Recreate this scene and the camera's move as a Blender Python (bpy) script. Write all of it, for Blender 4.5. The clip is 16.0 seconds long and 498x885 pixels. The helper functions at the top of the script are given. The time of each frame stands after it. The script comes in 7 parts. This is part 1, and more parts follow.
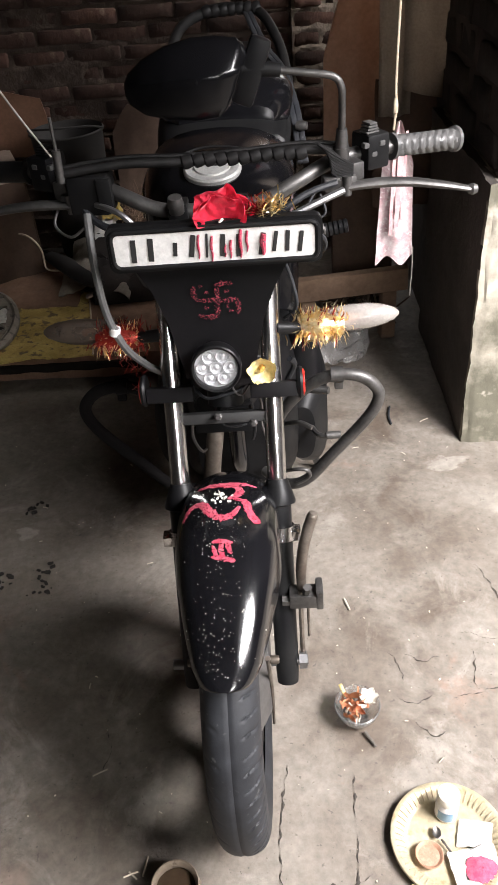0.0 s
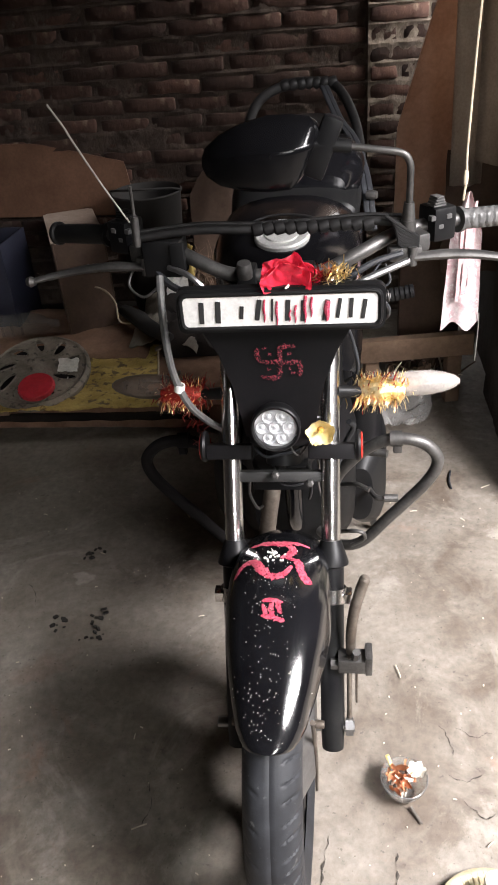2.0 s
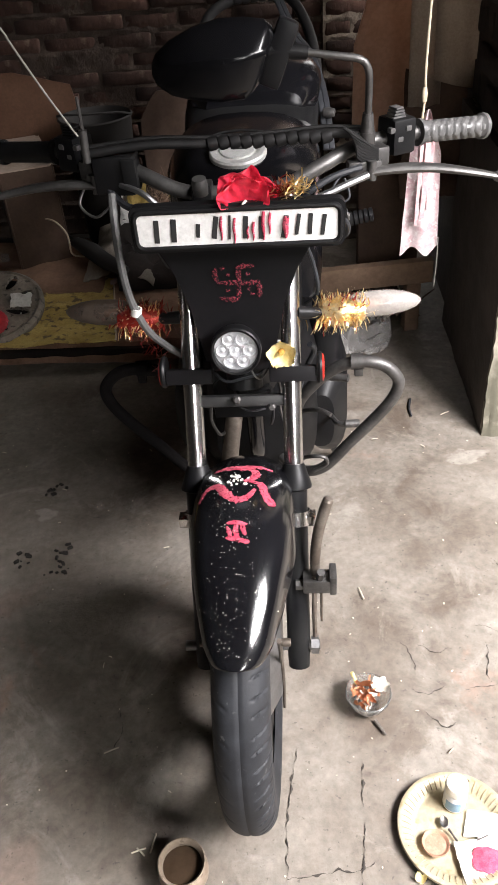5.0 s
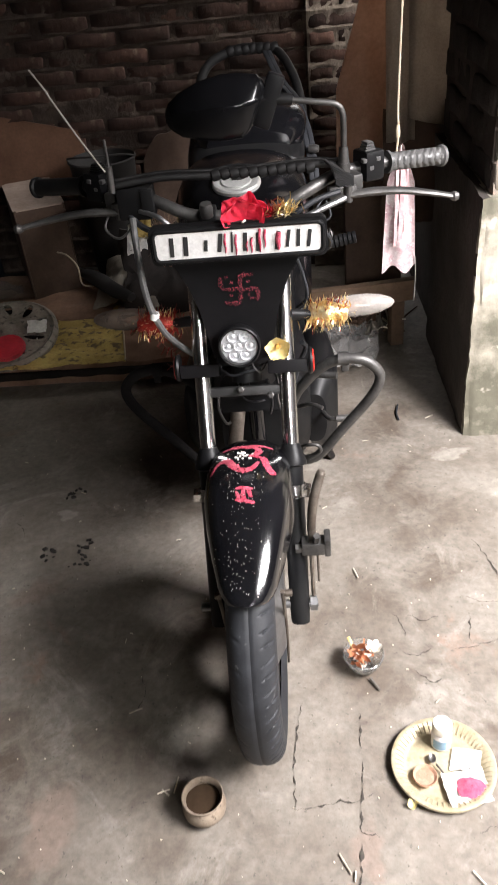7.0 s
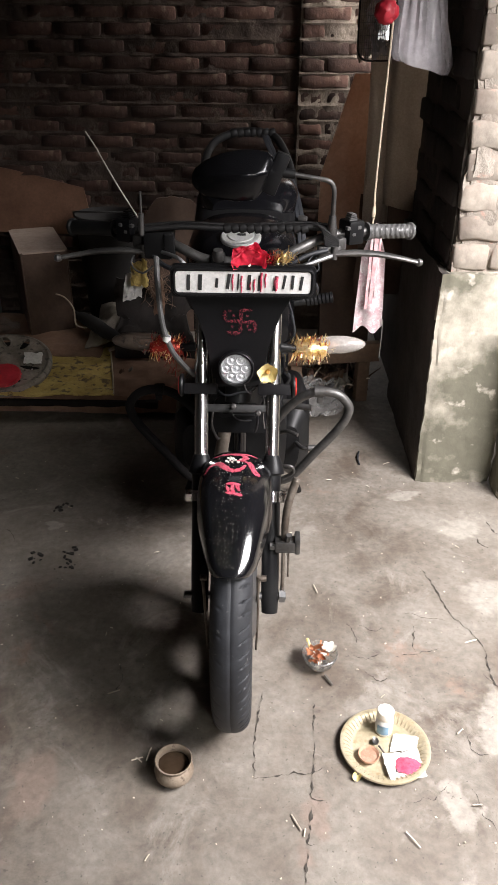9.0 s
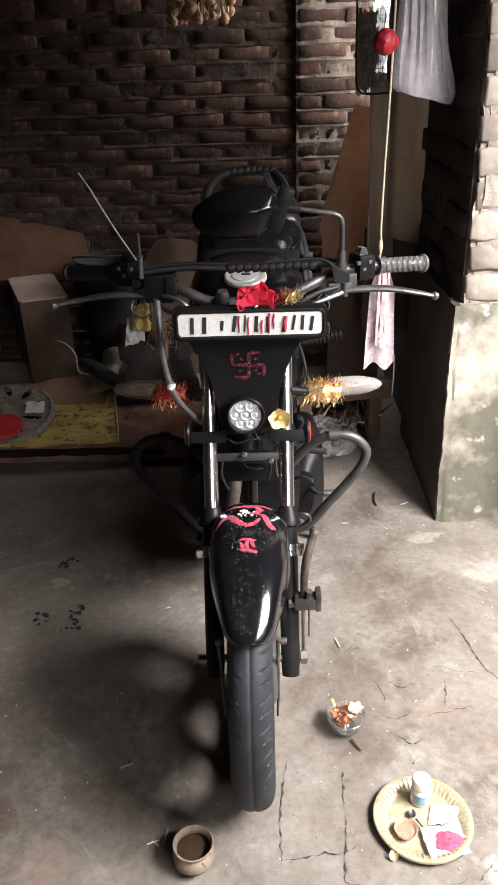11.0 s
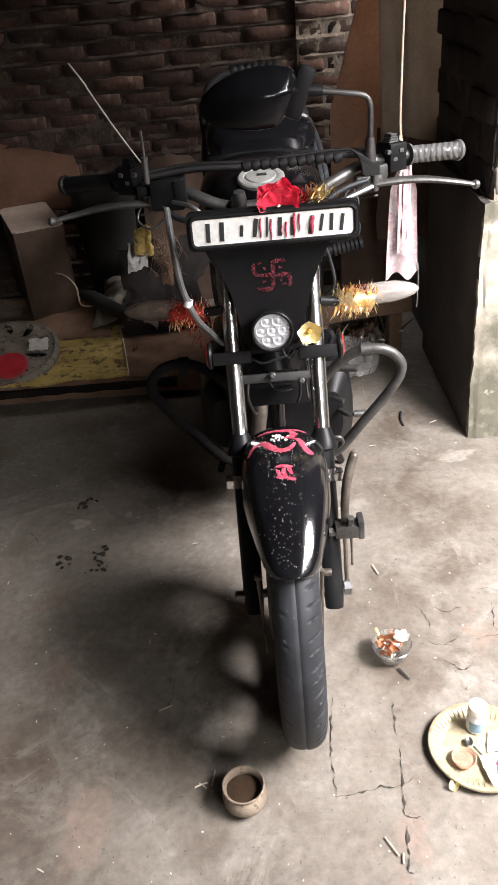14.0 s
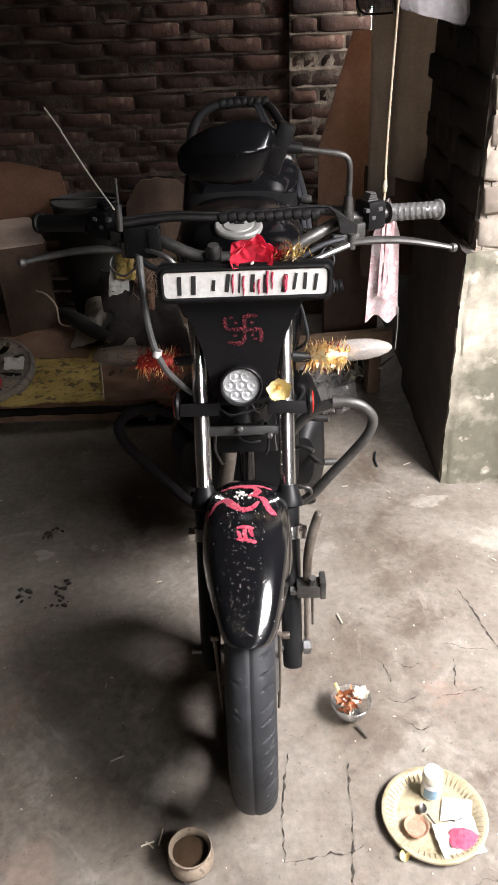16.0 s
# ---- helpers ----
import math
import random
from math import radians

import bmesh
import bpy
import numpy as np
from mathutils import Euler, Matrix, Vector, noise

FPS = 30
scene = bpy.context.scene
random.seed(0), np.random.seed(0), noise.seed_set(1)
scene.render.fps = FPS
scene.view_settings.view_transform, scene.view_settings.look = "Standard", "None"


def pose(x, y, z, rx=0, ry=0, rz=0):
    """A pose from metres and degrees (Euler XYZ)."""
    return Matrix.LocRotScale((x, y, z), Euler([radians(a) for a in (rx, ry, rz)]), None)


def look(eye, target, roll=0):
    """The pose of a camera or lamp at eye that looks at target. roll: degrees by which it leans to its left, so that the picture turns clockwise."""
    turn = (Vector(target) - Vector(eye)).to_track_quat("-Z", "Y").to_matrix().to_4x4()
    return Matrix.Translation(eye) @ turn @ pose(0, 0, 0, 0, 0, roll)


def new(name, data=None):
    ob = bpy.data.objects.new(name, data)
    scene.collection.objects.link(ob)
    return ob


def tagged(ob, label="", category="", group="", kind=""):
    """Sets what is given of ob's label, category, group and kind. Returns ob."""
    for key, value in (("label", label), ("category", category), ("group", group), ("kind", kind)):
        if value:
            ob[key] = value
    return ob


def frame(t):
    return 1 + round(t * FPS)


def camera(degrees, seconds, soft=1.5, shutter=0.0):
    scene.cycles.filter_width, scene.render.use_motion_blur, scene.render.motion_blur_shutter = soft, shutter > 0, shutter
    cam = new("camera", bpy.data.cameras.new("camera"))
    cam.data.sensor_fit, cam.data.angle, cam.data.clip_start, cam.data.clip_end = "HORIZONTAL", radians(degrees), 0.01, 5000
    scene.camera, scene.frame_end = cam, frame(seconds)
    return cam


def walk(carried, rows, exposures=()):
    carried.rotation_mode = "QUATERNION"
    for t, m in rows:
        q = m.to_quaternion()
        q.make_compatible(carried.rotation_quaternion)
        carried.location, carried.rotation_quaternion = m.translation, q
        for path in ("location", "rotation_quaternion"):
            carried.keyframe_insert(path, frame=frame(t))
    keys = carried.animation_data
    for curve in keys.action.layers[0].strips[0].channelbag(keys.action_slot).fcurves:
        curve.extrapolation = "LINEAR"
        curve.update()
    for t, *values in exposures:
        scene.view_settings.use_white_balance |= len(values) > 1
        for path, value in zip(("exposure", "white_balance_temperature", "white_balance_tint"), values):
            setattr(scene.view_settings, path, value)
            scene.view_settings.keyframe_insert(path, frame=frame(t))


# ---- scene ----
cam = camera(36.2, 16.0, shutter=0.3)
PATH = [
    (0, (0.093, 0.131, 1.368), (0.002, 1.73, 0.17), -5.0),
    (0.5, (0.109, 0.132, 1.384), (-0.024, 1.759, 0.229), -4.0),
    (1, (0.104, 0.116, 1.399), (-0.043, 1.827, 0.374), -3.6),
    (1.5, (0.099, 0.119, 1.391), (-0.096, 1.816, 0.35), -4.8),
    (2, (0.1, 0.123, 1.385), (-0.145, 1.793, 0.312), -5.0),
    (2.5, (0.103, 0.134, 1.368), (-0.155, 1.751, 0.219), -6.5),
    (3, (0.108, 0.13, 1.359), (-0.107, 1.716, 0.159), -6.5),
    (3.5, (0.104, 0.13, 1.353), (-0.086, 1.697, 0.124), -4.7),
    (4, (0.106, 0.126, 1.355), (-0.068, 1.704, 0.139), -4.5),
    (4.2, (0.108, 0.124, 1.356), (-0.059, 1.704, 0.141), -4.2),
    (6.3, (0.059, 0.068, 1.362), (-0.044, 1.732, 0.259), -5.5),
    (6.5, (0.055, 0.018, 1.38), (-0.044, 1.714, 0.325), -4.5),
    (7, (0.102, -0.104, 1.406), (-0.039, 1.537, 0.272), -5.9),
    (7.5, (0.093, -0.192, 1.414), (-0.059, 1.424, 0.246), -5.2),
    (8, (0.035, -0.279, 1.396), (0.062, 1.271, 0.132), -5.3),
    (8.5, (0.021, -0.348, 1.425), (0.028, 1.315, 0.314), 0.1),
    (9, (0.046, -0.385, 1.441), (0.024, 1.356, 0.457), 0.5),
    (9.5, (0.039, -0.367, 1.434), (-0.014, 1.376, 0.455), 0.1),
    (10, (0.038, -0.371, 1.437), (0.002, 1.402, 0.512), -0.8),
    (10.2, (0.034, -0.351, 1.436), (0.008, 1.44, 0.546), -0.7),
    (12.3, (0.039, -0.259, 1.384), (-0.035, 1.516, 0.465), -4.5),
    (12.5, (0.038, -0.26, 1.387), (-0.031, 1.522, 0.482), -4.5),
    (13, (0.028, -0.258, 1.392), (-0.052, 1.537, 0.514), -4.6),
    (13.5, (0.017, -0.24, 1.389), (-0.033, 1.554, 0.507), -4.2),
    (14, (-0.014, -0.177, 1.34), (-0.081, 1.521, 0.287), -5.7),
    (14.5, (0.014, -0.115, 1.357), (-0.155, 1.587, 0.319), -2.3),
    (15, (0.055, -0.084, 1.373), (-0.126, 1.622, 0.345), -0.5),
    (15.5, (0.04, -0.079, 1.393), (-0.001, 1.64, 0.373), -0.7),
    (16, (0.023, -0.111, 1.398), (0.002, 1.599, 0.361), -2.2),
]
walk(cam, [(t, look(eye, target, roll)) for t, eye, target, roll in PATH], [(0, -0.05), (1.5, 0.16), (3, 0.18), (4, 0.11), (6.5, 0.03), (7.5, -0.12), (8, -0.36), (8.5, -0.36), (9, -0.30), (10, -0.16), (13, 0.07), (15, 0.14), (15.5, 0.12), (16, -0.08)])

# ---- world and light ----
world = bpy.data.worlds.new("sky")
scene.world = world
world.use_nodes = True
wn = world.node_tree.nodes
sky = wn.new("ShaderNodeTexSky")
sky.sky_type, sky.sun_disc = "NISHITA", False
sky.sun_elevation, sky.sun_rotation = radians(52), radians(100)
sky.air_density, sky.dust_density, sky.ozone_density = 0.8, 4.0, 0.6
wn["Background"].inputs["Strength"].default_value = 0.04
world.node_tree.links.new(sky.outputs[0], wn["Background"].inputs["Color"])


def area_light(name, eye, target, sx, sy, watts, color, spread):
    data = bpy.data.lights.new(name, "AREA")
    data.spread = radians(spread)
    data.shape, data.size, data.size_y, data.energy, data.color = "RECTANGLE", sx, sy, watts, color
    ob = new(name, data)
    ob.matrix_world = look(eye, target)
    return ob


# daylight falling into the open yard, through the gap beside the back wall, and in from the open front
area_light("yard_daylight", (1.80, 0.10, 2.45), (0.55, 1.15, 0.0), 1.50, 0.95, 270, (1.0, 0.962, 0.975), 140)
area_light("gap_daylight", (0.74, 3.25, 1.60), (0.16, 3.40, 1.40), 0.36, 0.90, 11.0, (1.0, 0.955, 0.92), 124)
area_light("front_daylight", (1.10, -1.60, 1.80), (-0.35, 1.75, 0.40), 0.8, 0.4, 7, (1.0, 0.985, 0.96), 75)

# ---- helpers for building ----
IDENTITY = Matrix.Identity(4)
PLACED = {}


def finish(bm, name, mat, smooth=True, angle=38):
    me = bpy.data.meshes.new(name)
    bm.to_mesh(me)
    bm.free()
    if isinstance(mat, (list, tuple)):
        for m in mat:
            me.materials.append(m)
    else:
        me.materials.append(mat)
    me.polygons.foreach_set("use_smooth", [smooth] * len(me.polygons))
    if smooth:
        me.set_sharp_from_angle(angle=radians(angle))
    return me


def part(name, bm, mat, parent=None, label="", smooth=True, angle=38):
    """One mesh, built in world coordinates, under a thing or a part."""
    ob = new(name, finish(bm, name, mat, smooth, angle))
    PLACED[ob.name] = IDENTITY
    if parent:
        ob.parent = parent
        ob.matrix_parent_inverse = PLACED[parent.name].inverted()
    if label:
        tagged(ob, label)
    return ob


def thing(name, at, label, category, group="", kind=""):
    ob = new(name)
    ob.empty_display_size = 0.05
    ob.location = at
    PLACED[ob.name] = Matrix.Translation(at)
    return tagged(ob, label, category, group, kind)


def solo(name, bm, mat, label, category, group="", kind="", smooth=True, angle=38):
    return tagged(part(name, bm, mat, None, "", smooth, angle), label, category, group, kind)


def add_box(bm, c, s, rot=(0, 0, 0), bevel=0.0, mat=0):
    m = pose(*c, *rot) @ Matrix.Diagonal((*s, 1))
    made = bmesh.ops.create_cube(bm, size=1, matrix=m)["verts"]
    faces = {f for v in made for f in v.link_faces}
    if bevel:
        edges = list({e for v in made for e in v.link_edges})
        out = bmesh.ops.bevel(bm, geom=edges, offset=bevel, segments=2, affect="EDGES", profile=0.6)
        faces = set(out["faces"]) | {f for f in faces if f.is_valid}
    for f in faces:
        if f.is_valid:
            f.material_index = mat
    return bm


def spline(points, n=6, closed=False):
    """Catmull-Rom points."""
    p = [Vector(q) for q in points]
    if len(p) < 3:
        return p
    out = []
    count = len(p)
    for i in range(count if closed else count - 1):
        if closed:
            a, b, c, d = p[i - 1], p[i], p[(i + 1) % count], p[(i + 2) % count]
        else:
            a, b, c, d = p[max(i - 1, 0)], p[i], p[i + 1], p[min(i + 2, count - 1)]
        for k in range(n):
            t = k / n
            out.append(0.5 * (2 * b + (c - a) * t + (2 * a - 5 * b + 4 * c - d) * t * t + (3 * b - a - 3 * c + d) * t ** 3))
    if not closed:
        out.append(p[-1])
    return out


def add_tube(bm, points, r, seg=10, n=6, closed=False, mat=0, flat=1.0):
    """A round bar along a smooth line; r is a number or one for each given point."""
    path = spline(points, n, closed)
    if not isinstance(r, (int, float)):
        given = list(r)
        r = [given[min(int(i / n), len(given) - 1)] * (1 - (i / n) % 1) + given[min(int(i / n) + 1, len(given) - 1)] * ((i / n) % 1) for i in range(len(path))] if len(points) > 2 else given
    else:
        r = [r] * len(path)
    up = Vector((0, 0, 1))
    rings = []
    count = len(path)
    for i, p in enumerate(path):
        d = (path[(i + 1) % count] - path[i - 1]) if closed else (path[min(i + 1, count - 1)] - path[max(i - 1, 0)])
        d.normalize()
        if i == 0:
            side = d.cross(up if abs(d.z) < 0.9 else Vector((0, 1, 0))).normalized()
        else:
            side = (side - d * side.dot(d)).normalized()
        other = d.cross(side)
        rings.append([bm.verts.new(p + (side * math.cos(a) + other * math.sin(a) * flat) * r[i]) for a in (2 * math.pi * k / seg for k in range(seg))])
    pairs = list(zip(rings, rings[1:])) + ([(rings[-1], rings[0])] if closed else [])
    for a, b in pairs:
        for k in range(seg):
            bm.faces.new((a[k], a[(k + 1) % seg], b[(k + 1) % seg], b[k])).material_index = mat
    if not closed:
        bm.faces.new(rings[0][::-1]).material_index = mat
        bm.faces.new(rings[-1]).material_index = mat
    return bm


def add_lathe(bm, profile, at, axis=(0, 0, 1), seg=32, mat=0, squash=1.0):
    """Rings of (radius, height) round an axis; a radius of 0 closes the end."""
    turn = Vector((0, 0, 1)).rotation_difference(Vector(axis)).to_matrix()
    rings = []
    for r, h in profile:
        if r <= 1e-6:
            rings.append([bm.verts.new(Vector(at) + turn @ Vector((0, 0, h)))])
        else:
            rings.append([bm.verts.new(Vector(at) + turn @ Vector((r * math.cos(a), squash * r * math.sin(a), h))) for a in (2 * math.pi * k / seg for k in range(seg))])
    for a, b in zip(rings, rings[1:]):
        for k in range(seg):
            j = (k + 1) % seg
            if len(a) == 1 and len(b) == 1:
                continue
            if len(a) == 1:
                f = bm.faces.new((a[0], b[j], b[k]))
            elif len(b) == 1:
                f = bm.faces.new((a[k], a[j], b[0]))
            else:
                f = bm.faces.new((a[k], a[j], b[j], b[k]))
            f.material_index = mat
    return bm


def add_loft(bm, sections, power=2.6, seg=28, mat=0):
    """Super-ellipse sections (y, x centre, z centre, half width, half height) joined along y."""
    rings = []
    for y, cx, cz, w, h in sections:
        ring = []
        for k in range(seg):
            a = 2 * math.pi * k / seg
            c, s = math.cos(a), math.sin(a)
            ring.append(bm.verts.new((cx + w * math.copysign(abs(c) ** (2 / power), c), y, cz + h * math.copysign(abs(s) ** (2 / power), s))))
        rings.append(ring)
    for a, b in zip(rings, rings[1:]):
        for k in range(seg):
            bm.faces.new((a[k], a[(k + 1) % seg], b[(k + 1) % seg], b[k])).material_index = mat
    bm.faces.new(rings[0][::-1]).material_index = mat
    bm.faces.new(rings[-1]).material_index = mat
    bmesh.ops.recalc_face_normals(bm, faces=bm.faces)
    return bm


def add_sheet(bm, origin, u, v, nu, nv, shape=None, thick=0.0, mat=0):
    """A bent sheet: origin + s*u + t*v, moved by shape(s, t) -> Vector; with thickness it is closed."""
    o, u, v = Vector(origin), Vector(u), Vector(v)
    normal = u.cross(v).normalized()
    layers = []
    for side in ((0.5, -0.5) if thick else (0.0,)):
        layers.append([[bm.verts.new(o + u * (i / nu) + v * (j / nv) + (shape(i / nu, j / nv) if shape else Vector()) + normal * side * thick) for j in range(nv + 1)] for i in range(nu + 1)])
    for n, g in enumerate(layers):
        for i in range(nu):
            for j in range(nv):
                q = (g[i][j], g[i + 1][j], g[i + 1][j + 1], g[i][j + 1])
                bm.faces.new(q if n == 0 else q[::-1]).material_index = mat
    if thick:
        a, b = layers
        rim = [(i, 0) for i in range(nu)] + [(nu, j) for j in range(nv)] + [(i, nv) for i in range(nu, 0, -1)] + [(0, j) for j in range(nv, 0, -1)]
        for (i, j), (k, l) in zip(rim, rim[1:] + rim[:1]):
            bm.faces.new((a[i][j], b[i][j], b[k][l], a[k][l])).material_index = mat
    return bm


def new_bm():
    return bmesh.new()


# ---- materials ----
def material(name, c1, c2=None, rough=0.6, metal=0.0, stain=4.0, grain=60.0, bump=0.15, depth=0.002, coat=0.0, c3=None, spots=0.5, random=0.0, alpha=None, transmission=0.0, rough2=None, sheen=0.0, translucent=0.0, spec=0.5, lo=0.36, hi=0.66, patchy=0.0):
    """Two colours mixed by broad stains, a third in small spots, fine grain in the relief and the gloss."""
    m = bpy.data.materials.new(name)
    m.use_nodes = True
    nt = m.node_tree
    n, link = nt.nodes, nt.links.new
    b = n["Principled BSDF"]
    co = n.new("ShaderNodeTexCoord")
    big = n.new("ShaderNodeTexNoise")
    big.inputs["Scale"].default_value, big.inputs["Detail"].default_value, big.inputs["Roughness"].default_value = stain, 6, 0.62
    link(co.outputs["Object"], big.inputs["Vector"])
    fine = n.new("ShaderNodeTexNoise")
    fine.inputs["Scale"].default_value, fine.inputs["Detail"].default_value, fine.inputs["Roughness"].default_value = grain, 5, 0.65
    link(co.outputs["Object"], fine.inputs["Vector"])
    ramp = n.new("ShaderNodeValToRGB")
    ramp.color_ramp.elements[0].position, ramp.color_ramp.elements[1].position = lo, hi
    ramp.color_ramp.elements[0].color, ramp.color_ramp.elements[1].color = (*c1, 1), (*(c2 or c1), 1)
    link(big.outputs["Fac"], ramp.inputs["Fac"])
    colour = ramp.outputs["Color"]
    grainy = n.new("ShaderNodeMix")
    grainy.data_type, grainy.blend_type = "RGBA", "MULTIPLY"
    grainy.inputs["Factor"].default_value = 0.45
    gr = n.new("ShaderNodeValToRGB")
    gr.color_ramp.elements[0].position, gr.color_ramp.elements[1].position = 0.3, 0.62
    gr.color_ramp.elements[0].color, gr.color_ramp.elements[1].color = (0.55, 0.55, 0.55, 1), (1, 1, 1, 1)
    link(fine.outputs["Fac"], gr.inputs["Fac"])
    link(colour, grainy.inputs["A"])
    link(gr.outputs["Color"], grainy.inputs["B"])
    colour = grainy.outputs["Result"]
    if c3:
        sp = n.new("ShaderNodeTexNoise")
        sp.inputs["Scale"].default_value, sp.inputs["Detail"].default_value = stain * 3.3, 8
        link(co.outputs["Object"], sp.inputs["Vector"])
        sr = n.new("ShaderNodeValToRGB")
        sr.color_ramp.elements[0].position, sr.color_ramp.elements[1].position = spots, spots + 0.09
        link(sp.outputs["Fac"], sr.inputs["Fac"])
        mx = n.new("ShaderNodeMix")
        mx.data_type = "RGBA"
        link(sr.outputs["Color"], mx.inputs["Factor"])
        link(colour, mx.inputs["A"])
        mx.inputs["B"].default_value = (*c3, 1)
        colour = mx.outputs["Result"]
    if random:
        info = n.new("ShaderNodeObjectInfo")
        hsv = n.new("ShaderNodeHueSaturation")
        mr = n.new("ShaderNodeMapRange")
        mr.inputs["To Min"].default_value, mr.inputs["To Max"].default_value = 1 - random, 1 + random
        link(info.outputs["Random"], mr.inputs["Value"])
        link(mr.outputs["Result"], hsv.inputs["Value"])
        link(colour, hsv.inputs["Color"])
        colour = hsv.outputs["Color"]
    link(colour, b.inputs["Base Color"])
    rr = n.new("ShaderNodeMapRange")
    rr.inputs["To Min"].default_value, rr.inputs["To Max"].default_value = rough, rough2 if rough2 is not None else min(1, rough + 0.18)
    link(big.outputs["Fac"], rr.inputs["Value"])
    link(rr.outputs["Result"], b.inputs["Roughness"])
    b.inputs["Metallic"].default_value = metal
    b.inputs["Coat Weight"].default_value = coat
    b.inputs["Specular IOR Level"].default_value = spec
    b.inputs["Coat Roughness"].default_value = 0.08
    b.inputs["Transmission Weight"].default_value = transmission
    b.inputs["Sheen Weight"].default_value = sheen
    if alpha is not None:
        b.inputs["Alpha"].default_value = alpha
    if translucent:
        tl = n.new("ShaderNodeBsdfTranslucent")
        link(colour, tl.inputs["Color"])
        ms = n.new("ShaderNodeMixShader")
        ms.inputs["Fac"].default_value = translucent
        link(b.outputs["BSDF"], ms.inputs[1])
        link(tl.outputs["BSDF"], ms.inputs[2])
        link(ms.outputs["Shader"], n["Material Output"].inputs["Surface"])
    if patchy:
        cover = n.new("ShaderNodeMapRange")
        cover.inputs["From Min"].default_value, cover.inputs["From Max"].default_value = patchy, patchy + 0.07
        link(fine.outputs["Fac"], cover.inputs["Value"])
        link(cover.outputs["Result"], b.inputs["Alpha"])
    if bump:
        bp = n.new("ShaderNodeBump")
        bp.inputs["Strength"].default_value, bp.inputs["Distance"].default_value = bump, depth
        link(fine.outputs["Fac"], bp.inputs["Height"])
        link(bp.outputs["Normal"], b.inputs["Normal"])
    return m


def floor_material():
    """Worn concrete: broad stains, mottling, pale scuffs, reddish dust and pits."""
    m = bpy.data.materials.new("worn floor")
    m.use_nodes = True
    nt = m.node_tree
    n, link = nt.nodes, nt.links.new
    b = n["Principled BSDF"]
    co = n.new("ShaderNodeTexCoord")

    def noisy(scale, detail, rough, lo, hi, dist=0.0):
        t = n.new("ShaderNodeTexNoise")
        t.inputs["Scale"].default_value, t.inputs["Detail"].default_value, t.inputs["Roughness"].default_value, t.inputs["Distortion"].default_value = scale, detail, rough, dist
        link(co.outputs["Object"], t.inputs["Vector"])
        r = n.new("ShaderNodeMapRange")
        r.inputs["From Min"].default_value, r.inputs["From Max"].default_value = lo, hi
        link(t.outputs["Fac"], r.inputs["Value"])
        return t.outputs["Fac"], r.outputs["Result"]

    def blend(fac, a, b2, mode="MIX", amount=None):
        x = n.new("ShaderNodeMix")
        x.data_type, x.blend_type = "RGBA", mode
        if amount is None:
            link(fac, x.inputs["Factor"])
        else:
            x.inputs["Factor"].default_value = amount
        for socket, value in (("A", a), ("B", b2)):
            if isinstance(value, tuple):
                x.inputs[socket].default_value = (*value, 1)
            else:
                link(value, x.inputs[socket])
        return x.outputs["Result"]

    def scaled(fac, lo, hi):
        r = n.new("ShaderNodeMapRange")
        r.inputs["To Min"].default_value, r.inputs["To Max"].default_value = lo, hi
        link(fac, r.inputs["Value"])
        return r.outputs["Result"]

    _, broad = noisy(1.9, 5, 0.6, 0.36, 0.64)
    mid_raw, mid = noisy(6.5, 7, 0.68, 0.42, 0.70, 0.5)
    _, scuff = noisy(3.6, 9, 0.70, 0.555, 0.63, 0.9)
    _, rust = noisy(3.1, 8, 0.7, 0.60, 0.70, 0.5)
    fine_raw, fine = noisy(46, 6, 0.7, 0.32, 0.66)
    _, pits = noisy(95, 3, 0.6, 0.655, 0.70)
    c = blend(broad, (0.105, 0.080, 0.060), (0.235, 0.207, 0.174))
    c = blend(scaled(mid, 0, 0.8), c, (0.285, 0.260, 0.224))
    c = blend(scaled(scuff, 0, 0.45), c, (0.36, 0.332, 0.290))
    c = blend(scaled(rust, 0, 0.75), c, (0.27, 0.175, 0.13))
    # worn-through spots with ragged outlines: bare brick, and scraps of newer screed
    warp = n.new("ShaderNodeTexNoise")
    warp.inputs["Scale"].default_value, warp.inputs["Detail"].default_value, warp.inputs["Roughness"].default_value = 7.0, 6, 0.6
    link(co.outputs["Object"], warp.inputs["Vector"])

    def ragged_spot(x, y, sx, sy, turn, soft):
        off = n.new("ShaderNodeVectorMath")
        off.operation = "MULTIPLY_ADD"
        off.inputs[1].default_value, off.inputs[2].default_value = (0.22, 0.22, 0), (-0.11, -0.11, 0)
        link(warp.outputs["Color"], off.inputs[0])
        moved = n.new("ShaderNodeVectorMath")
        link(co.outputs["Object"], moved.inputs[0])
        link(off.outputs["Vector"], moved.inputs[1])
        place = n.new("ShaderNodeMapping")
        place.vector_type = "TEXTURE"
        place.inputs["Location"].default_value = (x, y, 0)
        place.inputs["Rotation"].default_value = (0, 0, radians(turn))
        place.inputs["Scale"].default_value = (sx, sy, 1)
        link(moved.outputs["Vector"], place.inputs["Vector"])
        flat = n.new("ShaderNodeVectorMath")
        flat.operation = "MULTIPLY"
        flat.inputs[1].default_value = (1, 1, 0)
        link(place.outputs["Vector"], flat.inputs[0])
        away = n.new("ShaderNodeVectorMath")
        away.operation = "LENGTH"
        link(flat.outputs["Vector"], away.inputs[0])
        edge = n.new("ShaderNodeMapRange")
        edge.interpolation_type = "SMOOTHSTEP"
        for socket, value in (("From Min", 1.0 - soft), ("From Max", 1.0), ("To Min", 0.7), ("To Max", 0.0)):
            edge.inputs[socket].default_value = value
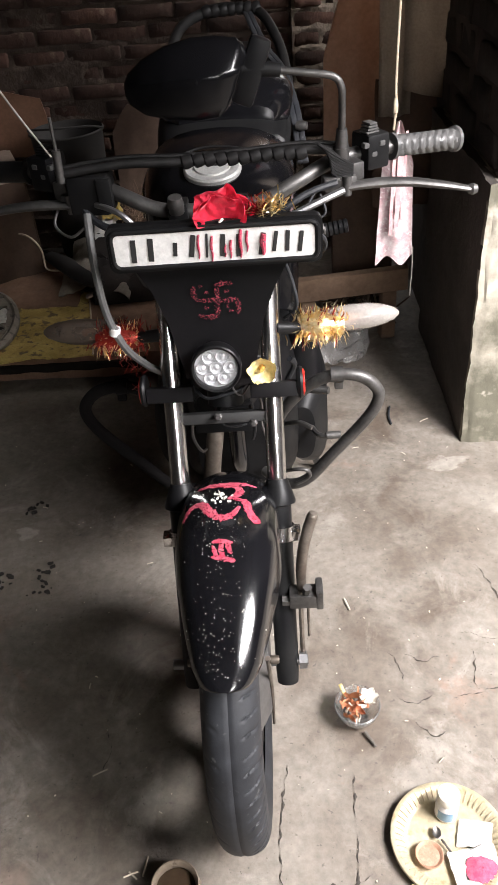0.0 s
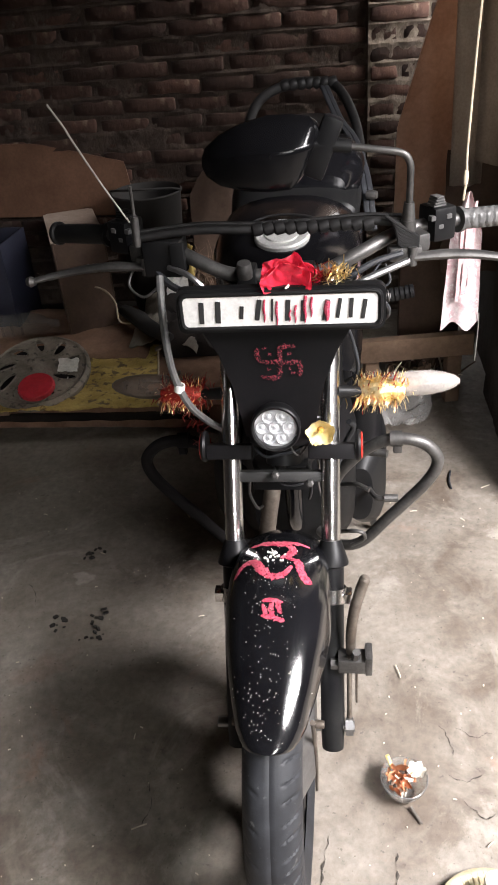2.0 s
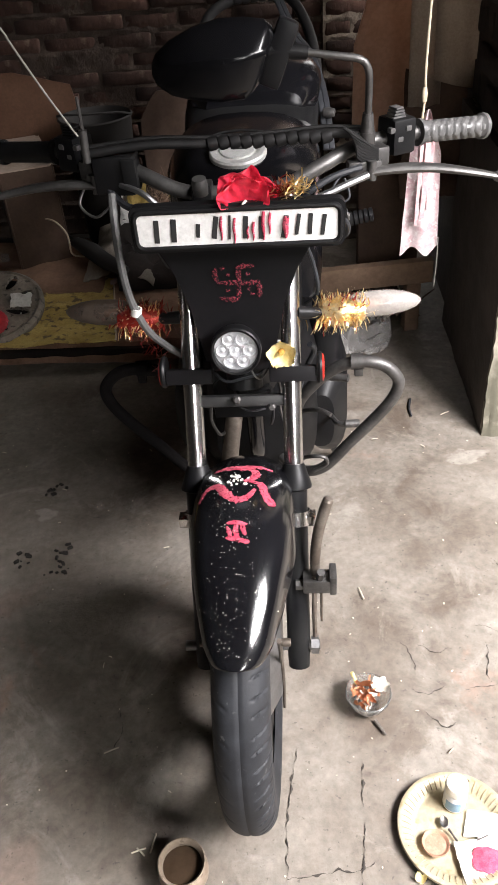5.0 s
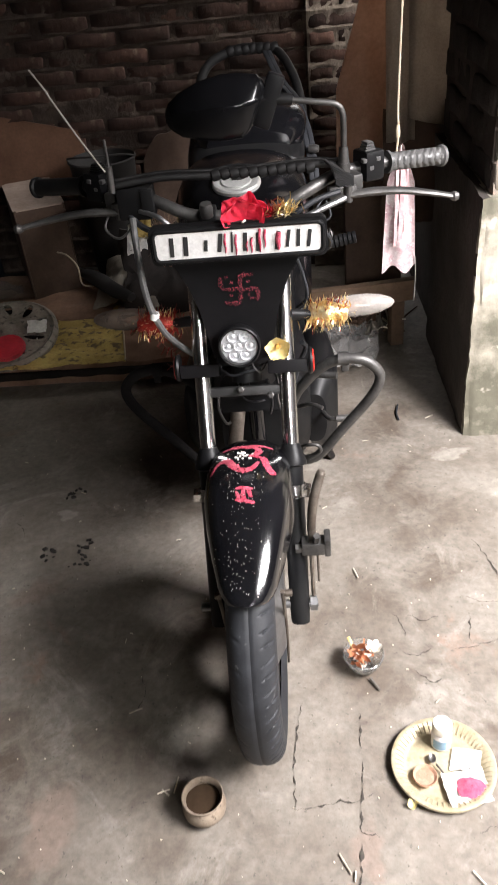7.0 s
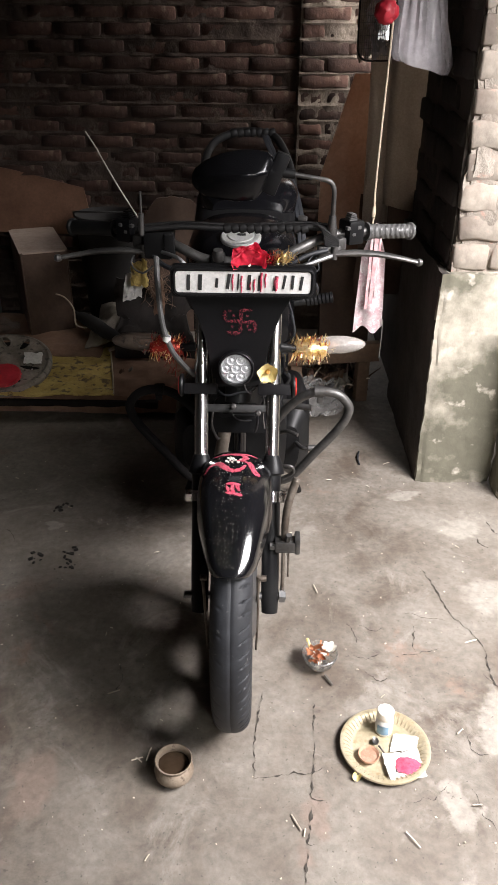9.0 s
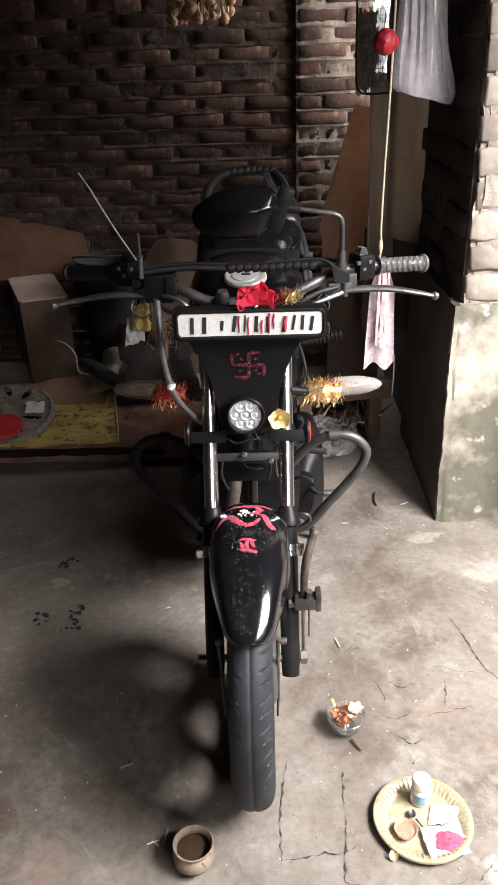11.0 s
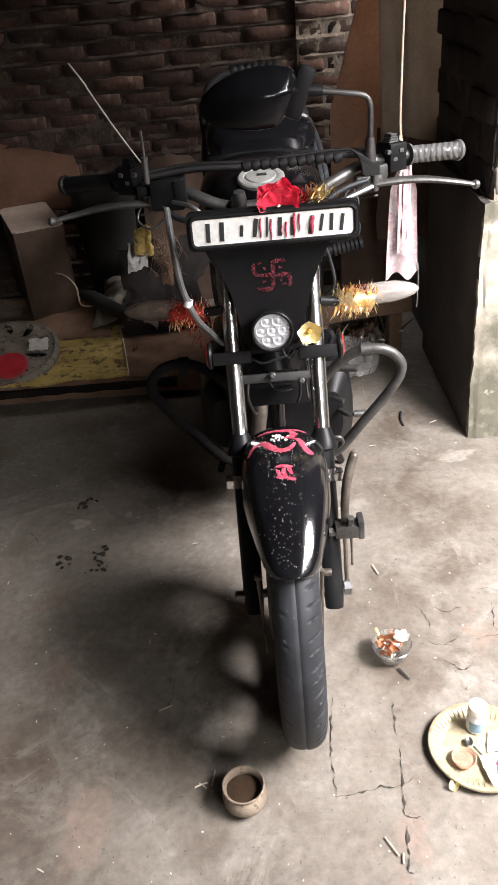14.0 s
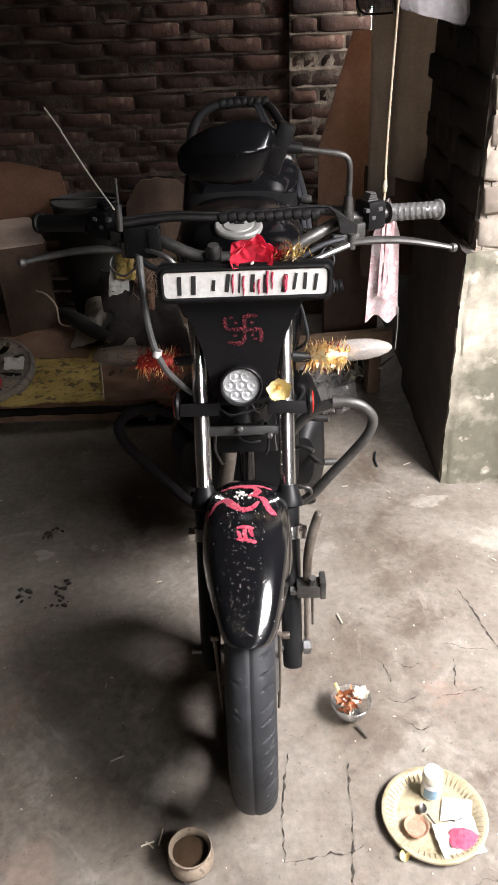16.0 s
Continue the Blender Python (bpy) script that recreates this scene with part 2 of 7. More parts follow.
        link(away.outputs["Value"], edge.inputs["Value"])
        return edge.outputs["Result"]

    for x, y, sx, sy, turn in ((-0.43, 0.67, 0.05, 0.11, -25), (-0.50, 0.50, 0.07, 0.05, 0), (0.185, 0.62, 0.035, 0.06, 0), (0.15, 0.52, 0.04, 0.03, 0), (-0.62, 1.30, 0.10, 0.05, 30)):
        c = blend(ragged_spot(x, y, sx, sy, turn, 0.6), c, (0.245, 0.185, 0.150))
    for x, y, sx, sy, turn in ((0.68, 1.64, 0.10, 0.05, 0), (0.50, 0.63, 0.035, 0.09, 10), (0.46, 0.42, 0.05, 0.08, 0), (0.335, 0.40, 0.045, 0.035, 20), (0.56, 1.82, 0.05, 0.03, 0), (0.72, 1.30, 0.10, 0.10, 0), (0.62, 0.85, 0.06, 0.09, 0), (-0.60, 1.60, 0.04, 0.03, 0)):
        c = blend(ragged_spot(x, y, sx, sy, turn, 0.45), c, (0.36, 0.33, 0.285))
    g = n.new("ShaderNodeMix")
    g.data_type, g.blend_type = "RGBA", "MULTIPLY"
    g.inputs["Factor"].default_value = 1.0
    link(c, g.inputs["A"])
    comb = n.new("ShaderNodeCombineColor")
    f2 = scaled(fine, 0.72, 1.06)
    for ch in ("Red", "Green", "Blue"):
        link(f2, comb.inputs[ch])
    link(comb.outputs["Color"], g.inputs["B"])
    c = blend(scaled(pits, 0, 0.6), g.outputs["Result"], (0.07, 0.06, 0.05))
    link(c, b.inputs["Base Color"])
    link(scaled(mid, 0.62, 0.82), b.inputs["Roughness"])
    total = n.new("ShaderNodeMath")
    total.operation = "MULTIPLY_ADD"
    total.inputs[1].default_value = 2.2
    link(mid_raw, total.inputs[0])
    link(fine_raw, total.inputs[2])
    bp = n.new("ShaderNodeBump")
    bp.inputs["Strength"].default_value, bp.inputs["Distance"].default_value = 0.40, 0.005
    link(total.outputs["Value"], bp.inputs["Height"])
    link(bp.outputs["Normal"], b.inputs["Normal"])
    return m


FLOOR_MAT = floor_material()
CONCRETE = material("worn concrete", (0.145, 0.124, 0.104), (0.285, 0.262, 0.232), 0.72, stain=3.0, grain=38, bump=0.6, depth=0.005, c3=(0.345, 0.318, 0.282), spots=0.585)
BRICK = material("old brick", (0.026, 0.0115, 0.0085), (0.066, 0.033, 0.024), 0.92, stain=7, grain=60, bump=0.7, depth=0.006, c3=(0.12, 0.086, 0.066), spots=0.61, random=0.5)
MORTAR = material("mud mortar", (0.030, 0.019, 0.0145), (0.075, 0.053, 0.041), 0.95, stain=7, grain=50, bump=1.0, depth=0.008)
PLASTER = material("limewashed plaster", (0.145, 0.136, 0.10), (0.45, 0.41, 0.335), 0.92, stain=4.6, grain=22, bump=0.45, depth=0.006, c3=(0.52, 0.475, 0.40), spots=0.60, lo=0.42, hi=0.60)
# dark plaster: low bounce on unseen surfaces, shade colour on the wall's shed side
DARK_PLASTER = material("dark plaster", (0.05, 0.042, 0.036), (0.09, 0.075, 0.062), 0.92, stain=4, grain=40, bump=0.8, depth=0.006)
BLACK_PAINT = material("black enamel", (0.0045, 0.0045, 0.0055), (0.0075, 0.0075, 0.009), 0.10, stain=7, grain=160, bump=0.03, depth=0.0005, coat=0.3, c3=(0.05, 0.047, 0.043), spots=0.74, rough2=0.24)
BLACK_PLASTIC = material("black plastic", (0.005, 0.005, 0.006), (0.012, 0.012, 0.012), 0.34, stain=9, grain=140, bump=0.1, depth=0.0008, spec=0.2)
BLACK_RUBBER = material("dusty rubber", (0.011, 0.012, 0.015), (0.026, 0.028, 0.033), 0.55, stain=24, grain=150, bump=0.25, depth=0.001, c3=(0.10, 0.10, 0.10), spots=0.665)
CHROME = material("chrome", (0.74, 0.73, 0.72), (0.62, 0.60, 0.58), 0.17, 1.0, stain=12, grain=120, bump=0.03, depth=0.0004, rough2=0.3)
GREY_STEEL = material("dull disc steel", (0.10, 0.10, 0.10), (0.17, 0.168, 0.165), 0.4, 0.8, stain=16, grain=120, bump=0.1, depth=0.0006)
ALLOY = material("dull alloy", (0.20, 0.20, 0.205), (0.30, 0.30, 0.30), 0.36, 0.9, stain=14, grain=120, bump=0.1, depth=0.0008)

# ---- the setting ----
BACK_Y, WALL_X, WALL_Y = 3.45, 0.61, 1.91


def structure(name, bm, mat, label, category, smooth=False):
    return solo(name, bm, mat, label, category, kind="structure", smooth=smooth)


def build_floor():
    bm = new_bm()
    nx, ny = 90, 120

    def rise(s, t):
        x, y = -2.2 + s * 4.0, -1.4 + t * 5.2
        return Vector((0, 0, 0.004 * noise.noise(Vector((x * 2.2, y * 2.2, 0))) + 0.0025 * noise.noise(Vector((x * 9, y * 9, 3))) - 0.003))

    add_sheet(bm, (-2.2, -1.4, 0), (4.0, 0, 0), (0, 5.2, 0), nx, ny, rise)
    return structure("floor", bm, FLOOR_MAT, "worn grey concrete floor with cracks and stains", "floor", True)


FLOOR = build_floor()
bm = new_bm()
add_box(bm, (0, 0, -0.06), (400, 400, 0.08))
structure("ground", bm, CONCRETE, "bare ground outside the shed", "ground")

bm = new_bm()
add_box(bm, (-0.85, BACK_Y + 0.10, 1.05), (2.7, 0.2, 2.12))
WALL_BACK = structure("wall_back", bm, MORTAR, "rough brick back wall with mud mortar", "wall")
# unseen closing wall, dark so that little light bounces back
bm = new_bm()
add_box(bm, (-2.25, 0.9, 1.05), (0.12, 5.6, 2.12))
structure("wall_left", bm, DARK_PLASTER, "dark unseen side wall", "wall")
# unseen walls, raised and kept dark to hold off sky and bounced light
bm = new_bm()
add_box(bm, (0.6, -2.36, 1.6), (6.0, 0.12, 3.3))
structure("wall_front", bm, BRICK, "unseen brick wall behind the camera, set to cut sky light", "wall")
bm = new_bm()
add_box(bm, (3.6, 1.0, 2.7), (0.15, 8.0, 5.4))
structure("wall_yard", bm, BRICK, "unseen brick wall across the yard, raised to cut sky light", "wall")
# roof is out of view; its edges and height cut the daylight
bm = new_bm()
add_box(bm, (-0.68, 1.45, 2.14), (3.26, 4.6, 0.12))
add_box(bm, (-1.23, -1.63, 2.14), (2.16, 1.56, 0.12))
tagged(solo("ceiling", bm, DARK_PLASTER, "dark unseen roof over the shed, its edges set to cut daylight", "ceiling", smooth=False), kind="structure")
# unseen block under the roof edge, keeping front daylight off the back wall
bm = new_bm()
add_box(bm, (-0.68, -0.90, 1.88), (3.26, 0.10, 0.40))
structure("front_light_block", bm, DARK_PLASTER, "added light block over the open front of the shed", "wall")
# unseen block along the open side, keeping yard light off the back wall
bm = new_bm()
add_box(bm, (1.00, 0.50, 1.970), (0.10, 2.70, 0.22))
structure("side_light_block", bm, DARK_PLASTER, "added light block along the open side of the shed", "beam")
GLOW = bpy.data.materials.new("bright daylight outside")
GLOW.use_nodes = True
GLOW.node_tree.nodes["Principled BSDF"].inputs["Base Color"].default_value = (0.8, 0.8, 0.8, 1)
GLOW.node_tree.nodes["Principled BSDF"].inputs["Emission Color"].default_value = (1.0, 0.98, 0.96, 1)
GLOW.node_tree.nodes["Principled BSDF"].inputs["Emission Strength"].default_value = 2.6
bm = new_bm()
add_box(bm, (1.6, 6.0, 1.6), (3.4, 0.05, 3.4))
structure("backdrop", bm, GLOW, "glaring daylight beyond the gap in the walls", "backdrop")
# side wall in the dark plaster, which carries the shade of its face
bm = new_bm()
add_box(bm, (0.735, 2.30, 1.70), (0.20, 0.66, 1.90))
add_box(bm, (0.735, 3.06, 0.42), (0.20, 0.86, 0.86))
WALL_SIDE = structure("wall_side", bm, DARK_PLASTER, "brick side wall with its shade in the colour, lower behind", "wall")


def rough_block(x0, x1, y0, y1, z0, z1, step, amount, seed):
    """A plastered mass with an uneven skin and crumbled edges."""
    bm = new_bm()
    add_box(bm, ((x0 + x1) / 2, (y0 + y1) / 2, (z0 + z1) / 2), (x1 - x0, y1 - y0, z1 - z0))
    cuts = int(max(x1 - x0, y1 - y0, z1 - z0) / step)
    bmesh.ops.subdivide_edges(bm, edges=bm.edges[:], cuts=cuts, use_grid_fill=True)
    for v in bm.verts:
        p = v.co
        edge = sum((abs(p.x - x0) < 0.02 or abs(p.x - x1) < 0.02, abs(p.y - y0) < 0.02 or abs(p.y - y1) < 0.02, abs(p.z - z1) < 0.02))
        n = noise.noise_vector(p * 9 + Vector((seed, 0, 0))) * amount + noise.noise_vector(p * 34 + Vector((0, seed, 0))) * amount * (0.45 if edge < 2 else 0.7)
        if edge >= 2:
            c = Vector(((x0 + x1) / 2, (y0 + y1) / 2, p.z if p.z < z1 - 0.03 else p.z - 0.01))
            n += (c - p).normalized() * (0.003 + 0.010 * max(0, noise.noise(p * 14)))
        v.co += Vector((n.x, n.y, n.z if p.z > z0 + 0.01 else 0))
    return bm


LIME = material("crumbling limewash", (0.24, 0.205, 0.17), (0.36, 0.32, 0.27), 0.92, stain=7, grain=45, bump=1.0, depth=0.008, c3=(0.38, 0.24, 0.19), spots=0.60)
UPPER = structure("wall_end", rough_block(0.640, 0.850, WALL_Y + 0.038, 2.3, 0.73, 2.07, 0.020, 0.011, 11), [LIME, DARK_PLASTER], "crumbling limewashed end of the brick wall", "wall", True)
# side face of the wall end coloured dark, standing for its shade
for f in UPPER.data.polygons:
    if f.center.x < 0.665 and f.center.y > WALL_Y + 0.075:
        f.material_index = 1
structure("wall_return", rough_block(0.868, 1.10, 1.80, WALL_Y + 0.02, -0.02, 0.66, 0.03, 0.006, 7), PLASTER, "low plastered return of the wall", "wall", True)
FOOT = structure("wall_foot", rough_block(0.605, 0.865, WALL_Y, 2.62, -0.02, 0.745, 0.022, 0.006, 3), [PLASTER, DARK_PLASTER], "thick plastered foot of the wall, stained with moss", "wall", True)
# shed side of the foot takes the dark plaster: shade put into colour
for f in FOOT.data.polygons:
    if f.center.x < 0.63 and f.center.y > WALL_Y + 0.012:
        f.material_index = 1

# ---- the motorcycle ----
AXLE_Y, AXLE_Z, RADIUS = 0.945, 0.292, 0.292
REAR_Y = AXLE_Y + 1.25


def fork_y(z):
    return AXLE_Y + (z - AXLE_Z) * 0.49


def wheel(name, y, width, parent):
    """A cast wheel: rim and spokes, with tyre, hub and axle of its own."""
    bm = new_bm()
    rim = RADIUS - 0.062
    prof = [(rim - 0.012, -0.024), (rim + 0.012, -0.026), (rim + 0.014, -0.02), (rim - 0.002, -0.014), (rim - 0.002, 0.014), (rim + 0.014, 0.02), (rim + 0.012, 0.026), (rim - 0.012, 0.024), (rim - 0.030, 0), (rim - 0.012, -0.024)]
    add_lathe(bm, prof, (0, y, AXLE_Z), (1, 0, 0), 64)
    for k in range(6):
        a = 2 * math.pi * k / 6 + 0.3
        for off in (-0.16, 0.16):
            p = Vector((0, y + 0.035 * math.cos(a), AXLE_Z + 0.035 * math.sin(a)))
            q = Vector((0, y + (rim - 0.01) * math.cos(a + off), AXLE_Z + (rim - 0.01) * math.sin(a + off)))
            add_tube(bm, [p, (p + q) / 2, q], 0.028, 8, 3)
    w = part(name, bm, BLACK_PLASTIC, parent)
    bm = new_bm()
    around, across = (832 if y < 1.2 else 416), 52
    rings = []
    for i in range(around):
        a = 2 * math.pi * i / around
        ring = []
        for j in range(across + 1):
            s = j / across * 2 - 1
            ang = s * 2.05
            crown = math.sin(min(max(ang, -1.57), 1.57))
            x = width / 2 * math.copysign(abs(crown) ** 0.86, crown) * (1.0 if abs(ang) < 1.57 else 1 - 0.30 * (abs(ang) - 1.57) / 0.48)
            r = RADIUS - 0.050 + 0.050 * math.cos(ang) ** 0.72 if abs(ang) < 1.57 else RADIUS - 0.050 - 0.026 * (abs(ang) - 1.57) / 0.48
            cut = 0.0
            if abs(s) < 0.020:
                cut = 0.0016
            elif 0.16 < abs(s) < 0.74:
                turn = i / around * 68
                u = (abs(s) - 0.16) / 0.58
                lane = (turn + 0.75 * u ** 0.6 + (0.5 if s > 0 else 0)) % 1.0
                long_cut = int(turn + 0.75 * u ** 0.6) % 2
                reach = 1.0 if long_cut else max(0.0, min(1.0, (u - 0.35) / 0.12))
                cut = (0.0040 if s > 0 else 0.0012) * max(0, min(1, 1.7 - 11.5 * abs(lane - 0.5))) * min(1, u / 0.10, (1 - u) / 0.08) * reach
            r -= cut
            ring.append(bm.verts.new((x, y + r * math.cos(a), AXLE_Z + r * math.sin(a))))
        rings.append(ring)
    for i in range(around):
        a, b = rings[i], rings[(i + 1) % around]
        for j in range(across):
            bm.faces.new((a[j], a[j + 1], b[j + 1], b[j]))
    bmesh.ops.recalc_face_normals(bm, faces=bm.faces)
    part("tyre", bm, BLACK_RUBBER, w, "dusty black tyre with cut tread", angle=30)
    bm = new_bm()
    add_lathe(bm, [(0, -0.05), (0.08, -0.05), (0.113, -0.04), (0.115, 0.03), (0.08, 0.05), (0, 0.05)], (0, y, AXLE_Z), (1, 0, 0), 32)
    part("hub", bm, ALLOY, w, "dull alloy brake hub")
    # disc added to close the spoke gaps, so the wheel's shadow reads solid
    bm = new_bm()
    add_lathe(bm, [(0.10, -0.030), (0.178, -0.030), (0.180, -0.028), (0.178, -0.026), (0.10, -0.026)], (0, y, AXLE_Z), (1, 0, 0), 48)
    part("filler_disc", bm, GREY_STEEL, w, "dull steel disc added to fill the wheel's shadow")
    bm = new_bm()
    add_lathe(bm, [(0, -0.115), (0.009, -0.115), (0.009, 0.115), (0, 0.115)], (0, y, AXLE_Z), (1, 0, 0), 12)
    add_lathe(bm, [(0, 0.1), (0.015, 0.1), (0.015, 0.113), (0, 0.113)], (0, y, AXLE_Z), (1, 0, 0), 6)
    part("axle", bm, ALLOY, w, "steel axle and nut")
    return w


def guard_size(deg):
    """Half width and depth of the front mudguard, by the angle round the wheel from its front."""
    half = float(np.interp(deg, (46.2, 46.35, 46.6, 47.4, 49.2, 52, 62, 75, 88, 105, 118, 130, 168), (0.014, 0.021, 0.027, 0.034, 0.041, 0.048, 0.060, 0.072, 0.080, 0.082, 0.078, 0.068, 0.062)))
    return half, float(np.interp(deg, (46.2, 49.5, 60, 80), (0.014, 0.046, 0.086, 0.105)))


def guard_section(s, half, drop):
    """Across the mudguard: a nearly flat crown, a sloping facet, a rounded shoulder and an upright side."""
    t = abs(s)
    x = float(np.interp(t, (0, 0.14, 0.24, 0.44, 0.54, 0.66, 0.76, 0.86, 1.0), (0, 0.22, 0.36, 0.71, 0.80, 0.88, 0.945, 0.985, 1.0)))
    f = float(np.interp(t, (0, 0.14, 0.24, 0.44, 0.54, 0.66, 0.76), (0, 0.008, 0.028, 0.170, 0.255, 0.360, 0.460))) * half
    if t > 0.76:
        f += (t - 0.76) / 0.24 * max(0.0, drop - f)
    return math.copysign(x * half, s), f


def fender_bm():
    """The front mudguard: an arched skin round the tyre with a blunt rounded tip."""
    bm = new_bm()
    nu, nv = 64, 48
    turns = [46.2 + 6 * (i / 20) ** 2.2 for i in range(20)] + list(np.linspace(52.2, 168.0, nu + 1 - 20))
    layers = []
    for lift in (0.0, -0.003):
        grid = []
        for i in range(nu + 1):
            deg = float(turns[i])
            a = radians(deg)
            half, drop = guard_size(deg)
            row = []
            for j in range(nv + 1):
                x, fall = guard_section(j / nv * 2 - 1, half, drop)
                r = RADIUS + 0.034 + lift - fall
                row.append(bm.verts.new((x * (1 + lift * 3), AXLE_Y - r * math.cos(a), AXLE_Z + r * math.sin(a))))
            grid.append(row)
        for turn in range(3):
            for row in grid:
                old = [v.co.copy() for v in row]
                for j in range(1, nv):
                    row[j].co = old[j] * 0.5 + (old[j - 1] + old[j + 1]) * 0.25
        layers.append(grid)
    for n, g in enumerate(layers):
        for i in range(nu):
            for j in range(nv):
                q = (g[i][j], g[i + 1][j], g[i + 1][j + 1], g[i][j + 1])
                bm.faces.new(q if n else q[::-1])
    a, b = layers
    rim = [(i, 0) for i in range(nu)] + [(nu, j) for j in range(nv)] + [(i, nv) for i in range(nu, 0, -1)] + [(0, j) for j in range(nv, 0, -1)]
    for (i, j), (k, l) in zip(rim, rim[1:] + rim[:1]):
        bm.faces.new((a[i][j], b[i][j], b[k][l], a[k][l]))
    bmesh.ops.recalc_face_normals(bm, faces=bm.faces)
    return bm


BIKE = thing("motorcycle", (0, 1.5, 0), "black commuter motorcycle decorated with flowers, tinsel and red powder marks", "motorcycle")
wheel("front_wheel", AXLE_Y, 0.083, BIKE)
wheel("rear_wheel", REAR_Y, 0.086, BIKE)
part("front_mudguard", fender_bm(), BLACK_PAINT, BIKE, "glossy black mudguard")

for side in (-1, 1):
    bm = new_bm()
    add_tube(bm, [(side * 0.081, fork_y(0.96), 0.96), (side * 0.079, fork_y(0.54), 0.54)], 0.0155, 24)
    part("fork_tube", bm, CHROME, BIKE, "chromed fork tube")
    bm = new_bm()
    d = Vector((0, fork_y(1) - fork_y(0), 1)).normalized()
    base = Vector((side * 0.079, fork_y(0.555), 0.555))
    add_lathe(bm, [(0, 0.026), (0.0165, 0.026), (0.018, 0.022), (0.024, 0.004), (0.0285, -0.010), (0.0285, -0.014), (0.021, -0.018), (0.0205, -0.05), (0.0195, -0.3), (0.018, -0.33), (0, -0.335)], base, d, 24)
    leg = part("fork_leg", bm, BLACK_PLASTIC, BIKE, "black lower fork leg")
    bm = new_bm()
    add_lathe(bm, [(0.0205, -0.012), (0.0245, -0.012), (0.0245, 0.012), (0.0205, 0.012)], base + d * -0.065, d, 24)
    add_box(bm, tuple(base + d * -0.065 + Vector((side * 0.026, -0.004, 0))), (0.016, 0.02, 0.02), bevel=0.002)
    part("clamp", bm, CHROME, leg, "steel clamp")

# number plate and its holder
PLX, PLY, PLZ = 0.012, 1.135, 0.960
bm = new_bm()


def rounded_slab(bm, wide, high, radius, y, thick):
    """An upright plate with rounded corners, its front at y."""
    outline = []
    for cx, cz, start in ((1, 1, 0), (-1, 1, 90), (-1, -1, 180), (1, -1, 270)):
        for k in range(7):
            a = radians(start + 15 * k)
            outline.append((PLX + cx * (wide / 2 - radius) + radius * math.cos(a), PLZ + cz * (high / 2 - radius) + radius * math.sin(a)))
    front = [bm.verts.new((x, y, z)) for x, z in outline]
    back = [bm.verts.new((x, y + thick, z)) for x, z in outline]
    bm.faces.new(front), bm.faces.new(back[::-1])
    for i in range(len(outline)):
        j = (i + 1) % len(outline)
        bm.faces.new((front[i], front[j], back[j], back[i]))
    bmesh.ops.recalc_face_normals(bm, faces=bm.faces)


rounded_slab(bm, 0.298, 0.067, 0.012, PLY - 0.002, 0.016)
PLATE_FRAME = part("number_plate_holder", bm, BLACK_PLASTIC, BIKE, "black plastic number plate holder")
bm = new_bm()
rim = [(PLX + cx * 0.1310 + 0.011 * math.cos(radians(start + 15 * k)), PLY - 0.0035, PLZ + cz * 0.0150 + 0.011 * math.sin(radians(start + 15 * k))) for cx, cz, start in ((1, 1, 0), (-1, 1, 90), (-1, -1, 180), (1, -1, 270)) for k in range(7)]
add_tube(bm, rim, 0.0042, 8, 1, closed=True)
part("holder_rim", bm, BLACK_PLASTIC, PLATE_FRAME, "raised black rim")

# tank, seat and rear
BLACK_VINYL = material("black vinyl", (0.006, 0.006, 0.007), (0.013, 0.013, 0.013), 0.36, stain=12, grain=220, bump=0.25, depth=0.0008, c3=(0.05, 0.048, 0.045), spots=0.68, spec=0.35)
bm = new_bm()
add_loft(bm, [(1.30, 0, 0.86, 0.05, 0.06), (1.33, 0, 0.875, 0.085, 0.085), (1.40, 0, 0.885, 0.12, 0.098), (1.50, 0, 0.89, 0.14, 0.105), (1.62, 0, 0.885, 0.142, 0.105), (1.74, 0, 0.87, 0.12, 0.09), (1.80, 0, 0.85, 0.09, 0.07)])
TANK = part("fuel_tank", bm, BLACK_PAINT, BIKE, "glossy black fuel tank")
bm = new_bm()
add_loft(bm, [(1.70, 0, 0.88, 0.10, 0.03), (1.74, 0, 0.90, 0.135, 0.05), (1.85, 0, 0.915, 0.145, 0.05), (2.0, 0, 0.93, 0.15, 0.052), (2.2, 0, 0.955, 0.14, 0.055), (2.38, 0, 0.965, 0.11, 0.045), (2.42, 0, 0.965, 0.08, 0.03)], 3)
SEAT = part("seat", bm, BLACK_VINYL, BIKE, "black vinyl saddle")

# ---- the motorcycle's front ----
WHITE_PAINT = material("white plate paint", (0.72, 0.71, 0.69), (0.80, 0.79, 0.77), 0.45, stain=18, grain=120, bump=0.1, depth=0.0005, c3=(0.45, 0.42, 0.38), spots=0.68)
INK = material("black lettering", (0.012, 0.012, 0.012), (0.02, 0.02, 0.02), 0.6, stain=30, bump=0.05)
VERMILION = material("vermilion paste", (0.40, 0.020, 0.060), (0.58, 0.11, 0.16), 0.85, stain=110, grain=340, bump=0.8, depth=0.001, patchy=0.38)
VERMILION_DULL = material("smeared vermilion", (0.10, 0.010, 0.018), (0.19, 0.022, 0.035), 0.8, stain=90, grain=420, bump=0.5, depth=0.0006, patchy=0.47)
RED_PETAL = material("hibiscus petal", (0.84, 0.008, 0.05), (0.92, 0.03, 0.10), 0.6, stain=40, grain=160, bump=0.3, depth=0.0006, sheen=0.3, translucent=0.35)
YELLOW_PETAL = material("yellow petal", (0.80, 0.64, 0.24), (0.86, 0.76, 0.42), 0.6, stain=60, grain=200, bump=0.2, depth=0.0005)
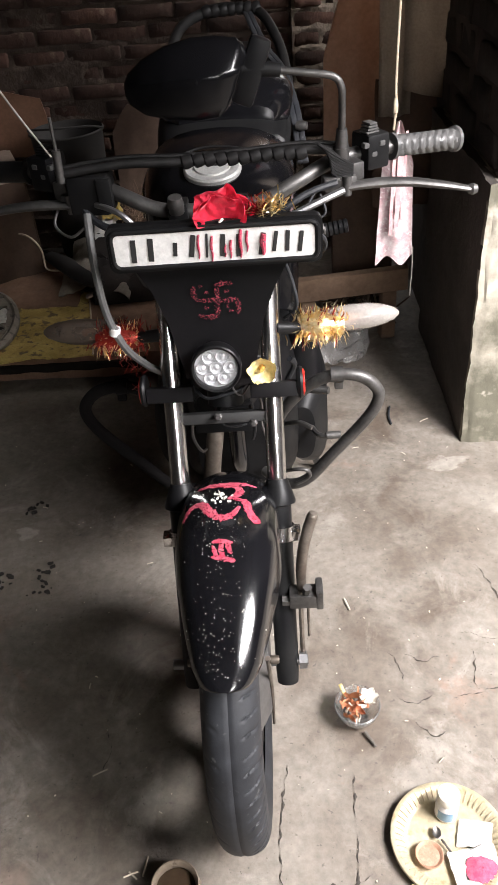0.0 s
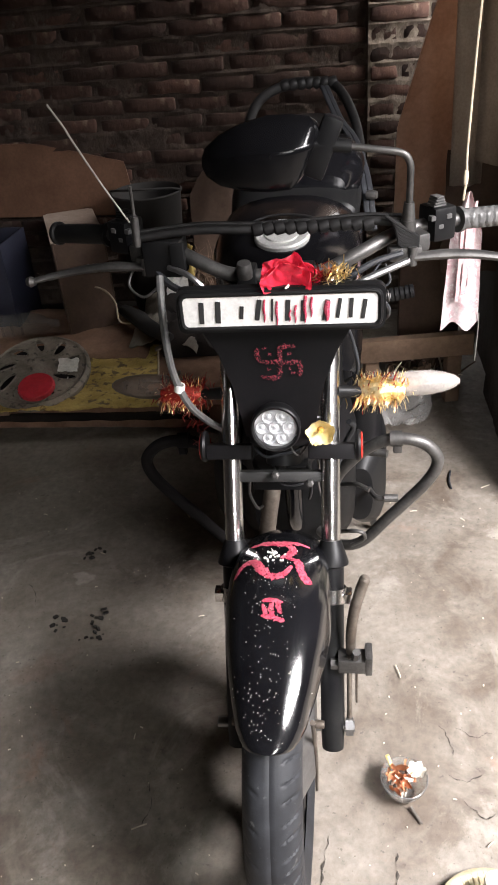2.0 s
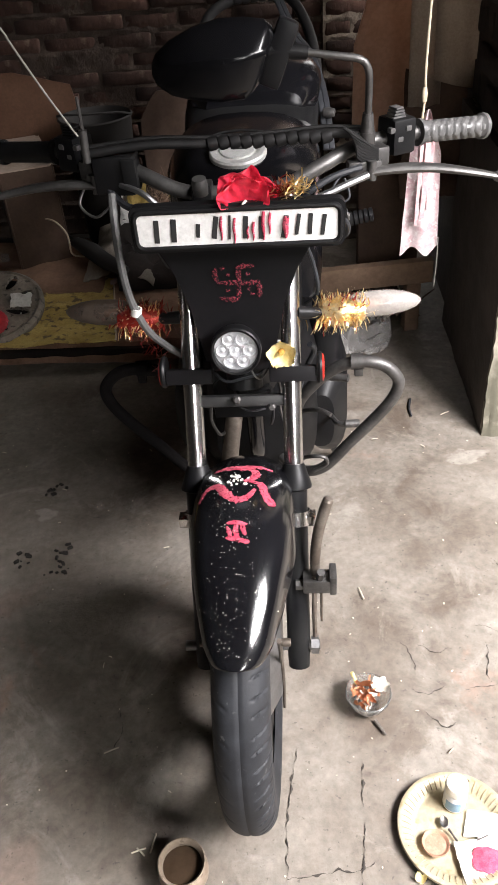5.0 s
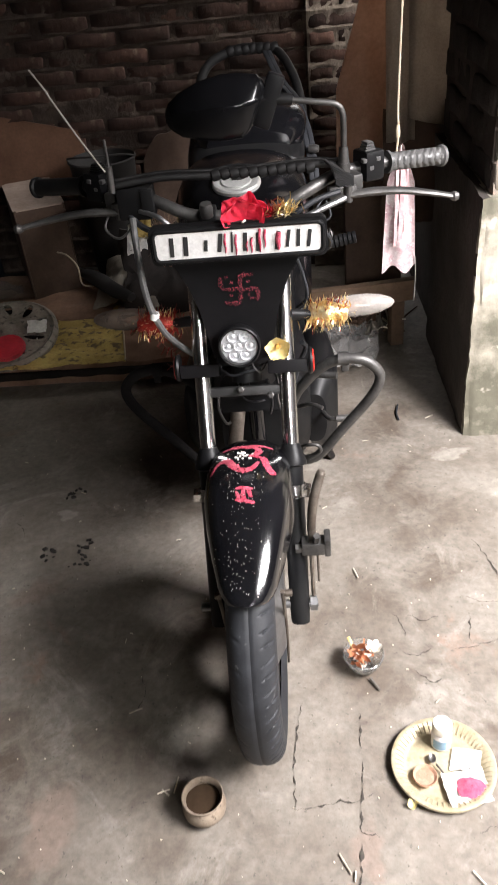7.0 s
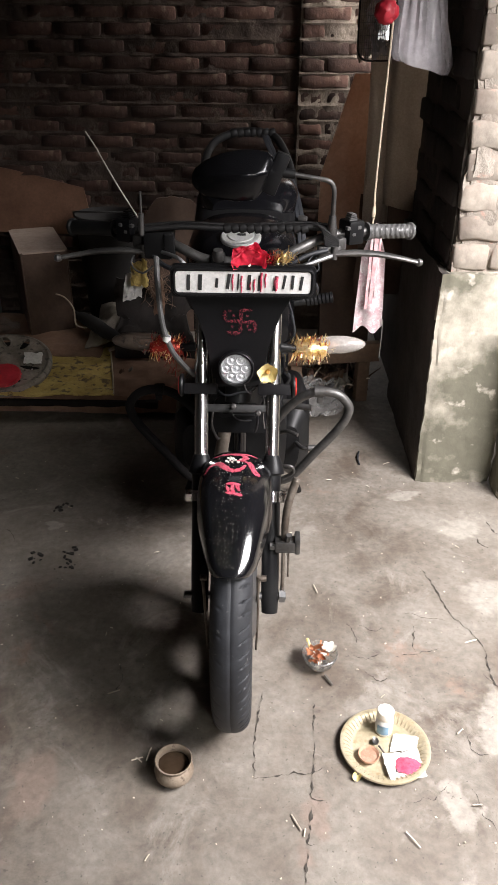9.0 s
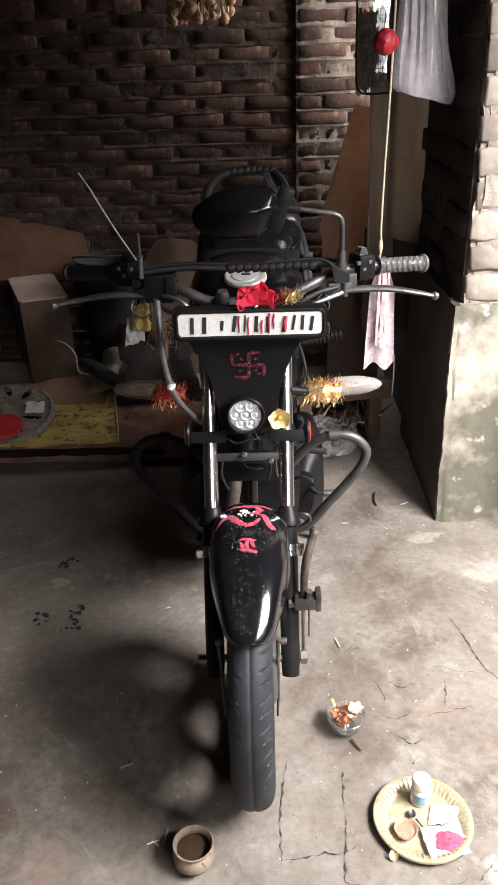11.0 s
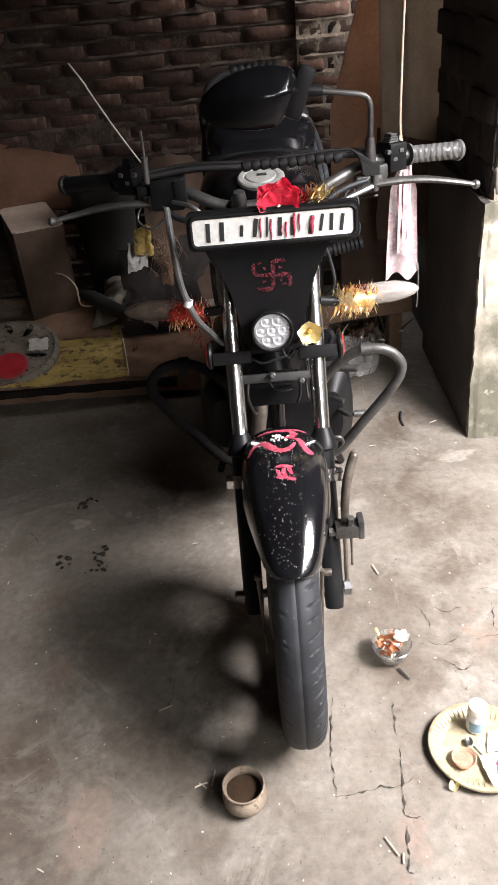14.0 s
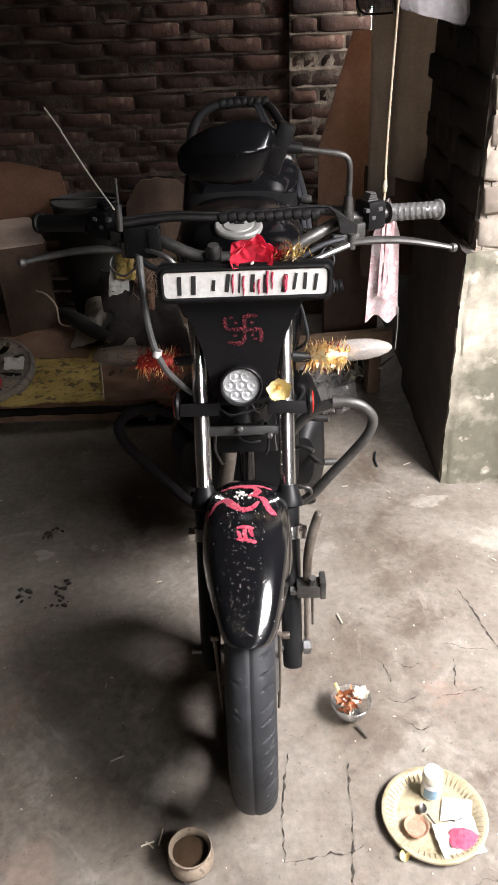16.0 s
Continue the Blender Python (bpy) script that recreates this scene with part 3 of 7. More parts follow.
WHITE_PETAL = material("white petal", (0.74, 0.70, 0.60), (0.82, 0.80, 0.74), 0.6, stain=60, grain=200, bump=0.2, depth=0.0005)
GOLD = material("gold tinsel", (0.90, 0.60, 0.20), (0.95, 0.86, 0.58), 0.22, 0.85, stain=80, grain=200, bump=0.05)
RED_TINSEL = material("red tinsel", (0.26, 0.018, 0.018), (0.38, 0.05, 0.03), 0.3, 0.6, stain=80, bump=0.05)
LENS = material("clear lens plastic", (0.36, 0.325, 0.30), (0.49, 0.455, 0.42), 0.12, stain=30, grain=180, bump=0.08, depth=0.0004, coat=0.5, alpha=0.62)
# left lens: darker copy of the clear plastic, shade put into its colour
LENS_SHADED = material("shaded lens plastic", (0.055, 0.040, 0.031), (0.10, 0.078, 0.062), 0.3, stain=30, grain=180, bump=0.1, depth=0.0004, coat=0.2, alpha=0.8)
BULB_ORANGE = material("orange bulb glass", (0.45, 0.17, 0.07), (0.55, 0.26, 0.13), 0.3, stain=40, bump=0.05)
SILVERED = material("dull silvered reflector", (0.42, 0.40, 0.38), (0.55, 0.53, 0.51), 0.35, 0.5, stain=30, bump=0.1)
REFLECTOR = material("red reflector", (0.55, 0.02, 0.015), (0.70, 0.05, 0.03), 0.2, stain=60, bump=0.0, coat=0.4)
GLASS = material("lamp glass", (0.6, 0.6, 0.62), None, 0.06, stain=30, bump=0.0, alpha=0.10)
SILVER = material("reflector silver", (0.80, 0.81, 0.83), (0.62, 0.63, 0.66), 0.28, 0.35, stain=60, bump=0.05)
GREY_METAL = material("weathered steel", (0.085, 0.082, 0.08), (0.15, 0.145, 0.14), 0.38, 0.75, stain=22, grain=160, bump=0.15, depth=0.0006)
GRIP_GREY = material("worn grip rubber", (0.055, 0.055, 0.055), (0.12, 0.118, 0.115), 0.3, stain=30, grain=200, bump=0.15, depth=0.0006)
CLOTH_TAPE = material("wrapped black tape", (0.005, 0.005, 0.005), (0.014, 0.013, 0.013), 0.5, stain=60, grain=250, bump=0.3, depth=0.0008, spec=0.25)
CAP_METAL = material("dull fuel cap", (0.42, 0.42, 0.41), (0.54, 0.54, 0.52), 0.42, 0.35, stain=50, grain=250, bump=0.15, depth=0.0005)
WHIP = material("dull pale rod", (0.30, 0.27, 0.24), (0.42, 0.39, 0.35), 0.55, stain=40, bump=0.1)
BLACK_PANEL = material("matt black panel", (0.004, 0.004, 0.0045), (0.008, 0.007, 0.008), 0.5, stain=8, grain=150, bump=0.08, depth=0.0006, spec=0.15)

# the plate itself, its lettering as bars, drips of vermilion
bm = new_bm()
rounded_slab(bm, 0.277, 0.046, 0.009, PLY - 0.0050, 0.003)
PLATE = part("number_plate", bm, WHITE_PAINT, BIKE, "white number plate streaked with red", smooth=False)
random.seed(4)
for x, w, h in ((-0.112, 0.014, 0.027), (-0.088, 0.015, 0.027), (-0.054, 0.011, 0.016), (-0.030, 0.013, 0.026), (-0.010, 0.006, 0.028), (0.012, 0.013, 0.026), (0.034, 0.014, 0.026), (0.066, 0.012, 0.026), (0.084, 0.010, 0.024), (0.101, 0.011, 0.024), (0.119, 0.011, 0.024)):
    bm = new_bm()
    add_box(bm, (PLX + x, PLY - 0.0056, PLZ + 0.002 * random.uniform(-1, 1)), (w * 0.52, 0.0014, h * 1.22), (0, random.uniform(2, 11), 0), bevel=0.0005)
    part("lettering_bar", bm, INK, PLATE, smooth=False)
for x, z, h, w in ((-0.022, 0.0, 0.034, 0.004), (-0.004, -0.004, 0.036, 0.004), (0.022, -0.006, 0.026, 0.004), (0.036, 0.001, 0.04, 0.005), (0.045, 0.004, 0.03, 0.004), (0.067, -0.002, 0.03, 0.009), (0.014, -0.008, 0.018, 0.003)):
    bm = new_bm()
    zt = PLZ + z + h / 2
    add_tube(bm, [(PLX + x + 0.002, PLY - 0.0062, zt), (PLX + x, PLY - 0.0064, zt - h * 0.4), (PLX + x + 0.001, PLY - 0.0064, zt - h * 0.75), (PLX + x, PLY - 0.006, zt - h)], [w * 0.4, w * 0.5, w * 0.35, w * 0.2], 8, 4)
    part("red_streak", bm, VERMILION, PLATE)

# black panel under the plate, two side cheeks
bm = new_bm()
outline = [(-0.118, 0.945), (0.122, 0.945), (0.112, 0.915), (0.092, 0.88), (0.073, 0.83), (0.060, 0.77), (0.054, 0.735), (-0.054, 0.735), (-0.060, 0.77), (-0.071, 0.83), (-0.088, 0.88), (-0.108, 0.915)]


def slab(bm, outline, y_of, thick, mat=0):
    front = [bm.verts.new((x, y_of(x, z), z)) for x, z in outline]
    back = [bm.verts.new((x, y_of(x, z) + thick, z)) for x, z in outline]
    bm.faces.new(front[::-1]).material_index = mat
    bm.faces.new(back).material_index = mat
    for i in range(len(outline)):
        j = (i + 1) % len(outline)
        bm.faces.new((front[i], front[j], back[j], back[i])).material_index = mat
    bmesh.ops.recalc_face_normals(bm, faces=bm.faces)
    return bm


def panel_y(x, z):
    return 1.152 - (0.94 - z) * 0.03 + abs(x) * 0.10


slab(bm, outline, panel_y, 0.006)
PANEL = part("headlamp_panel", bm, BLACK_PANEL, BIKE, "flat black panel with a red ritual mark", smooth=False)
for side in (-1, 1):
    bm = new_bm()
    pts = [(side * 0.122, 1.165, 0.94), (side * 0.118, 1.25, 0.93), (side * 0.098, 1.24, 0.87), (side * 0.100, 1.165, 0.89)]
    a = [bm.verts.new(p) for p in pts]
    b = [bm.verts.new((p[0] - side * 0.006, p[1], p[2] - 0.003)) for p in pts]
    bm.faces.new(a), bm.faces.new(b[::-1])
    for i in range(4):
        bm.faces.new((a[i], b[i], b[(i + 1) % 4], a[(i + 1) % 4]))
    bmesh.ops.recalc_face_normals(bm, faces=bm.faces)
    part("side_cheek", bm, BLACK_PAINT, PANEL, smooth=False)


def stroke(name, pts, r, mat, parent, lift, wobble=0.0012, scale=(1.0, 1.0)):
    """A smeared finger stroke: a ragged, slightly raised ribbon lying on a surface; lift(u, v, h) gives a place h above it."""
    path = spline([Vector((u * scale[0], v * scale[1], 0)) for u, v in pts], 9)
    bm = new_bm()
    rows = []
    seed = r * 900 + pts[0][0] * 70
    for i, p in enumerate(path):
        d = (path[min(i + 1, len(path) - 1)] - path[max(i - 1, 0)]).normalized()
        side = Vector((-d.y, d.x, 0))
        end = min(1.0, 0.35 + 2.5 * min(i, len(path) - 1 - i) / len(path))
        n = noise.noise(Vector((i * 0.55, seed, 1)))
        a = p + side * r * end * (1.1 + 0.9 * noise.noise(Vector((i * 0.8, seed, 3)))) + d * n * wobble
        b = p - side * r * end * (1.1 + 0.9 * noise.noise(Vector((i * 0.8, seed, 6)))) + d * n * wobble
        rows.append([bm.verts.new(lift(q.x / scale[0], q.y / scale[1], h)) for q, h in ((a, 0.0002), (p + (a - p) * 0.45, 0.0009), (p, 0.0006 + 0.0005 * n), (p + (b - p) * 0.5, 0.0010), (b, 0.0002))])
    for a, b in zip(rows, rows[1:]):
        for k in range(4):
            bm.faces.new((a[k], a[k + 1], b[k + 1], b[k]))
    bmesh.ops.recalc_face_normals(bm, faces=bm.faces)
    return part(name, bm, mat, parent)


def on_panel(x, z, h):
    return Vector((x, panel_y(x, z) - 0.0004 - h, z))


# ritual mark on the panel: a crossed figure with bent arms and four dots
MX, MZ = 0.006, 0.868
for pts in (
    [(MX - 0.030, MZ), (MX - 0.012, MZ + 0.001), (MX + 0.014, MZ - 0.001), (MX + 0.030, MZ)],
    [(MX, MZ + 0.026), (MX + 0.001, MZ + 0.01), (MX, MZ - 0.012), (MX + 0.001, MZ - 0.026)],
    [(MX, MZ + 0.026), (MX + 0.012, MZ + 0.025), (MX + 0.026, MZ + 0.025)],
    [(MX + 0.030, MZ), (MX + 0.031, MZ - 0.012), (MX + 0.030, MZ - 0.025)],
    [(MX, MZ - 0.026), (MX - 0.014, MZ - 0.025), (MX - 0.03, MZ - 0.024)],
    [(MX - 0.030, MZ), (MX - 0.034, MZ + 0.012), (MX - 0.031, MZ + 0.024)],
):
    stroke("powder_stroke", pts, 0.0036, VERMILION_DULL, PANEL, on_panel)
for dx, dz in ((-0.014, 0.012), (0.015, 0.012), (-0.016, -0.012), (0.015, -0.012), (-0.022, 0.022), (0.02, -0.02)):
    stroke("powder_dot", [(MX + dx - 0.003, MZ + dz), (MX + dx, MZ + dz + 0.001), (MX + dx + 0.003, MZ + dz)], 0.0022, VERMILION_DULL, PANEL, on_panel)

# small round lamp
LAMP = (-0.002, 1.112, 0.776)
bm = new_bm()
add_lathe(bm, [(0, 0.04), (0.02, 0.04), (0.034, 0.022), (0.0385, 0.008), (0.0385, -0.006), (0.0365, -0.008), (0.0335, -0.007), (0.0335, 0.004), (0, 0.005)], LAMP, (0, 1, -0.10), 40)
HEAD = part("headlamp", bm, BLACK_PLASTIC, BIKE, "small round lamp with seven bright cells in a black bezel")
bm = new_bm()
tilt = Vector((0, 1, -0.10)).normalized()
right, upw = Vector((1, 0, 0)), Vector((0, 0.0995, 0.995))
for k in range(7):
    c = Vector(LAMP) + tilt * 0.002 + (right * math.cos(k * math.pi / 3) + upw * math.sin(k * math.pi / 3)) * (0.0205 if k < 6 else 0)
    bm2 = new_bm()
    add_lathe(bm2, [(0.0098, -0.003), (0.0088, 0.0005), (0.0045, 0.0022), (0.0042, -0.001), (0.002, -0.003), (0, -0.0034)], c, tilt, 16)
    part("lamp_cell", bm2, SILVER, HEAD)
bm.free()
bm = new_bm()
add_lathe(bm, [(0.0332, 0.004), (0.0332, 0.0028), (0, 0.0028)], LAMP, tilt, 32)
part("cell_plate", bm, SILVER, HEAD, "bright silver backing of the lamp")
bm = new_bm()
add_lathe(bm, [(0.0333, -0.004), (0.025, -0.0065), (0.012, -0.0085), (0, -0.009)], LAMP, tilt, 32)
cover = part("lens", bm, GLASS, HEAD, "clear lamp glass")
cover.visible_shadow = False

# bracket across the fork, with a reflector on each end
for side in (-1, 1):
    bm = new_bm()
    add_box(bm, (side * 0.082, fork_y(0.712) - 0.006, 0.712), (0.074, 0.030, 0.024), (-26, 0, 0), 0.003)
    br = part("fork_bracket", bm, BLACK_PANEL, BIKE, "black fork bracket")
    bm = new_bm()
    add_lathe(bm, [(0, -0.004), (0.024, -0.004), (0.026, 0), (0.024, 0.004), (0, 0.004)], (side * 0.124, fork_y(0.715), 0.717), (side, 0, 0), 24)
    part("reflector_base", bm, BLACK_PLASTIC, br)
    bm = new_bm()
    add_lathe(bm, [(0.0215, 0.0035), (0.0215, 0.006), (0.017, 0.0075), (0, 0.008)], (side * 0.124, fork_y(0.715), 0.717), (side, 0, 0), 24)
    part("reflector", bm, REFLECTOR, br, "red round reflector")
bm = new_bm()
add_box(bm, (0, fork_y(0.73) + 0.01, 0.725), (0.10, 0.02, 0.03), bevel=0.004)
add_box(bm, (0.02, fork_y(0.73) - 0.01, 0.735), (0.012, 0.016, 0.012), bevel=0.002)
part("lamp_mount", bm, BLACK_PLASTIC, BIKE)
bm = new_bm()
add_tube(bm, [(0, 1.30, 0.96), (0, 1.14 + 0.05, 0.66)], 0.03, 18)
part("steering_head", bm, BLACK_PLASTIC, BIKE)

# ---- handlebar ----
bm = new_bm()
bar = [(-0.392, 1.41, 1.0), (-0.27, 1.345, 1.012), (-0.19, 1.30, 1.012), (-0.13, 1.262, 0.995), (-0.07, 1.25, 0.972), (0, 1.25, 0.968), (0.07, 1.25, 0.972), (0.13, 1.262, 0.995), (0.19, 1.30, 1.012), (0.27, 1.345, 1.012), (0.392, 1.41, 1.0)]
add_tube(bm, bar, 0.011, 14)
HANDLEBAR = part("handlebar", bm, GREY_METAL, BIKE, "tubular steel handlebar")
for side in (-1, 1):
    bm = new_bm()
    add_box(bm, (side * 0.045, 1.25, 0.968), (0.03, 0.036, 0.034), bevel=0.005)
    part("bar_clamp", bm, BLACK_PLASTIC, HANDLEBAR)


def grip(side, mat, label, patterned=True):
    a, b = Vector((side * 0.282, 1.351, 1.0115)), Vector((side * 0.396, 1.412, 0.999))
    d = (b - a).normalized()
    length = (b - a).length
    bm = new_bm()
    seg, count = 28, 44
    up = d.cross(Vector((1, 0, 0))).normalized()
    if up.z < 0:
        up = -up
    other = d.cross(up)
    rings = []
    for i in range(count + 1):
        s = i / count
        r = 0.0165
        if s < 0.06 or s > 0.94:
            r = 0.020
        ring = []
        for k in range(seg):
            ang = 2 * math.pi * k / seg
            cut = 0.0
            if patterned and 0.08 < s < 0.92:
                lane = (s * 9 + 1.2 * abs(math.sin(ang))) % 1.0
                cut = 0.0025 if lane < 0.32 else 0.0
            ring.append(bm.verts.new(a + d * (s * length) + (up * math.cos(ang) + other * math.sin(ang)) * (r - cut)))
        rings.append(ring)
    for p, q in zip(rings, rings[1:]):
        for k in range(seg):
            bm.faces.new((p[k], p[(k + 1) % seg], q[(k + 1) % seg], q[k]))
    bm.faces.new(rings[0][::-1]), bm.faces.new(rings[-1])
    bmesh.ops.recalc_face_normals(bm, faces=bm.faces)
    g = part("grip", bm, mat, HANDLEBAR, label)
    bm = new_bm()
    add_lathe(bm, [(0, -0.002), (0.0125, -0.002), (0.0125, 0.003), (0.009, 0.007), (0, 0.008)], b, d, 20)
    part("bar_end", bm, GREY_METAL, HANDLEBAR)


grip(1, GRIP_GREY, "worn grey patterned rubber grip")
grip(-1, BLACK_PLASTIC, "smooth black rubber grip", False)

for side in (-1, 1):
    # lever with a ball at its end, its holder and switch block
    bm = new_bm()
    tip = Vector((0.394, 1.268, 0.966)) if side > 0 else Vector((-0.394, 1.248, 0.972))
    pts = [(side * 0.205, 1.258, 0.985), (side * 0.25, 1.262, 0.987), (side * 0.30, 1.262, 0.985), (side * 0.35, 1.262, 0.977), tuple(tip)]
    add_tube(bm, pts, [0.009, 0.0115, 0.0105, 0.009, 0.0065], 12, 6, flat=0.62)
    add_lathe(bm, [(0, -0.009), (0.006, -0.007), (0.009, 0), (0.006, 0.007), (0, 0.009)], tip, (1, 0, 0), 14)
    part("lever", bm, GREY_METAL, HANDLEBAR, "steel lever with a ball end")
    bm = new_bm()
    add_box(bm, (side * 0.195, 1.268, 0.990), (0.05, 0.026, 0.022), (0, 0, side * 8), 0.005)
    add_box(bm, (side * 0.212, 1.293, 1.002), (0.026, 0.05, 0.028), (0, 0, side * 25), 0.005)
    add_lathe(bm, [(0, -0.014), (0.007, -0.014), (0.007, 0.014), (0, 0.014)], (side * 0.206, 1.256, 0.988), (0, 0, 1), 10)
    part("lever_holder", bm, GREY_METAL, HANDLEBAR, "grey cast lever holder")
    bm = new_bm()
    add_box(bm, (side * 0.248, 1.327, 1.018), (0.040, 0.046, 0.052), (0, 0, side * 29), 0.006)
    block = part("switch_block", bm, BLACK_PLASTIC, HANDLEBAR, "black switch block")
    for k in range(3):
        bm = new_bm()
        add_box(bm, (side * (0.238 + 0.012 * k), 1.302 + 0.005 * k, 1.03 - 0.014 * (k % 2)), (0.010, 0.010, 0.008), (0, 0, side * 29), 0.002)
        part("switch", bm, GRIP_GREY, block)
    bm = new_bm()
    for k in range(4):
        add_box(bm, (side * 0.245, 1.318, 1.046 + 0.004 * k), (0.022 - 0.003 * k, 0.02, 0.003), (0, 0, side * 29), 0.001)
    part("switch_knob", bm, GRIP_GREY if side > 0 else BLACK_PLASTIC, block)

# darker reservoir block on the brake side, standing stub and thin whip
bm = new_bm()
add_box(bm, (-0.172, 1.262, 1.002), (0.062, 0.045, 0.058), (0, 0, -6), 0.006)
add_box(bm, (-0.148, 1.238, 1.005), (0.022, 0.012, 0.046), (0, 0, -6), 0.003)
part("brake_reservoir", bm, BLACK_PLASTIC, HANDLEBAR, "black brake fluid reservoir")
bm = new_bm()
add_tube(bm, [(-0.205, 1.225, 1.03), (-0.203, 1.225, 1.075)], 0.006, 10)
add_tube(bm, [(-0.203, 1.225, 1.07), (-0.203, 1.227, 1.118)], 0.0025, 8)
part("mirror_stub", bm, GREY_METAL, HANDLEBAR, "thin stub of a missing mirror")
bm = new_bm()
add_tube(bm, [(-0.209, 1.218, 1.068), (-0.245, 1.226, 1.125), (-0.283, 1.235, 1.192), (-0.284, 1.235, 1.196), (-0.308, 1.243, 1.231)], 0.0014, 8, 4)
part("whip", bm, WHIP, HANDLEBAR, "thin pale whip tied to the bar")

# crossbar wrapped with tape
bm = new_bm()
cross = [(-0.215, 1.24, 1.036), (-0.12, 1.252, 1.042), (-0.03, 1.262, 1.036), (0.06, 1.266, 1.037), (0.14, 1.27, 1.04), (0.20, 1.272, 1.034)]
add_tube(bm, cross, 0.0065, 10)
add_tube(bm, [(p[0], p[1] + 0.012, p[2] + 0.006) for p in cross], 0.0035, 8)
CROSS = part("crossbar", bm, CLOTH_TAPE, HANDLEBAR, "thin crossbar wrapped in black tape")
for k in range(11):
    s = -0.025 + 0.0165 * k
    bm = new_bm()
    add_lathe(bm, [(0.0075, -0.0085), (0.0098, -0.006), (0.0102, 0.002), (0.0082, 0.0085)], (s, 1.263 + s * 0.04, 1.0365 + 0.0008 * math.sin(k)), (1, 0.04, 0.35 * (1 if k % 2 else 0.7)), 14)
    part("tape_turn", bm, CLOTH_TAPE, CROSS)
for k in range(8):
    a = 0.7 + 0.25 * math.sin(k * 2.3)
    bm = new_bm()
    add_tube(bm, [(0.165 + 0.004 * k, 1.262, 1.048 - 0.002 * k), (0.185, 1.258, 1.035 - 0.004 * k), (0.215, 1.262, 1.015 - 0.003 * k)], 0.0028, 7, 4)
    part("tape_strand", bm, CLOTH_TAPE, CROSS)

MIRROR_SHELL = material("dusty black shell", (0.003, 0.003, 0.0035), (0.006, 0.006, 0.007), 0.13, stain=14, grain=160, bump=0.05, depth=0.0006, c3=(0.04, 0.039, 0.037), spots=0.72, spec=0.22, rough2=0.22)
# folded mirror
bm = new_bm()
add_tube(bm, [(0.199, 1.27, 1.005), (0.199, 1.268, 1.04)], 0.0115, 14)
add_tube(bm, [(0.199, 1.268, 1.038), (0.199, 1.266, 1.066)], [0.0105, 0.0075], 14)
add_tube(bm, [(0.199, 1.266, 1.06), (0.199, 1.26, 1.10), (0.197, 1.257, 1.124), (0.185, 1.255, 1.138), (0.15, 1.253, 1.145), (0.10, 1.25, 1.153)], 0.0052, 10)
part("mirror_stem", bm, GREY_METAL, HANDLEBAR, "bent mirror stem with a rubber boot")
bm = new_bm()
add_tube(bm, [(0.115, 1.251, 1.151), (0.085, 1.25, 1.155), (0.06, 1.25, 1.157)], [0.009, 0.011, 0.012], 12)
part("mirror_joint", bm, BLACK_PLASTIC, HANDLEBAR)
bm = new_bm()
sect = [(-0.096, 1.143, 0.010, 0.009), (-0.090, 1.144, 0.021, 0.017), (-0.070, 1.146, 0.035, 0.030), (-0.038, 1.149, 0.045, 0.040), (0.000, 1.150, 0.049, 0.044), (0.030, 1.151, 0.048, 0.042), (0.048, 1.152, 0.043, 0.035), (0.058, 1.153, 0.034, 0.026), (0.062, 1.154, 0.022, 0.014)]
# round the shell: flat lower face, a ridge, then a face that slopes back to the top
shell = [(0.34, -0.70), (0.20, -0.94), (-0.10, -1.0), (-0.60, -0.985), (-0.80, -0.93), (-0.88, -0.80), (-0.93, -0.55), (-0.97, -0.25), (-1.0, 0.05), (-1.0, 0.17), (-0.93, 0.26), (-0.80, 0.42), (-0.62, 0.62), (-0.44, 0.78), (-0.30, 0.90), (-0.12, 0.98), (0.08, 1.0), (0.24, 0.92), (0.32, 0.74), (0.36, 0.50), (0.38, 0.25), (0.38, 0.0), (0.37, -0.25), (0.36, -0.50)]
rings = []
for x, z, h, d in sect:
    rings.append([bm.verts.new((x + 0.010 * v * (x > 0.03), 1.245 + d * u, z + h * v * (1.0 if v < 0 else 1.0 - 1.6 * max(0, -x)))) for u, v in shell])
for p, q in zip(rings, rings[1:]):
    for k in range(24):
        bm.faces.new((p[k], p[(k + 1) % 24], q[(k + 1) % 24], q[k]))
bm.faces.new(rings[0]), bm.faces.new(rings[-1])
bmesh.ops.recalc_face_normals(bm, faces=bm.faces)
part("mirror", bm, MIRROR_SHELL, HANDLEBAR, "folded mirror, black plastic shell flecked with dust", angle=34)
bm = new_bm()
add_box(bm, (0.076, 1.25, 1.152), (0.03, 0.022, 0.088), (0, 22, 0), 0.007)
part("mirror_edge", bm, BLACK_PLASTIC, HANDLEBAR)

# fuel cap, lip on the tank
CAPC = Vector((0.0, 1.402, 0.981))
cap_n = Vector((0, -0.22, 1)).normalized()
bm = new_bm()
add_lathe(bm, [(0.048, -0.012), (0.048, 0.003), (0.045, 0.006), (0.036, 0.006), (0.035, 0.004), (0.030, 0.004), (0.029, 0.007), (0.010, 0.008), (0, 0.008)], CAPC, cap_n, 40)
part("fuel_cap", bm, CAP_METAL, TANK, "dull grey round fuel cap")
bm = new_bm()
add_box(bm, tuple(CAPC + cap_n * 0.009 + Vector((0.002, -0.002, 0))), (0.020, 0.007, 0.003), (12, 0, 0), 0.001)
part("key_slot", bm, INK, TANK)
bm = new_bm()
add_tube(bm, [(-0.052, 1.455, 0.992), (-0.025, 1.465, 0.997), (0.01, 1.467, 0.998), (0.045, 1.462, 0.994), (0.06, 1.455, 0.99)], 0.0022, 6)
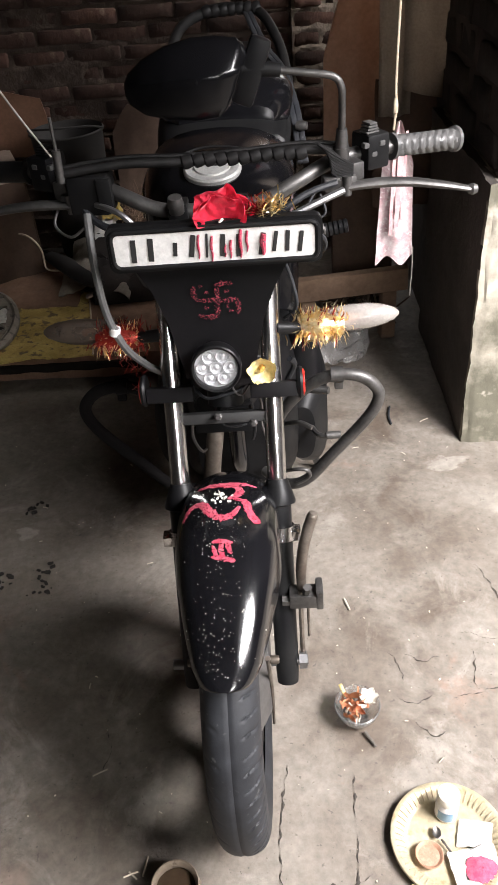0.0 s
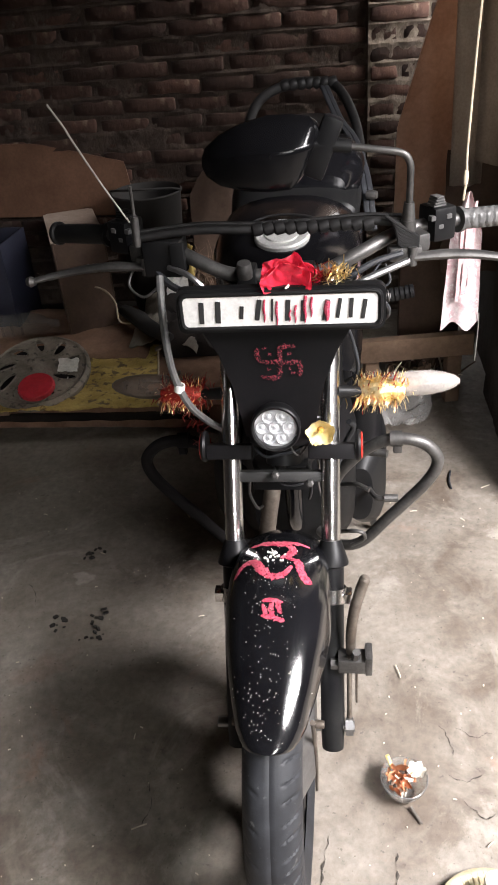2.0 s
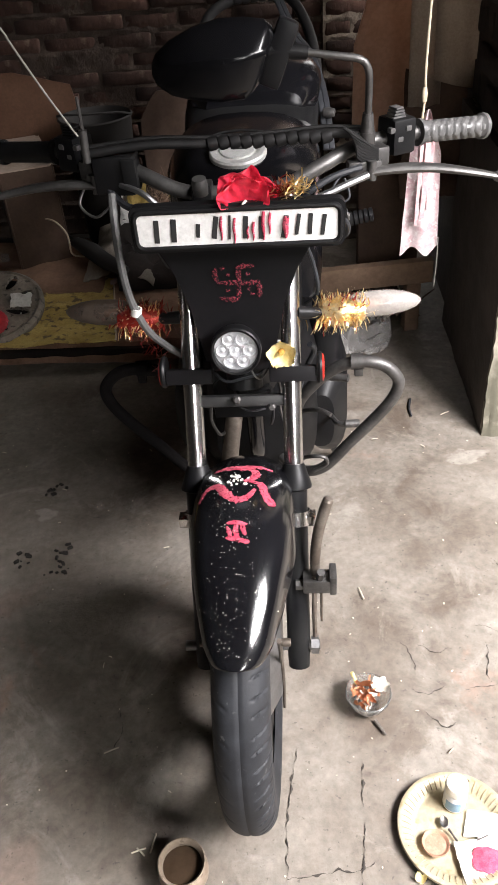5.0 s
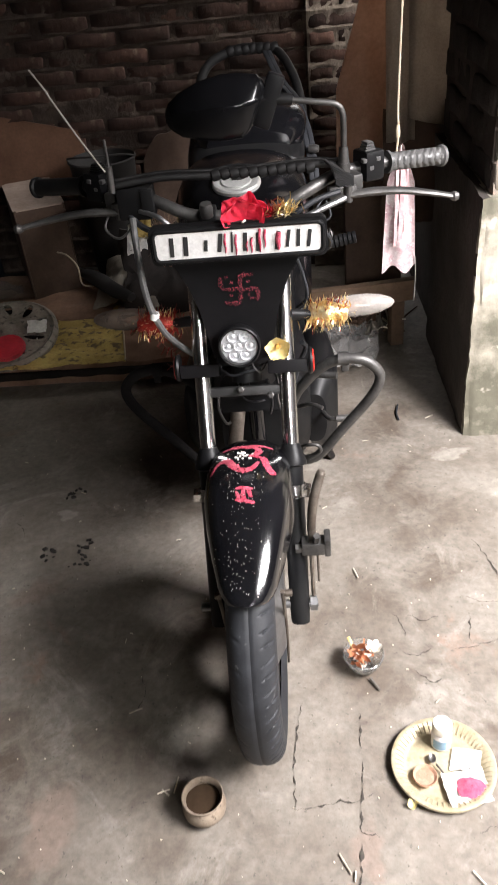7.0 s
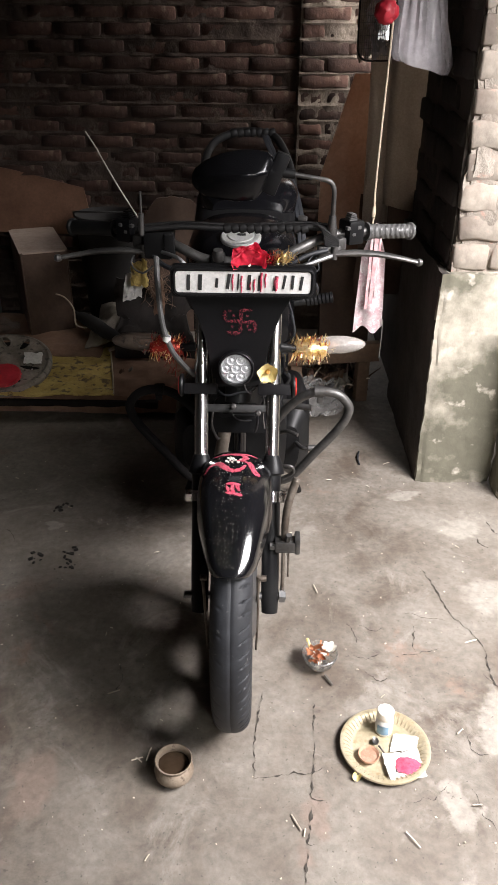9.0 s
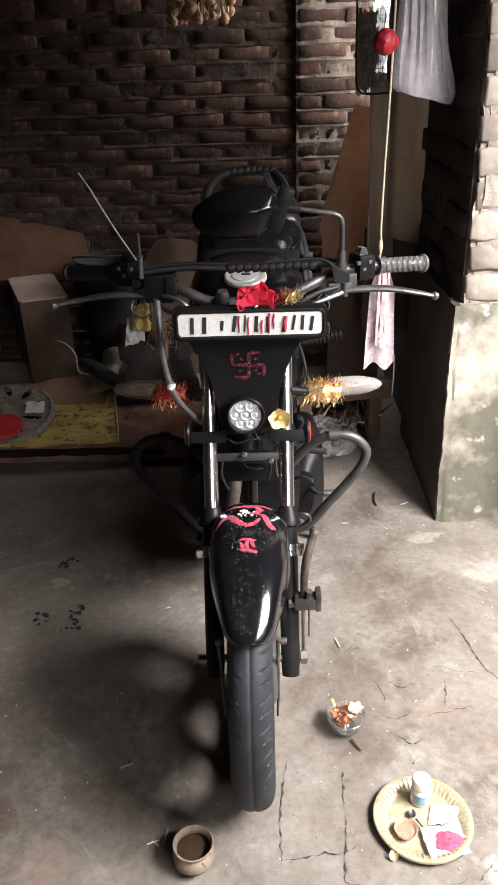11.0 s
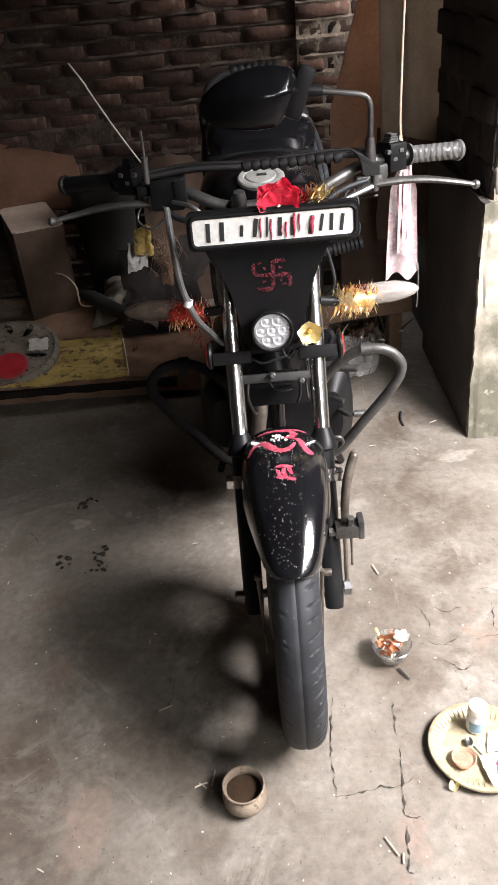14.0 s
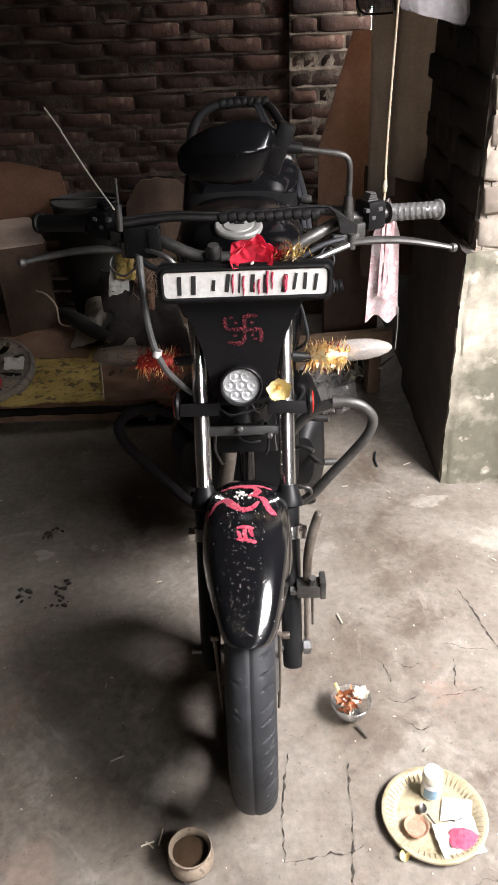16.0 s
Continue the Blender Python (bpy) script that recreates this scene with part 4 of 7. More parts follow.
part("tank_lip", bm, BLACK_PLASTIC, TANK)
bm = new_bm()
add_lathe(bm, [(0, 0.0), (0.011, 0.0), (0.012, 0.014), (0.010, 0.024), (0, 0.025)], (-0.042, 1.20, 0.985), (0, -0.2, 1), 14)
part("ignition_lock", bm, GREY_METAL, BIKE, "grey ignition lock")

# raised hump behind the tank, strapped bundle and grab rail
bm = new_bm()
add_loft(bm, [(1.80, 0.01, 0.955, 0.10, 0.03), (1.84, 0.01, 0.965, 0.135, 0.05), (1.92, 0.012, 0.972, 0.142, 0.058), (2.02, 0.012, 0.975, 0.13, 0.055), (2.08, 0.01, 0.97, 0.10, 0.04)], 2.8)
part("seat_hump", bm, BLACK_PAINT, SEAT, "shiny black vinyl hump of the saddle")
bm = new_bm()
rail = [(-0.135, 2.10, 0.93), (-0.145, 2.22, 0.99), (-0.12, 2.36, 1.05), (-0.05, 2.44, 1.076), (0.02, 2.45, 1.08), (0.09, 2.42, 1.068), (0.135, 2.30, 1.01), (0.15, 2.18, 0.95), (0.145, 2.08, 0.92)]
add_tube(bm, rail, 0.013, 12)
RAIL = part("grab_rail", bm, CLOTH_TAPE, BIKE, "black grab rail behind the saddle")
for k in range(7):
    bm = new_bm()
    x = -0.05 + 0.022 * k
    add_lathe(bm, [(0.013, -0.012), (0.016, -0.005), (0.0155, 0.006), (0.012, 0.012)], (x, 2.445 - 0.25 * abs(x - 0.02), 1.078), (1, 0, 0.3), 10)
    part("rail_wrap", bm, CLOTH_TAPE, RAIL)
bm = new_bm()
for dx in (0.0, 0.012):
    add_tube(bm, [(0.05 + dx, 2.43, 1.072), (0.09 + dx, 2.25, 1.015), (0.125 + dx, 2.08, 0.995), (0.15 + dx, 1.92, 0.94), (0.16 + dx, 1.8, 0.86)], 0.007, 8, flat=0.5)
part("strap", bm, BLACK_RUBBER, BIKE, "black strap over the saddle")
bm = new_bm()
add_lathe(bm, [(0, -0.012), (0.009, -0.012), (0.011, 0), (0.008, 0.012), (0, 0.014)], (0.168, 1.86, 0.92), (1, -0.3, 0), 14)
part("hook", bm, GREY_METAL, BIKE, "grey luggage hook")

# indicators with tinsel
for side in (-1, 1):
    bm = new_bm()
    add_tube(bm, [(side * 0.09, 1.19, 0.795), (side * 0.13, 1.205, 0.785), (side * 0.165, 1.215, 0.782)], [0.011, 0.009, 0.013], 12)
    IND = part("indicator", bm, BLACK_PLASTIC, BIKE, "indicator on a rubber stalk wound with tinsel")
    bm = new_bm()
    body = [(0.0, 0.155), (0.014, 0.16), (0.019, 0.185), (0.0210, 0.21), (0.0205, 0.238), (0.0165, 0.262), (0.010, 0.280), (0.004, 0.287), (0, 0.288)]
    m = pose(0, 1.215, 0.783, 0, 0, 0)
    b2 = new_bm()
    add_lathe(b2, [(r, h) for r, h in body], (0, 1.215, 0.783 if side > 0 else 0.785), (side, 0.05, 0.02), 28, squash=1.0)
    part("lens", b2, LENS if side > 0 else LENS_SHADED, IND, "clear long indicator lens" if side > 0 else "brownish indicator lens, its shade in the colour")
    b3 = new_bm()
    add_lathe(b3, [(0, 0.18), (0.007, 0.182), (0.009, 0.20), (0.006, 0.222), (0, 0.228)], (0, 1.215, 0.783), (side, 0.05, 0.02), 16)
    part("indicator_bulb", b3, BULB_ORANGE, IND, "orange bulb inside the lens")
    b3 = new_bm()
    add_lathe(b3, [(0.016, 0.186), (0.018, 0.21), (0.017, 0.238), (0.013, 0.262), (0.006, 0.278)], (0, 1.222, 0.779), (side, 0.05, 0.02), 24, squash=1.0)
    bmesh.ops.delete(b3, geom=[v for v in b3.verts if v.co.y < 1.2205], context="VERTS")
    part("reflector", b3, SILVERED, IND, "dull silvered reflector behind the bulb")
    bm.free()
    random.seed(20 + side)
    for mat, count, shade in ((GOLD, 420, "gold tinsel garland"), (RED_TINSEL, 110 if side > 0 else 260, "red tinsel strands")):
        if side < 0 and mat is GOLD:
            count = 200
        bm = new_bm()
        for k in range(count):
            x = side * random.uniform(0.128, 0.196) if random.random() < 0.93 else side * random.uniform(0.10, 0.21)
            a = random.uniform(0, 2 * math.pi)
            r0, r1 = 0.012, random.uniform(0.022, 0.040)
            d = Vector((random.uniform(-0.5, 0.5), math.cos(a), math.sin(a))).normalized()
            c = Vector((x, 1.212, 0.782))
            t = d.cross(Vector((random.random(), random.random(), 1))).normalized() * 0.0011
            p, q = c + d * r0, c + d * r1
            mid = (p + q) / 2 + Vector((random.uniform(-1, 1), random.uniform(-1, 1), random.uniform(-1, 1))) * 0.003
            v = [bm.verts.new(w) for w in (p - t, p + t, mid + t, mid - t, q + t * 0.4, q - t * 0.4)]
            bm.faces.new((v[0], v[1], v[2], v[3])), bm.faces.new((v[3], v[2], v[4], v[5]))
        tagged(part("tinsel", bm, mat, IND, shade, smooth=False), kind="stuff")
    bm = new_bm()
    add_tube(bm, [(side * 0.125, 1.212, 0.782), (side * 0.16, 1.212, 0.782), (side * 0.198, 1.212, 0.782)], [0.016, 0.024, 0.014], 12)
    part("tinsel_core", bm, GOLD if side > 0 else RED_TINSEL, IND)
bm = new_bm()
random.seed(9)
for k in range(70):
    s = random.random()
    c = Vector((-0.16 + 0.04 * s, 1.205, 0.76 - 0.09 * s)) + Vector((random.gauss(0, 0.006), random.gauss(0, 0.006), random.gauss(0, 0.006)))
    d = Vector((random.uniform(-1, 1), random.uniform(-1, 1), random.uniform(-1, 1))).normalized()
    t = d.cross(Vector((0.3, 0.5, 1))).normalized() * 0.0009
    v = [bm.verts.new(w) for w in (c - t, c + t, c + d * 0.018 + t, c + d * 0.018 - t)]
    bm.faces.new(v)
tagged(part("loose_tinsel", bm, RED_TINSEL, BIKE, "loose end of red tinsel", smooth=False), kind="stuff")

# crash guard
# left guard's steel is darker than the right's: shade put into colour
SHADED_STEEL = material("shaded matt black steel", (0.0035, 0.003, 0.003), (0.007, 0.006, 0.006), 0.8, stain=14, grain=150, bump=0.15, depth=0.0006, spec=0.1)
GUARD_R = [(0.085, 1.36, 0.50), (0.10, 1.335, 0.545), (0.145, 1.315, 0.605), (0.19, 1.30, 0.634), (0.235, 1.295, 0.632), (0.264, 1.295, 0.608), (0.27, 1.295, 0.58), (0.25, 1.298, 0.535), (0.19, 1.31, 0.45), (0.135, 1.325, 0.372), (0.09, 1.35, 0.345), (0.05, 1.40, 0.34)]
for side in (-1, 1):
    bm = new_bm()
    if side > 0:
        add_tube(bm, GUARD_R, 0.0112, 14)
    else:
        add_tube(bm, [(-x, y, z) for x, y, z in GUARD_R], 0.0112, 14)
    g = part("crash_guard", bm, GREY_METAL if side > 0 else SHADED_STEEL, BIKE, "dark steel crash guard tube")
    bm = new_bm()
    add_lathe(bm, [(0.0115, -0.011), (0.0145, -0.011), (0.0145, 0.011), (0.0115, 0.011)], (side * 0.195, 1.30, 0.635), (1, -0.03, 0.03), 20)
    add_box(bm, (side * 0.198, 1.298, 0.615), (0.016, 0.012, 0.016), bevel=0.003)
    part("guard_clamp", bm, GREY_METAL if side > 0 else SHADED_STEEL, g)

RUSTY = material("brownish weathered steel", (0.13, 0.105, 0.085), (0.24, 0.21, 0.18), 0.36, 0.7, stain=24, grain=160, bump=0.15, depth=0.0006)
# side stay: bent tube, clamp block and rod beside the fork leg
bm = new_bm()
add_tube(bm, [(0.110, 0.985, 0.406), (0.110, 0.99, 0.461), (0.116, 1.0, 0.506), (0.126, 1.012, 0.538), (0.132, 1.016, 0.556)], [0.0075, 0.0085, 0.0092, 0.0095, 0.0090], 12)
add_lathe(bm, [(0.0090, 0), (0.0072, 0.005), (0, 0.008)], (0.132, 1.016, 0.556), (0.3, 0.2, 0.9), 12)
STAY = part("side_stay", bm, RUSTY, BIKE, "bent steel tube clamped beside the fork")
bm = new_bm()
add_box(bm, (0.113, 0.98, 0.411), (0.048, 0.03, 0.028), (0, 0, 0), 0.003)
add_box(bm, (0.138, 0.982, 0.414), (0.012, 0.036, 0.04), (0, 0, 0), 0.003)
add_lathe(bm, [(0, -0.012), (0.009, -0.012), (0.009, 0.012), (0, 0.012)], (0.089, 0.975, 0.409), (1, 0, 0), 6)
add_lathe(bm, [(0, 0), (0.007, 0), (0.007, 0.026), (0, 0.026)], (0.116, 0.975, 0.421), (0.1, -0.3, 1), 6)
part("clamp_block", bm, GREY_METAL, STAY, "clamp block with bolts")
bm = new_bm()
add_tube(bm, [(0.107, 0.975, 0.426), (0.107, 0.955, 0.296)], 0.0042, 8)
add_tube(bm, [(0.119, 0.978, 0.426), (0.119, 0.960, 0.336)], 0.0025, 8)
part("stay_rod", bm, RUSTY, STAY, "thin steel rod")
for side in (-1, 1):
    bm = new_bm()
    side_x = 0.063 if side < 0 else 0.052
    add_tube(bm, [(side * side_x, 0.845, 0.43), (side * side_x, 0.872, 0.36), (side * side_x, 0.897, 0.26), (side * (side_x - 0.002), 0.912, 0.16)], [0.0042, 0.0034, 0.0030, 0.0026], 8)
    add_lathe(bm, [(0, -0.007), (0.006, -0.007), (0.007, 0), (0.006, 0.007), (0, 0.007)], (side * 0.062, 0.850, 0.42), (1, 0, 0), 10)
    part("mudguard_stay", bm, RUSTY, BIKE, "thin bright mudguard stay")

# cables
for pts, r, mat in (
    ([(-0.175, 1.215, 0.985), (-0.168, 1.17, 0.93), (-0.16, 1.15, 0.86), (-0.142, 1.15, 0.80), (-0.118, 1.17, 0.755), (-0.10, 1.2, 0.72)], 0.006, GRIP_GREY),
    ([(0.20, 1.245, 0.985), (0.15, 1.225, 0.972), (0.105, 1.215, 0.955), (0.085, 1.23, 0.93), (0.08, 1.26, 0.88)], 0.0055, ALLOY),
    ([(0.19, 1.25, 0.995), (0.15, 1.232, 0.99), (0.112, 1.222, 0.972), (0.092, 1.24, 0.95), (0.085, 1.30, 0.9)], 0.005, BLACK_RUBBER),
    ([(0.165, 1.235, 0.985), (0.172, 1.225, 0.962), (0.158, 1.222, 0.955), (0.148, 1.23, 0.972), (0.16, 1.24, 0.988)], 0.002, BLACK_RUBBER),
    ([(-0.19, 1.25, 0.985), (-0.16, 1.225, 0.965), (-0.12, 1.21, 0.955), (-0.09, 1.23, 0.93), (-0.085, 1.26, 0.88)], 0.0055, BLACK_RUBBER),
    ([(-0.165, 1.24, 0.99), (-0.13, 1.215, 0.985), (-0.105, 1.212, 0.962), (-0.085, 1.23, 0.94)], 0.0045, ALLOY),
    ([(0.152, 1.18, 0.955), (0.168, 1.20, 0.93), (0.165, 1.22, 0.905), (0.13, 1.24, 0.89), (0.1, 1.27, 0.87)], 0.004, BLACK_RUBBER),
    ([(0.105, 1.22, 0.90), (0.118, 1.225, 0.86), (0.125, 1.23, 0.81), (0.105, 1.25, 0.78)], 0.003, BLACK_RUBBER),
    ([(-0.225, 1.27, 0.985), (-0.235, 1.25, 0.96), (-0.21, 1.235, 0.945), (-0.185, 1.24, 0.96)], 0.0022, GREY_METAL),
    ([(0.11, 1.22, 0.72), (0.118, 1.235, 0.70), (0.105, 1.25, 0.66), (0.09, 1.27, 0.6)], 0.005, BLACK_RUBBER),
):
    bm = new_bm()
    add_tube(bm, pts, r, 8)
    part("cable", bm, mat, BIKE)
bm = new_bm()
add_lathe(bm, [(0.0062, -0.006), (0.0085, -0.006), (0.0085, 0.006), (0.0062, 0.006)], (-0.152, 1.149, 0.828), (0.25, 0, 1), 12)
part("cable_clip", bm, WHITE_PAINT, BIKE, "white cable clip")

YOKE_METAL = material("worn grey casting", (0.007, 0.007, 0.007), (0.018, 0.0175, 0.017), 0.5, 0.0, stain=40, grain=160, bump=0.3, depth=0.0008, c3=(0.09, 0.086, 0.08), spots=0.66)
# engine, frame and what shows between and beside the fork tubes
# unseen bulk added beside engine and saddle, so the bike's shadow fills out
for side in (-1, 1):
    bm = new_bm()
    add_loft(bm, [(1.70, side * 0.110, 0.665, 0.020, 0.10), (1.76, side * 0.118, 0.665, 0.030, 0.135), (1.95, side * 0.122, 0.670, 0.032, 0.14), (2.12, side * 0.115, 0.70, 0.026, 0.10), (2.20, side * 0.105, 0.74, 0.014, 0.05)], 2.8)
    part("side_filler", bm, BLACK_PAINT, BIKE, "black bulk under the saddle, added to block light")
    bm = new_bm()
    add_loft(bm, [(1.50, side * 0.135, 0.36, 0.030, 0.07), (1.54, side * 0.150, 0.36, 0.045, 0.11), (1.70, side * 0.155, 0.35, 0.050, 0.12), (1.84, side * 0.150, 0.35, 0.045, 0.10), (1.88, side * 0.135, 0.35, 0.030, 0.06)], 2.6)
    part("crankcase_filler", bm, BLACK_PLASTIC, BIKE, "dark bulk beside the crankcase, added to block light")
bm = new_bm()
add_loft(bm, [(1.90, -0.125, 0.34, 0.02, 0.06), (1.96, -0.130, 0.34, 0.028, 0.085), (2.20, -0.130, 0.33, 0.028, 0.085), (2.30, -0.125, 0.32, 0.022, 0.07)], 2.8)
part("chain_filler", bm, BLACK_PLASTIC, BIKE, "black bulk by the rear wheel, added to block light")
bm = new_bm()
add_tube(bm, [(0, 1.30, 0.85), (0, 1.33, 0.72), (0, 1.36, 0.5), (0, 1.42, 0.34), (0, 1.62, 0.28), (0, 1.9, 0.3)], 0.018, 12)
part("frame_tube", bm, BLACK_PAINT, BIKE)
bm = new_bm()
add_tube(bm, [(0, 1.30, 0.85), (0, 1.6, 0.82), (0, 1.9, 0.78), (0, 2.35, 0.86)], 0.018, 12)
part("frame_tube", bm, BLACK_PAINT, BIKE)
bm = new_bm()
add_loft(bm, [(1.42, 0, 0.40, 0.09, 0.11), (1.46, 0, 0.40, 0.125, 0.14), (1.65, 0, 0.38, 0.14, 0.14), (1.86, 0, 0.37, 0.12, 0.12), (1.92, 0, 0.37, 0.09, 0.09)], 3.2)
ENGINE = part("engine", bm, BLACK_PLASTIC, BIKE, "greasy dark engine with cooling fins")
for k in range(7):
    bm = new_bm()
    add_box(bm, (0, 1.47 + 0.012 * k, 0.53 + 0.026 * k), (0.15, 0.15, 0.010), (20, 0, 0), 0.002)
    part("cooling_fin", bm, BLACK_PLASTIC, ENGINE)
bm = new_bm()
add_tube(bm, [(-0.02, 1.43, 0.58), (-0.03, 1.36, 0.55), (-0.045, 1.33, 0.46), (-0.07, 1.37, 0.33), (-0.12, 1.55, 0.25), (-0.15, 1.9, 0.25), (-0.16, 2.3, 0.30)], [0.017, 0.017, 0.017, 0.018, 0.02, 0.03, 0.035], 14)
part("exhaust", bm, RUSTY, BIKE, "weathered exhaust pipe")
bm = new_bm()
add_box(bm, (0.0, fork_y(0.66) + 0.012, 0.668), (0.150, 0.026, 0.018), (-26, 0, 0), 0.005)
YOKE = part("lower_yoke", bm, YOKE_METAL, BIKE, "worn dark lower yoke between the fork tubes")
for x, dz in ((-0.008, 0.012), (0.047, -0.004)):
    bm = new_bm()
    add_lathe(bm, [(0, -0.004), (0.0065, -0.004), (0.0065, 0.004), (0.004, 0.006), (0, 0.006)], (x, fork_y(0.66) - 0.006, 0.670 + dz), (0, -1, 0.35), 6)
    part("bolt", bm, GREY_METAL, YOKE)
for pts, r, mat in (
    ([(-0.055, 1.19, 0.70), (-0.03, 1.17, 0.685), (0.0, 1.165, 0.692), (0.03, 1.17, 0.70), (0.05, 1.19, 0.72)], 0.0026, BLACK_RUBBER),
    ([(0.012, 1.165, 0.735), (0.018, 1.150, 0.712), (0.030, 1.150, 0.700), (0.044, 1.165, 0.712)], 0.0016, GREY_METAL),
    ([(0.050, 1.175, 0.70), (0.060, 1.165, 0.67), (0.058, 1.17, 0.63), (0.062, 1.19, 0.59)], 0.0024, ALLOY),
    ([(0.040, 1.18, 0.66), (0.046, 1.17, 0.63), (0.044, 1.18, 0.60), (0.040, 1.20, 0.575)], 0.0030, BLACK_RUBBER),
    ([(-0.055, 1.18, 0.65), (-0.060, 1.17, 0.61), (-0.050, 1.18, 0.57), (-0.045, 1.21, 0.55)], 0.0028, GREY_METAL),
    ([(-0.020, 1.20, 0.65), (-0.010, 1.19, 0.62), (0.010, 1.19, 0.61), (0.030, 1.21, 0.60)], 0.0020, BLACK_RUBBER),
):
    bm = new_bm()
    add_tube(bm, pts, r, 7)
    part("wire", bm, mat, BIKE)
for k in range(5):
    bm = new_bm()
    add_box(bm, (0.005, 1.252 + 0.002 * k, 0.592 + 0.014 * k), (0.066, 0.010, 0.003), (-10, 0, 0), 0.001)
    part("regulator_fin", bm, BLACK_PLASTIC, BIKE)
bm = new_bm()
add_box(bm, (0.005, 1.28, 0.62), (0.075, 0.03, 0.09), (-10, 0, 0), 0.006)
add_box(bm, (0.01, 1.262, 0.62), (0.058, 0.012, 0.065), (-10, 0, 0), 0.004)
add_box(bm, (0.0, 1.36, 0.60), (0.150, 0.06, 0.20), (-8, 0, 0), 0.008)
part("regulator", bm, BLACK_PLASTIC, BIKE, "black boxy regulator")
bm = new_bm()
add_lathe(bm, [(0, 0.02), (0.03, 0.018), (0.036, 0.006), (0.036, -0.008), (0.024, -0.012), (0.02, -0.004), (0, -0.002)], (-0.035, 1.24, 0.63), (0.1, 1, 0), 24)
part("horn", bm, BLACK_PLASTIC, BIKE, "round black horn")
bm = new_bm()
coil = [(0.062 + 0.010 * math.cos(a), 1.215 + 0.010 * math.sin(a), 0.66 + 0.0009 * i) for i, a in enumerate(np.linspace(0, 9 * 2 * math.pi, 81))]
add_tube(bm, coil, 0.0019, 6, 1)
part("spring", bm, ALLOY, BIKE, "small coil spring")
bm = new_bm()
coil = [(0.128 + 0.0008 * i, 1.42 + 0.009 * math.cos(a), 0.86 + 0.009 * math.sin(a)) for i, a in enumerate(np.linspace(0, 8 * 2 * math.pi, 73))]
add_tube(bm, coil, 0.0021, 6, 1)
part("spring", bm, GREY_METAL, BIKE, "small dark coil spring")
for side in (-1, 1):
    bm = new_bm()
    add_tube(bm, [(side * 0.10, 1.72, 0.30), (side * 0.19, 1.72, 0.30)], 0.010, 12)
    for k in range(4):
        add_lathe(bm, [(0.010, -0.006), (0.014, -0.004), (0.014, 0.004), (0.010, 0.006)], (side * (0.135 + 0.015 * k), 1.72, 0.30), (1, 0, 0), 12)
    part("footpeg", bm, BLACK_RUBBER, BIKE, "rubber footpeg")
bm = new_bm()
add_tube(bm, [(0.10, 1.62, 0.33), (0.15, 1.52, 0.37), (0.17, 1.45, 0.39), (0.2, 1.44, 0.395)], 0.006, 8)
add_tube(bm, [(0.185, 1.44, 0.395), (0.215, 1.44, 0.396)], 0.009, 10)
part("gear_lever", bm, GREY_METAL, BIKE, "bent gear lever")
bm = new_bm()
add_tube(bm, [(0.095, 1.40, 0.46), (0.125, 1.36, 0.49), (0.15, 1.34, 0.49)], 0.005, 8)
add_tube(bm, [(0.095, 1.34, 0.385), (0.11, 1.30, 0.42), (0.135, 1.29, 0.425), (0.14, 1.30, 0.40), (0.115, 1.31, 0.375)], 0.004, 8)
part("bent_wire_stay", bm, GREY_METAL, BIKE, "bent steel wire stays")
bm = new_bm()
add_box(bm, (0.135, 1.40, 0.55), (0.05, 0.02, 0.02), bevel=0.004)
add_tube(bm, [(0.13, 1.39, 0.55), (0.185, 1.37, 0.555)], 0.008, 10)
part("bolt_peg", bm, GREY_METAL, BIKE, "short threaded peg")
for side in (-1, 1):
    bm = new_bm()
    add_loft(bm, [(1.75, side * 0.115, 0.72, 0.012, 0.06), (1.85, side * 0.125, 0.70, 0.016, 0.11), (2.05, side * 0.125, 0.72, 0.016, 0.11), (2.2, side * 0.115, 0.78, 0.012, 0.05)], 2.6)
    part("side_panel", bm, BLACK_PAINT, BIKE, "black side panel")
    bm = new_bm()
    add_tube(bm, [(side * 0.13, 1.95, 0.34), (side * 0.13, REAR_Y, AXLE_Z)], 0.017, 10)
    add_tube(bm, [(side * 0.135, 2.06, 0.78), (side * 0.135, REAR_Y, AXLE_Z + 0.02)], 0.02, 12)
    part("rear_suspension", bm, BLACK_PAINT, BIKE)
for side in (-1, 1):
    bm = new_bm()
    add_tube(bm, [(side * 0.11, 1.72, 0.27), (side * 0.15, 1.78, 0.14), (side * 0.19, 1.82, 0.008)], 0.011, 10)
    part("stand_leg", bm, BLACK_PAINT, BIKE)

# hidden bulk under the saddle, added to deepen the shadow left of the bike
bm = new_bm()
add_box(bm, (0, 1.76, 0.66), (0.20, 0.36, 0.30), bevel=0.03)
part("air_box", bm, BLACK_PLASTIC, BIKE, "black air box, added as hidden bulk")
bm = new_bm()
add_box(bm, (0, 1.53, 0.62), (0.16, 0.14, 0.22), (18, 0, 0), 0.02)
part("cylinder_head", bm, BLACK_PLASTIC, BIKE, "dark cylinder head, added as hidden bulk")
bm = new_bm()
arc = [(0, REAR_Y + 0.335 * math.cos(a), AXLE_Z + 0.335 * math.sin(a)) for a in np.linspace(radians(160), radians(20), 9)]
add_tube(bm, arc, 0.075, 12, 3, flat=0.22)
part("rear_mudguard", bm, BLACK_PLASTIC, BIKE, "black rear mudguard, added as hidden bulk")
bm = new_bm()
add_box(bm, (0.115, 1.98, 0.30), (0.025, 0.5, 0.09), bevel=0.01)
part("chain_cover", bm, BLACK_PLASTIC, BIKE, "black chain cover, added as hidden bulk")

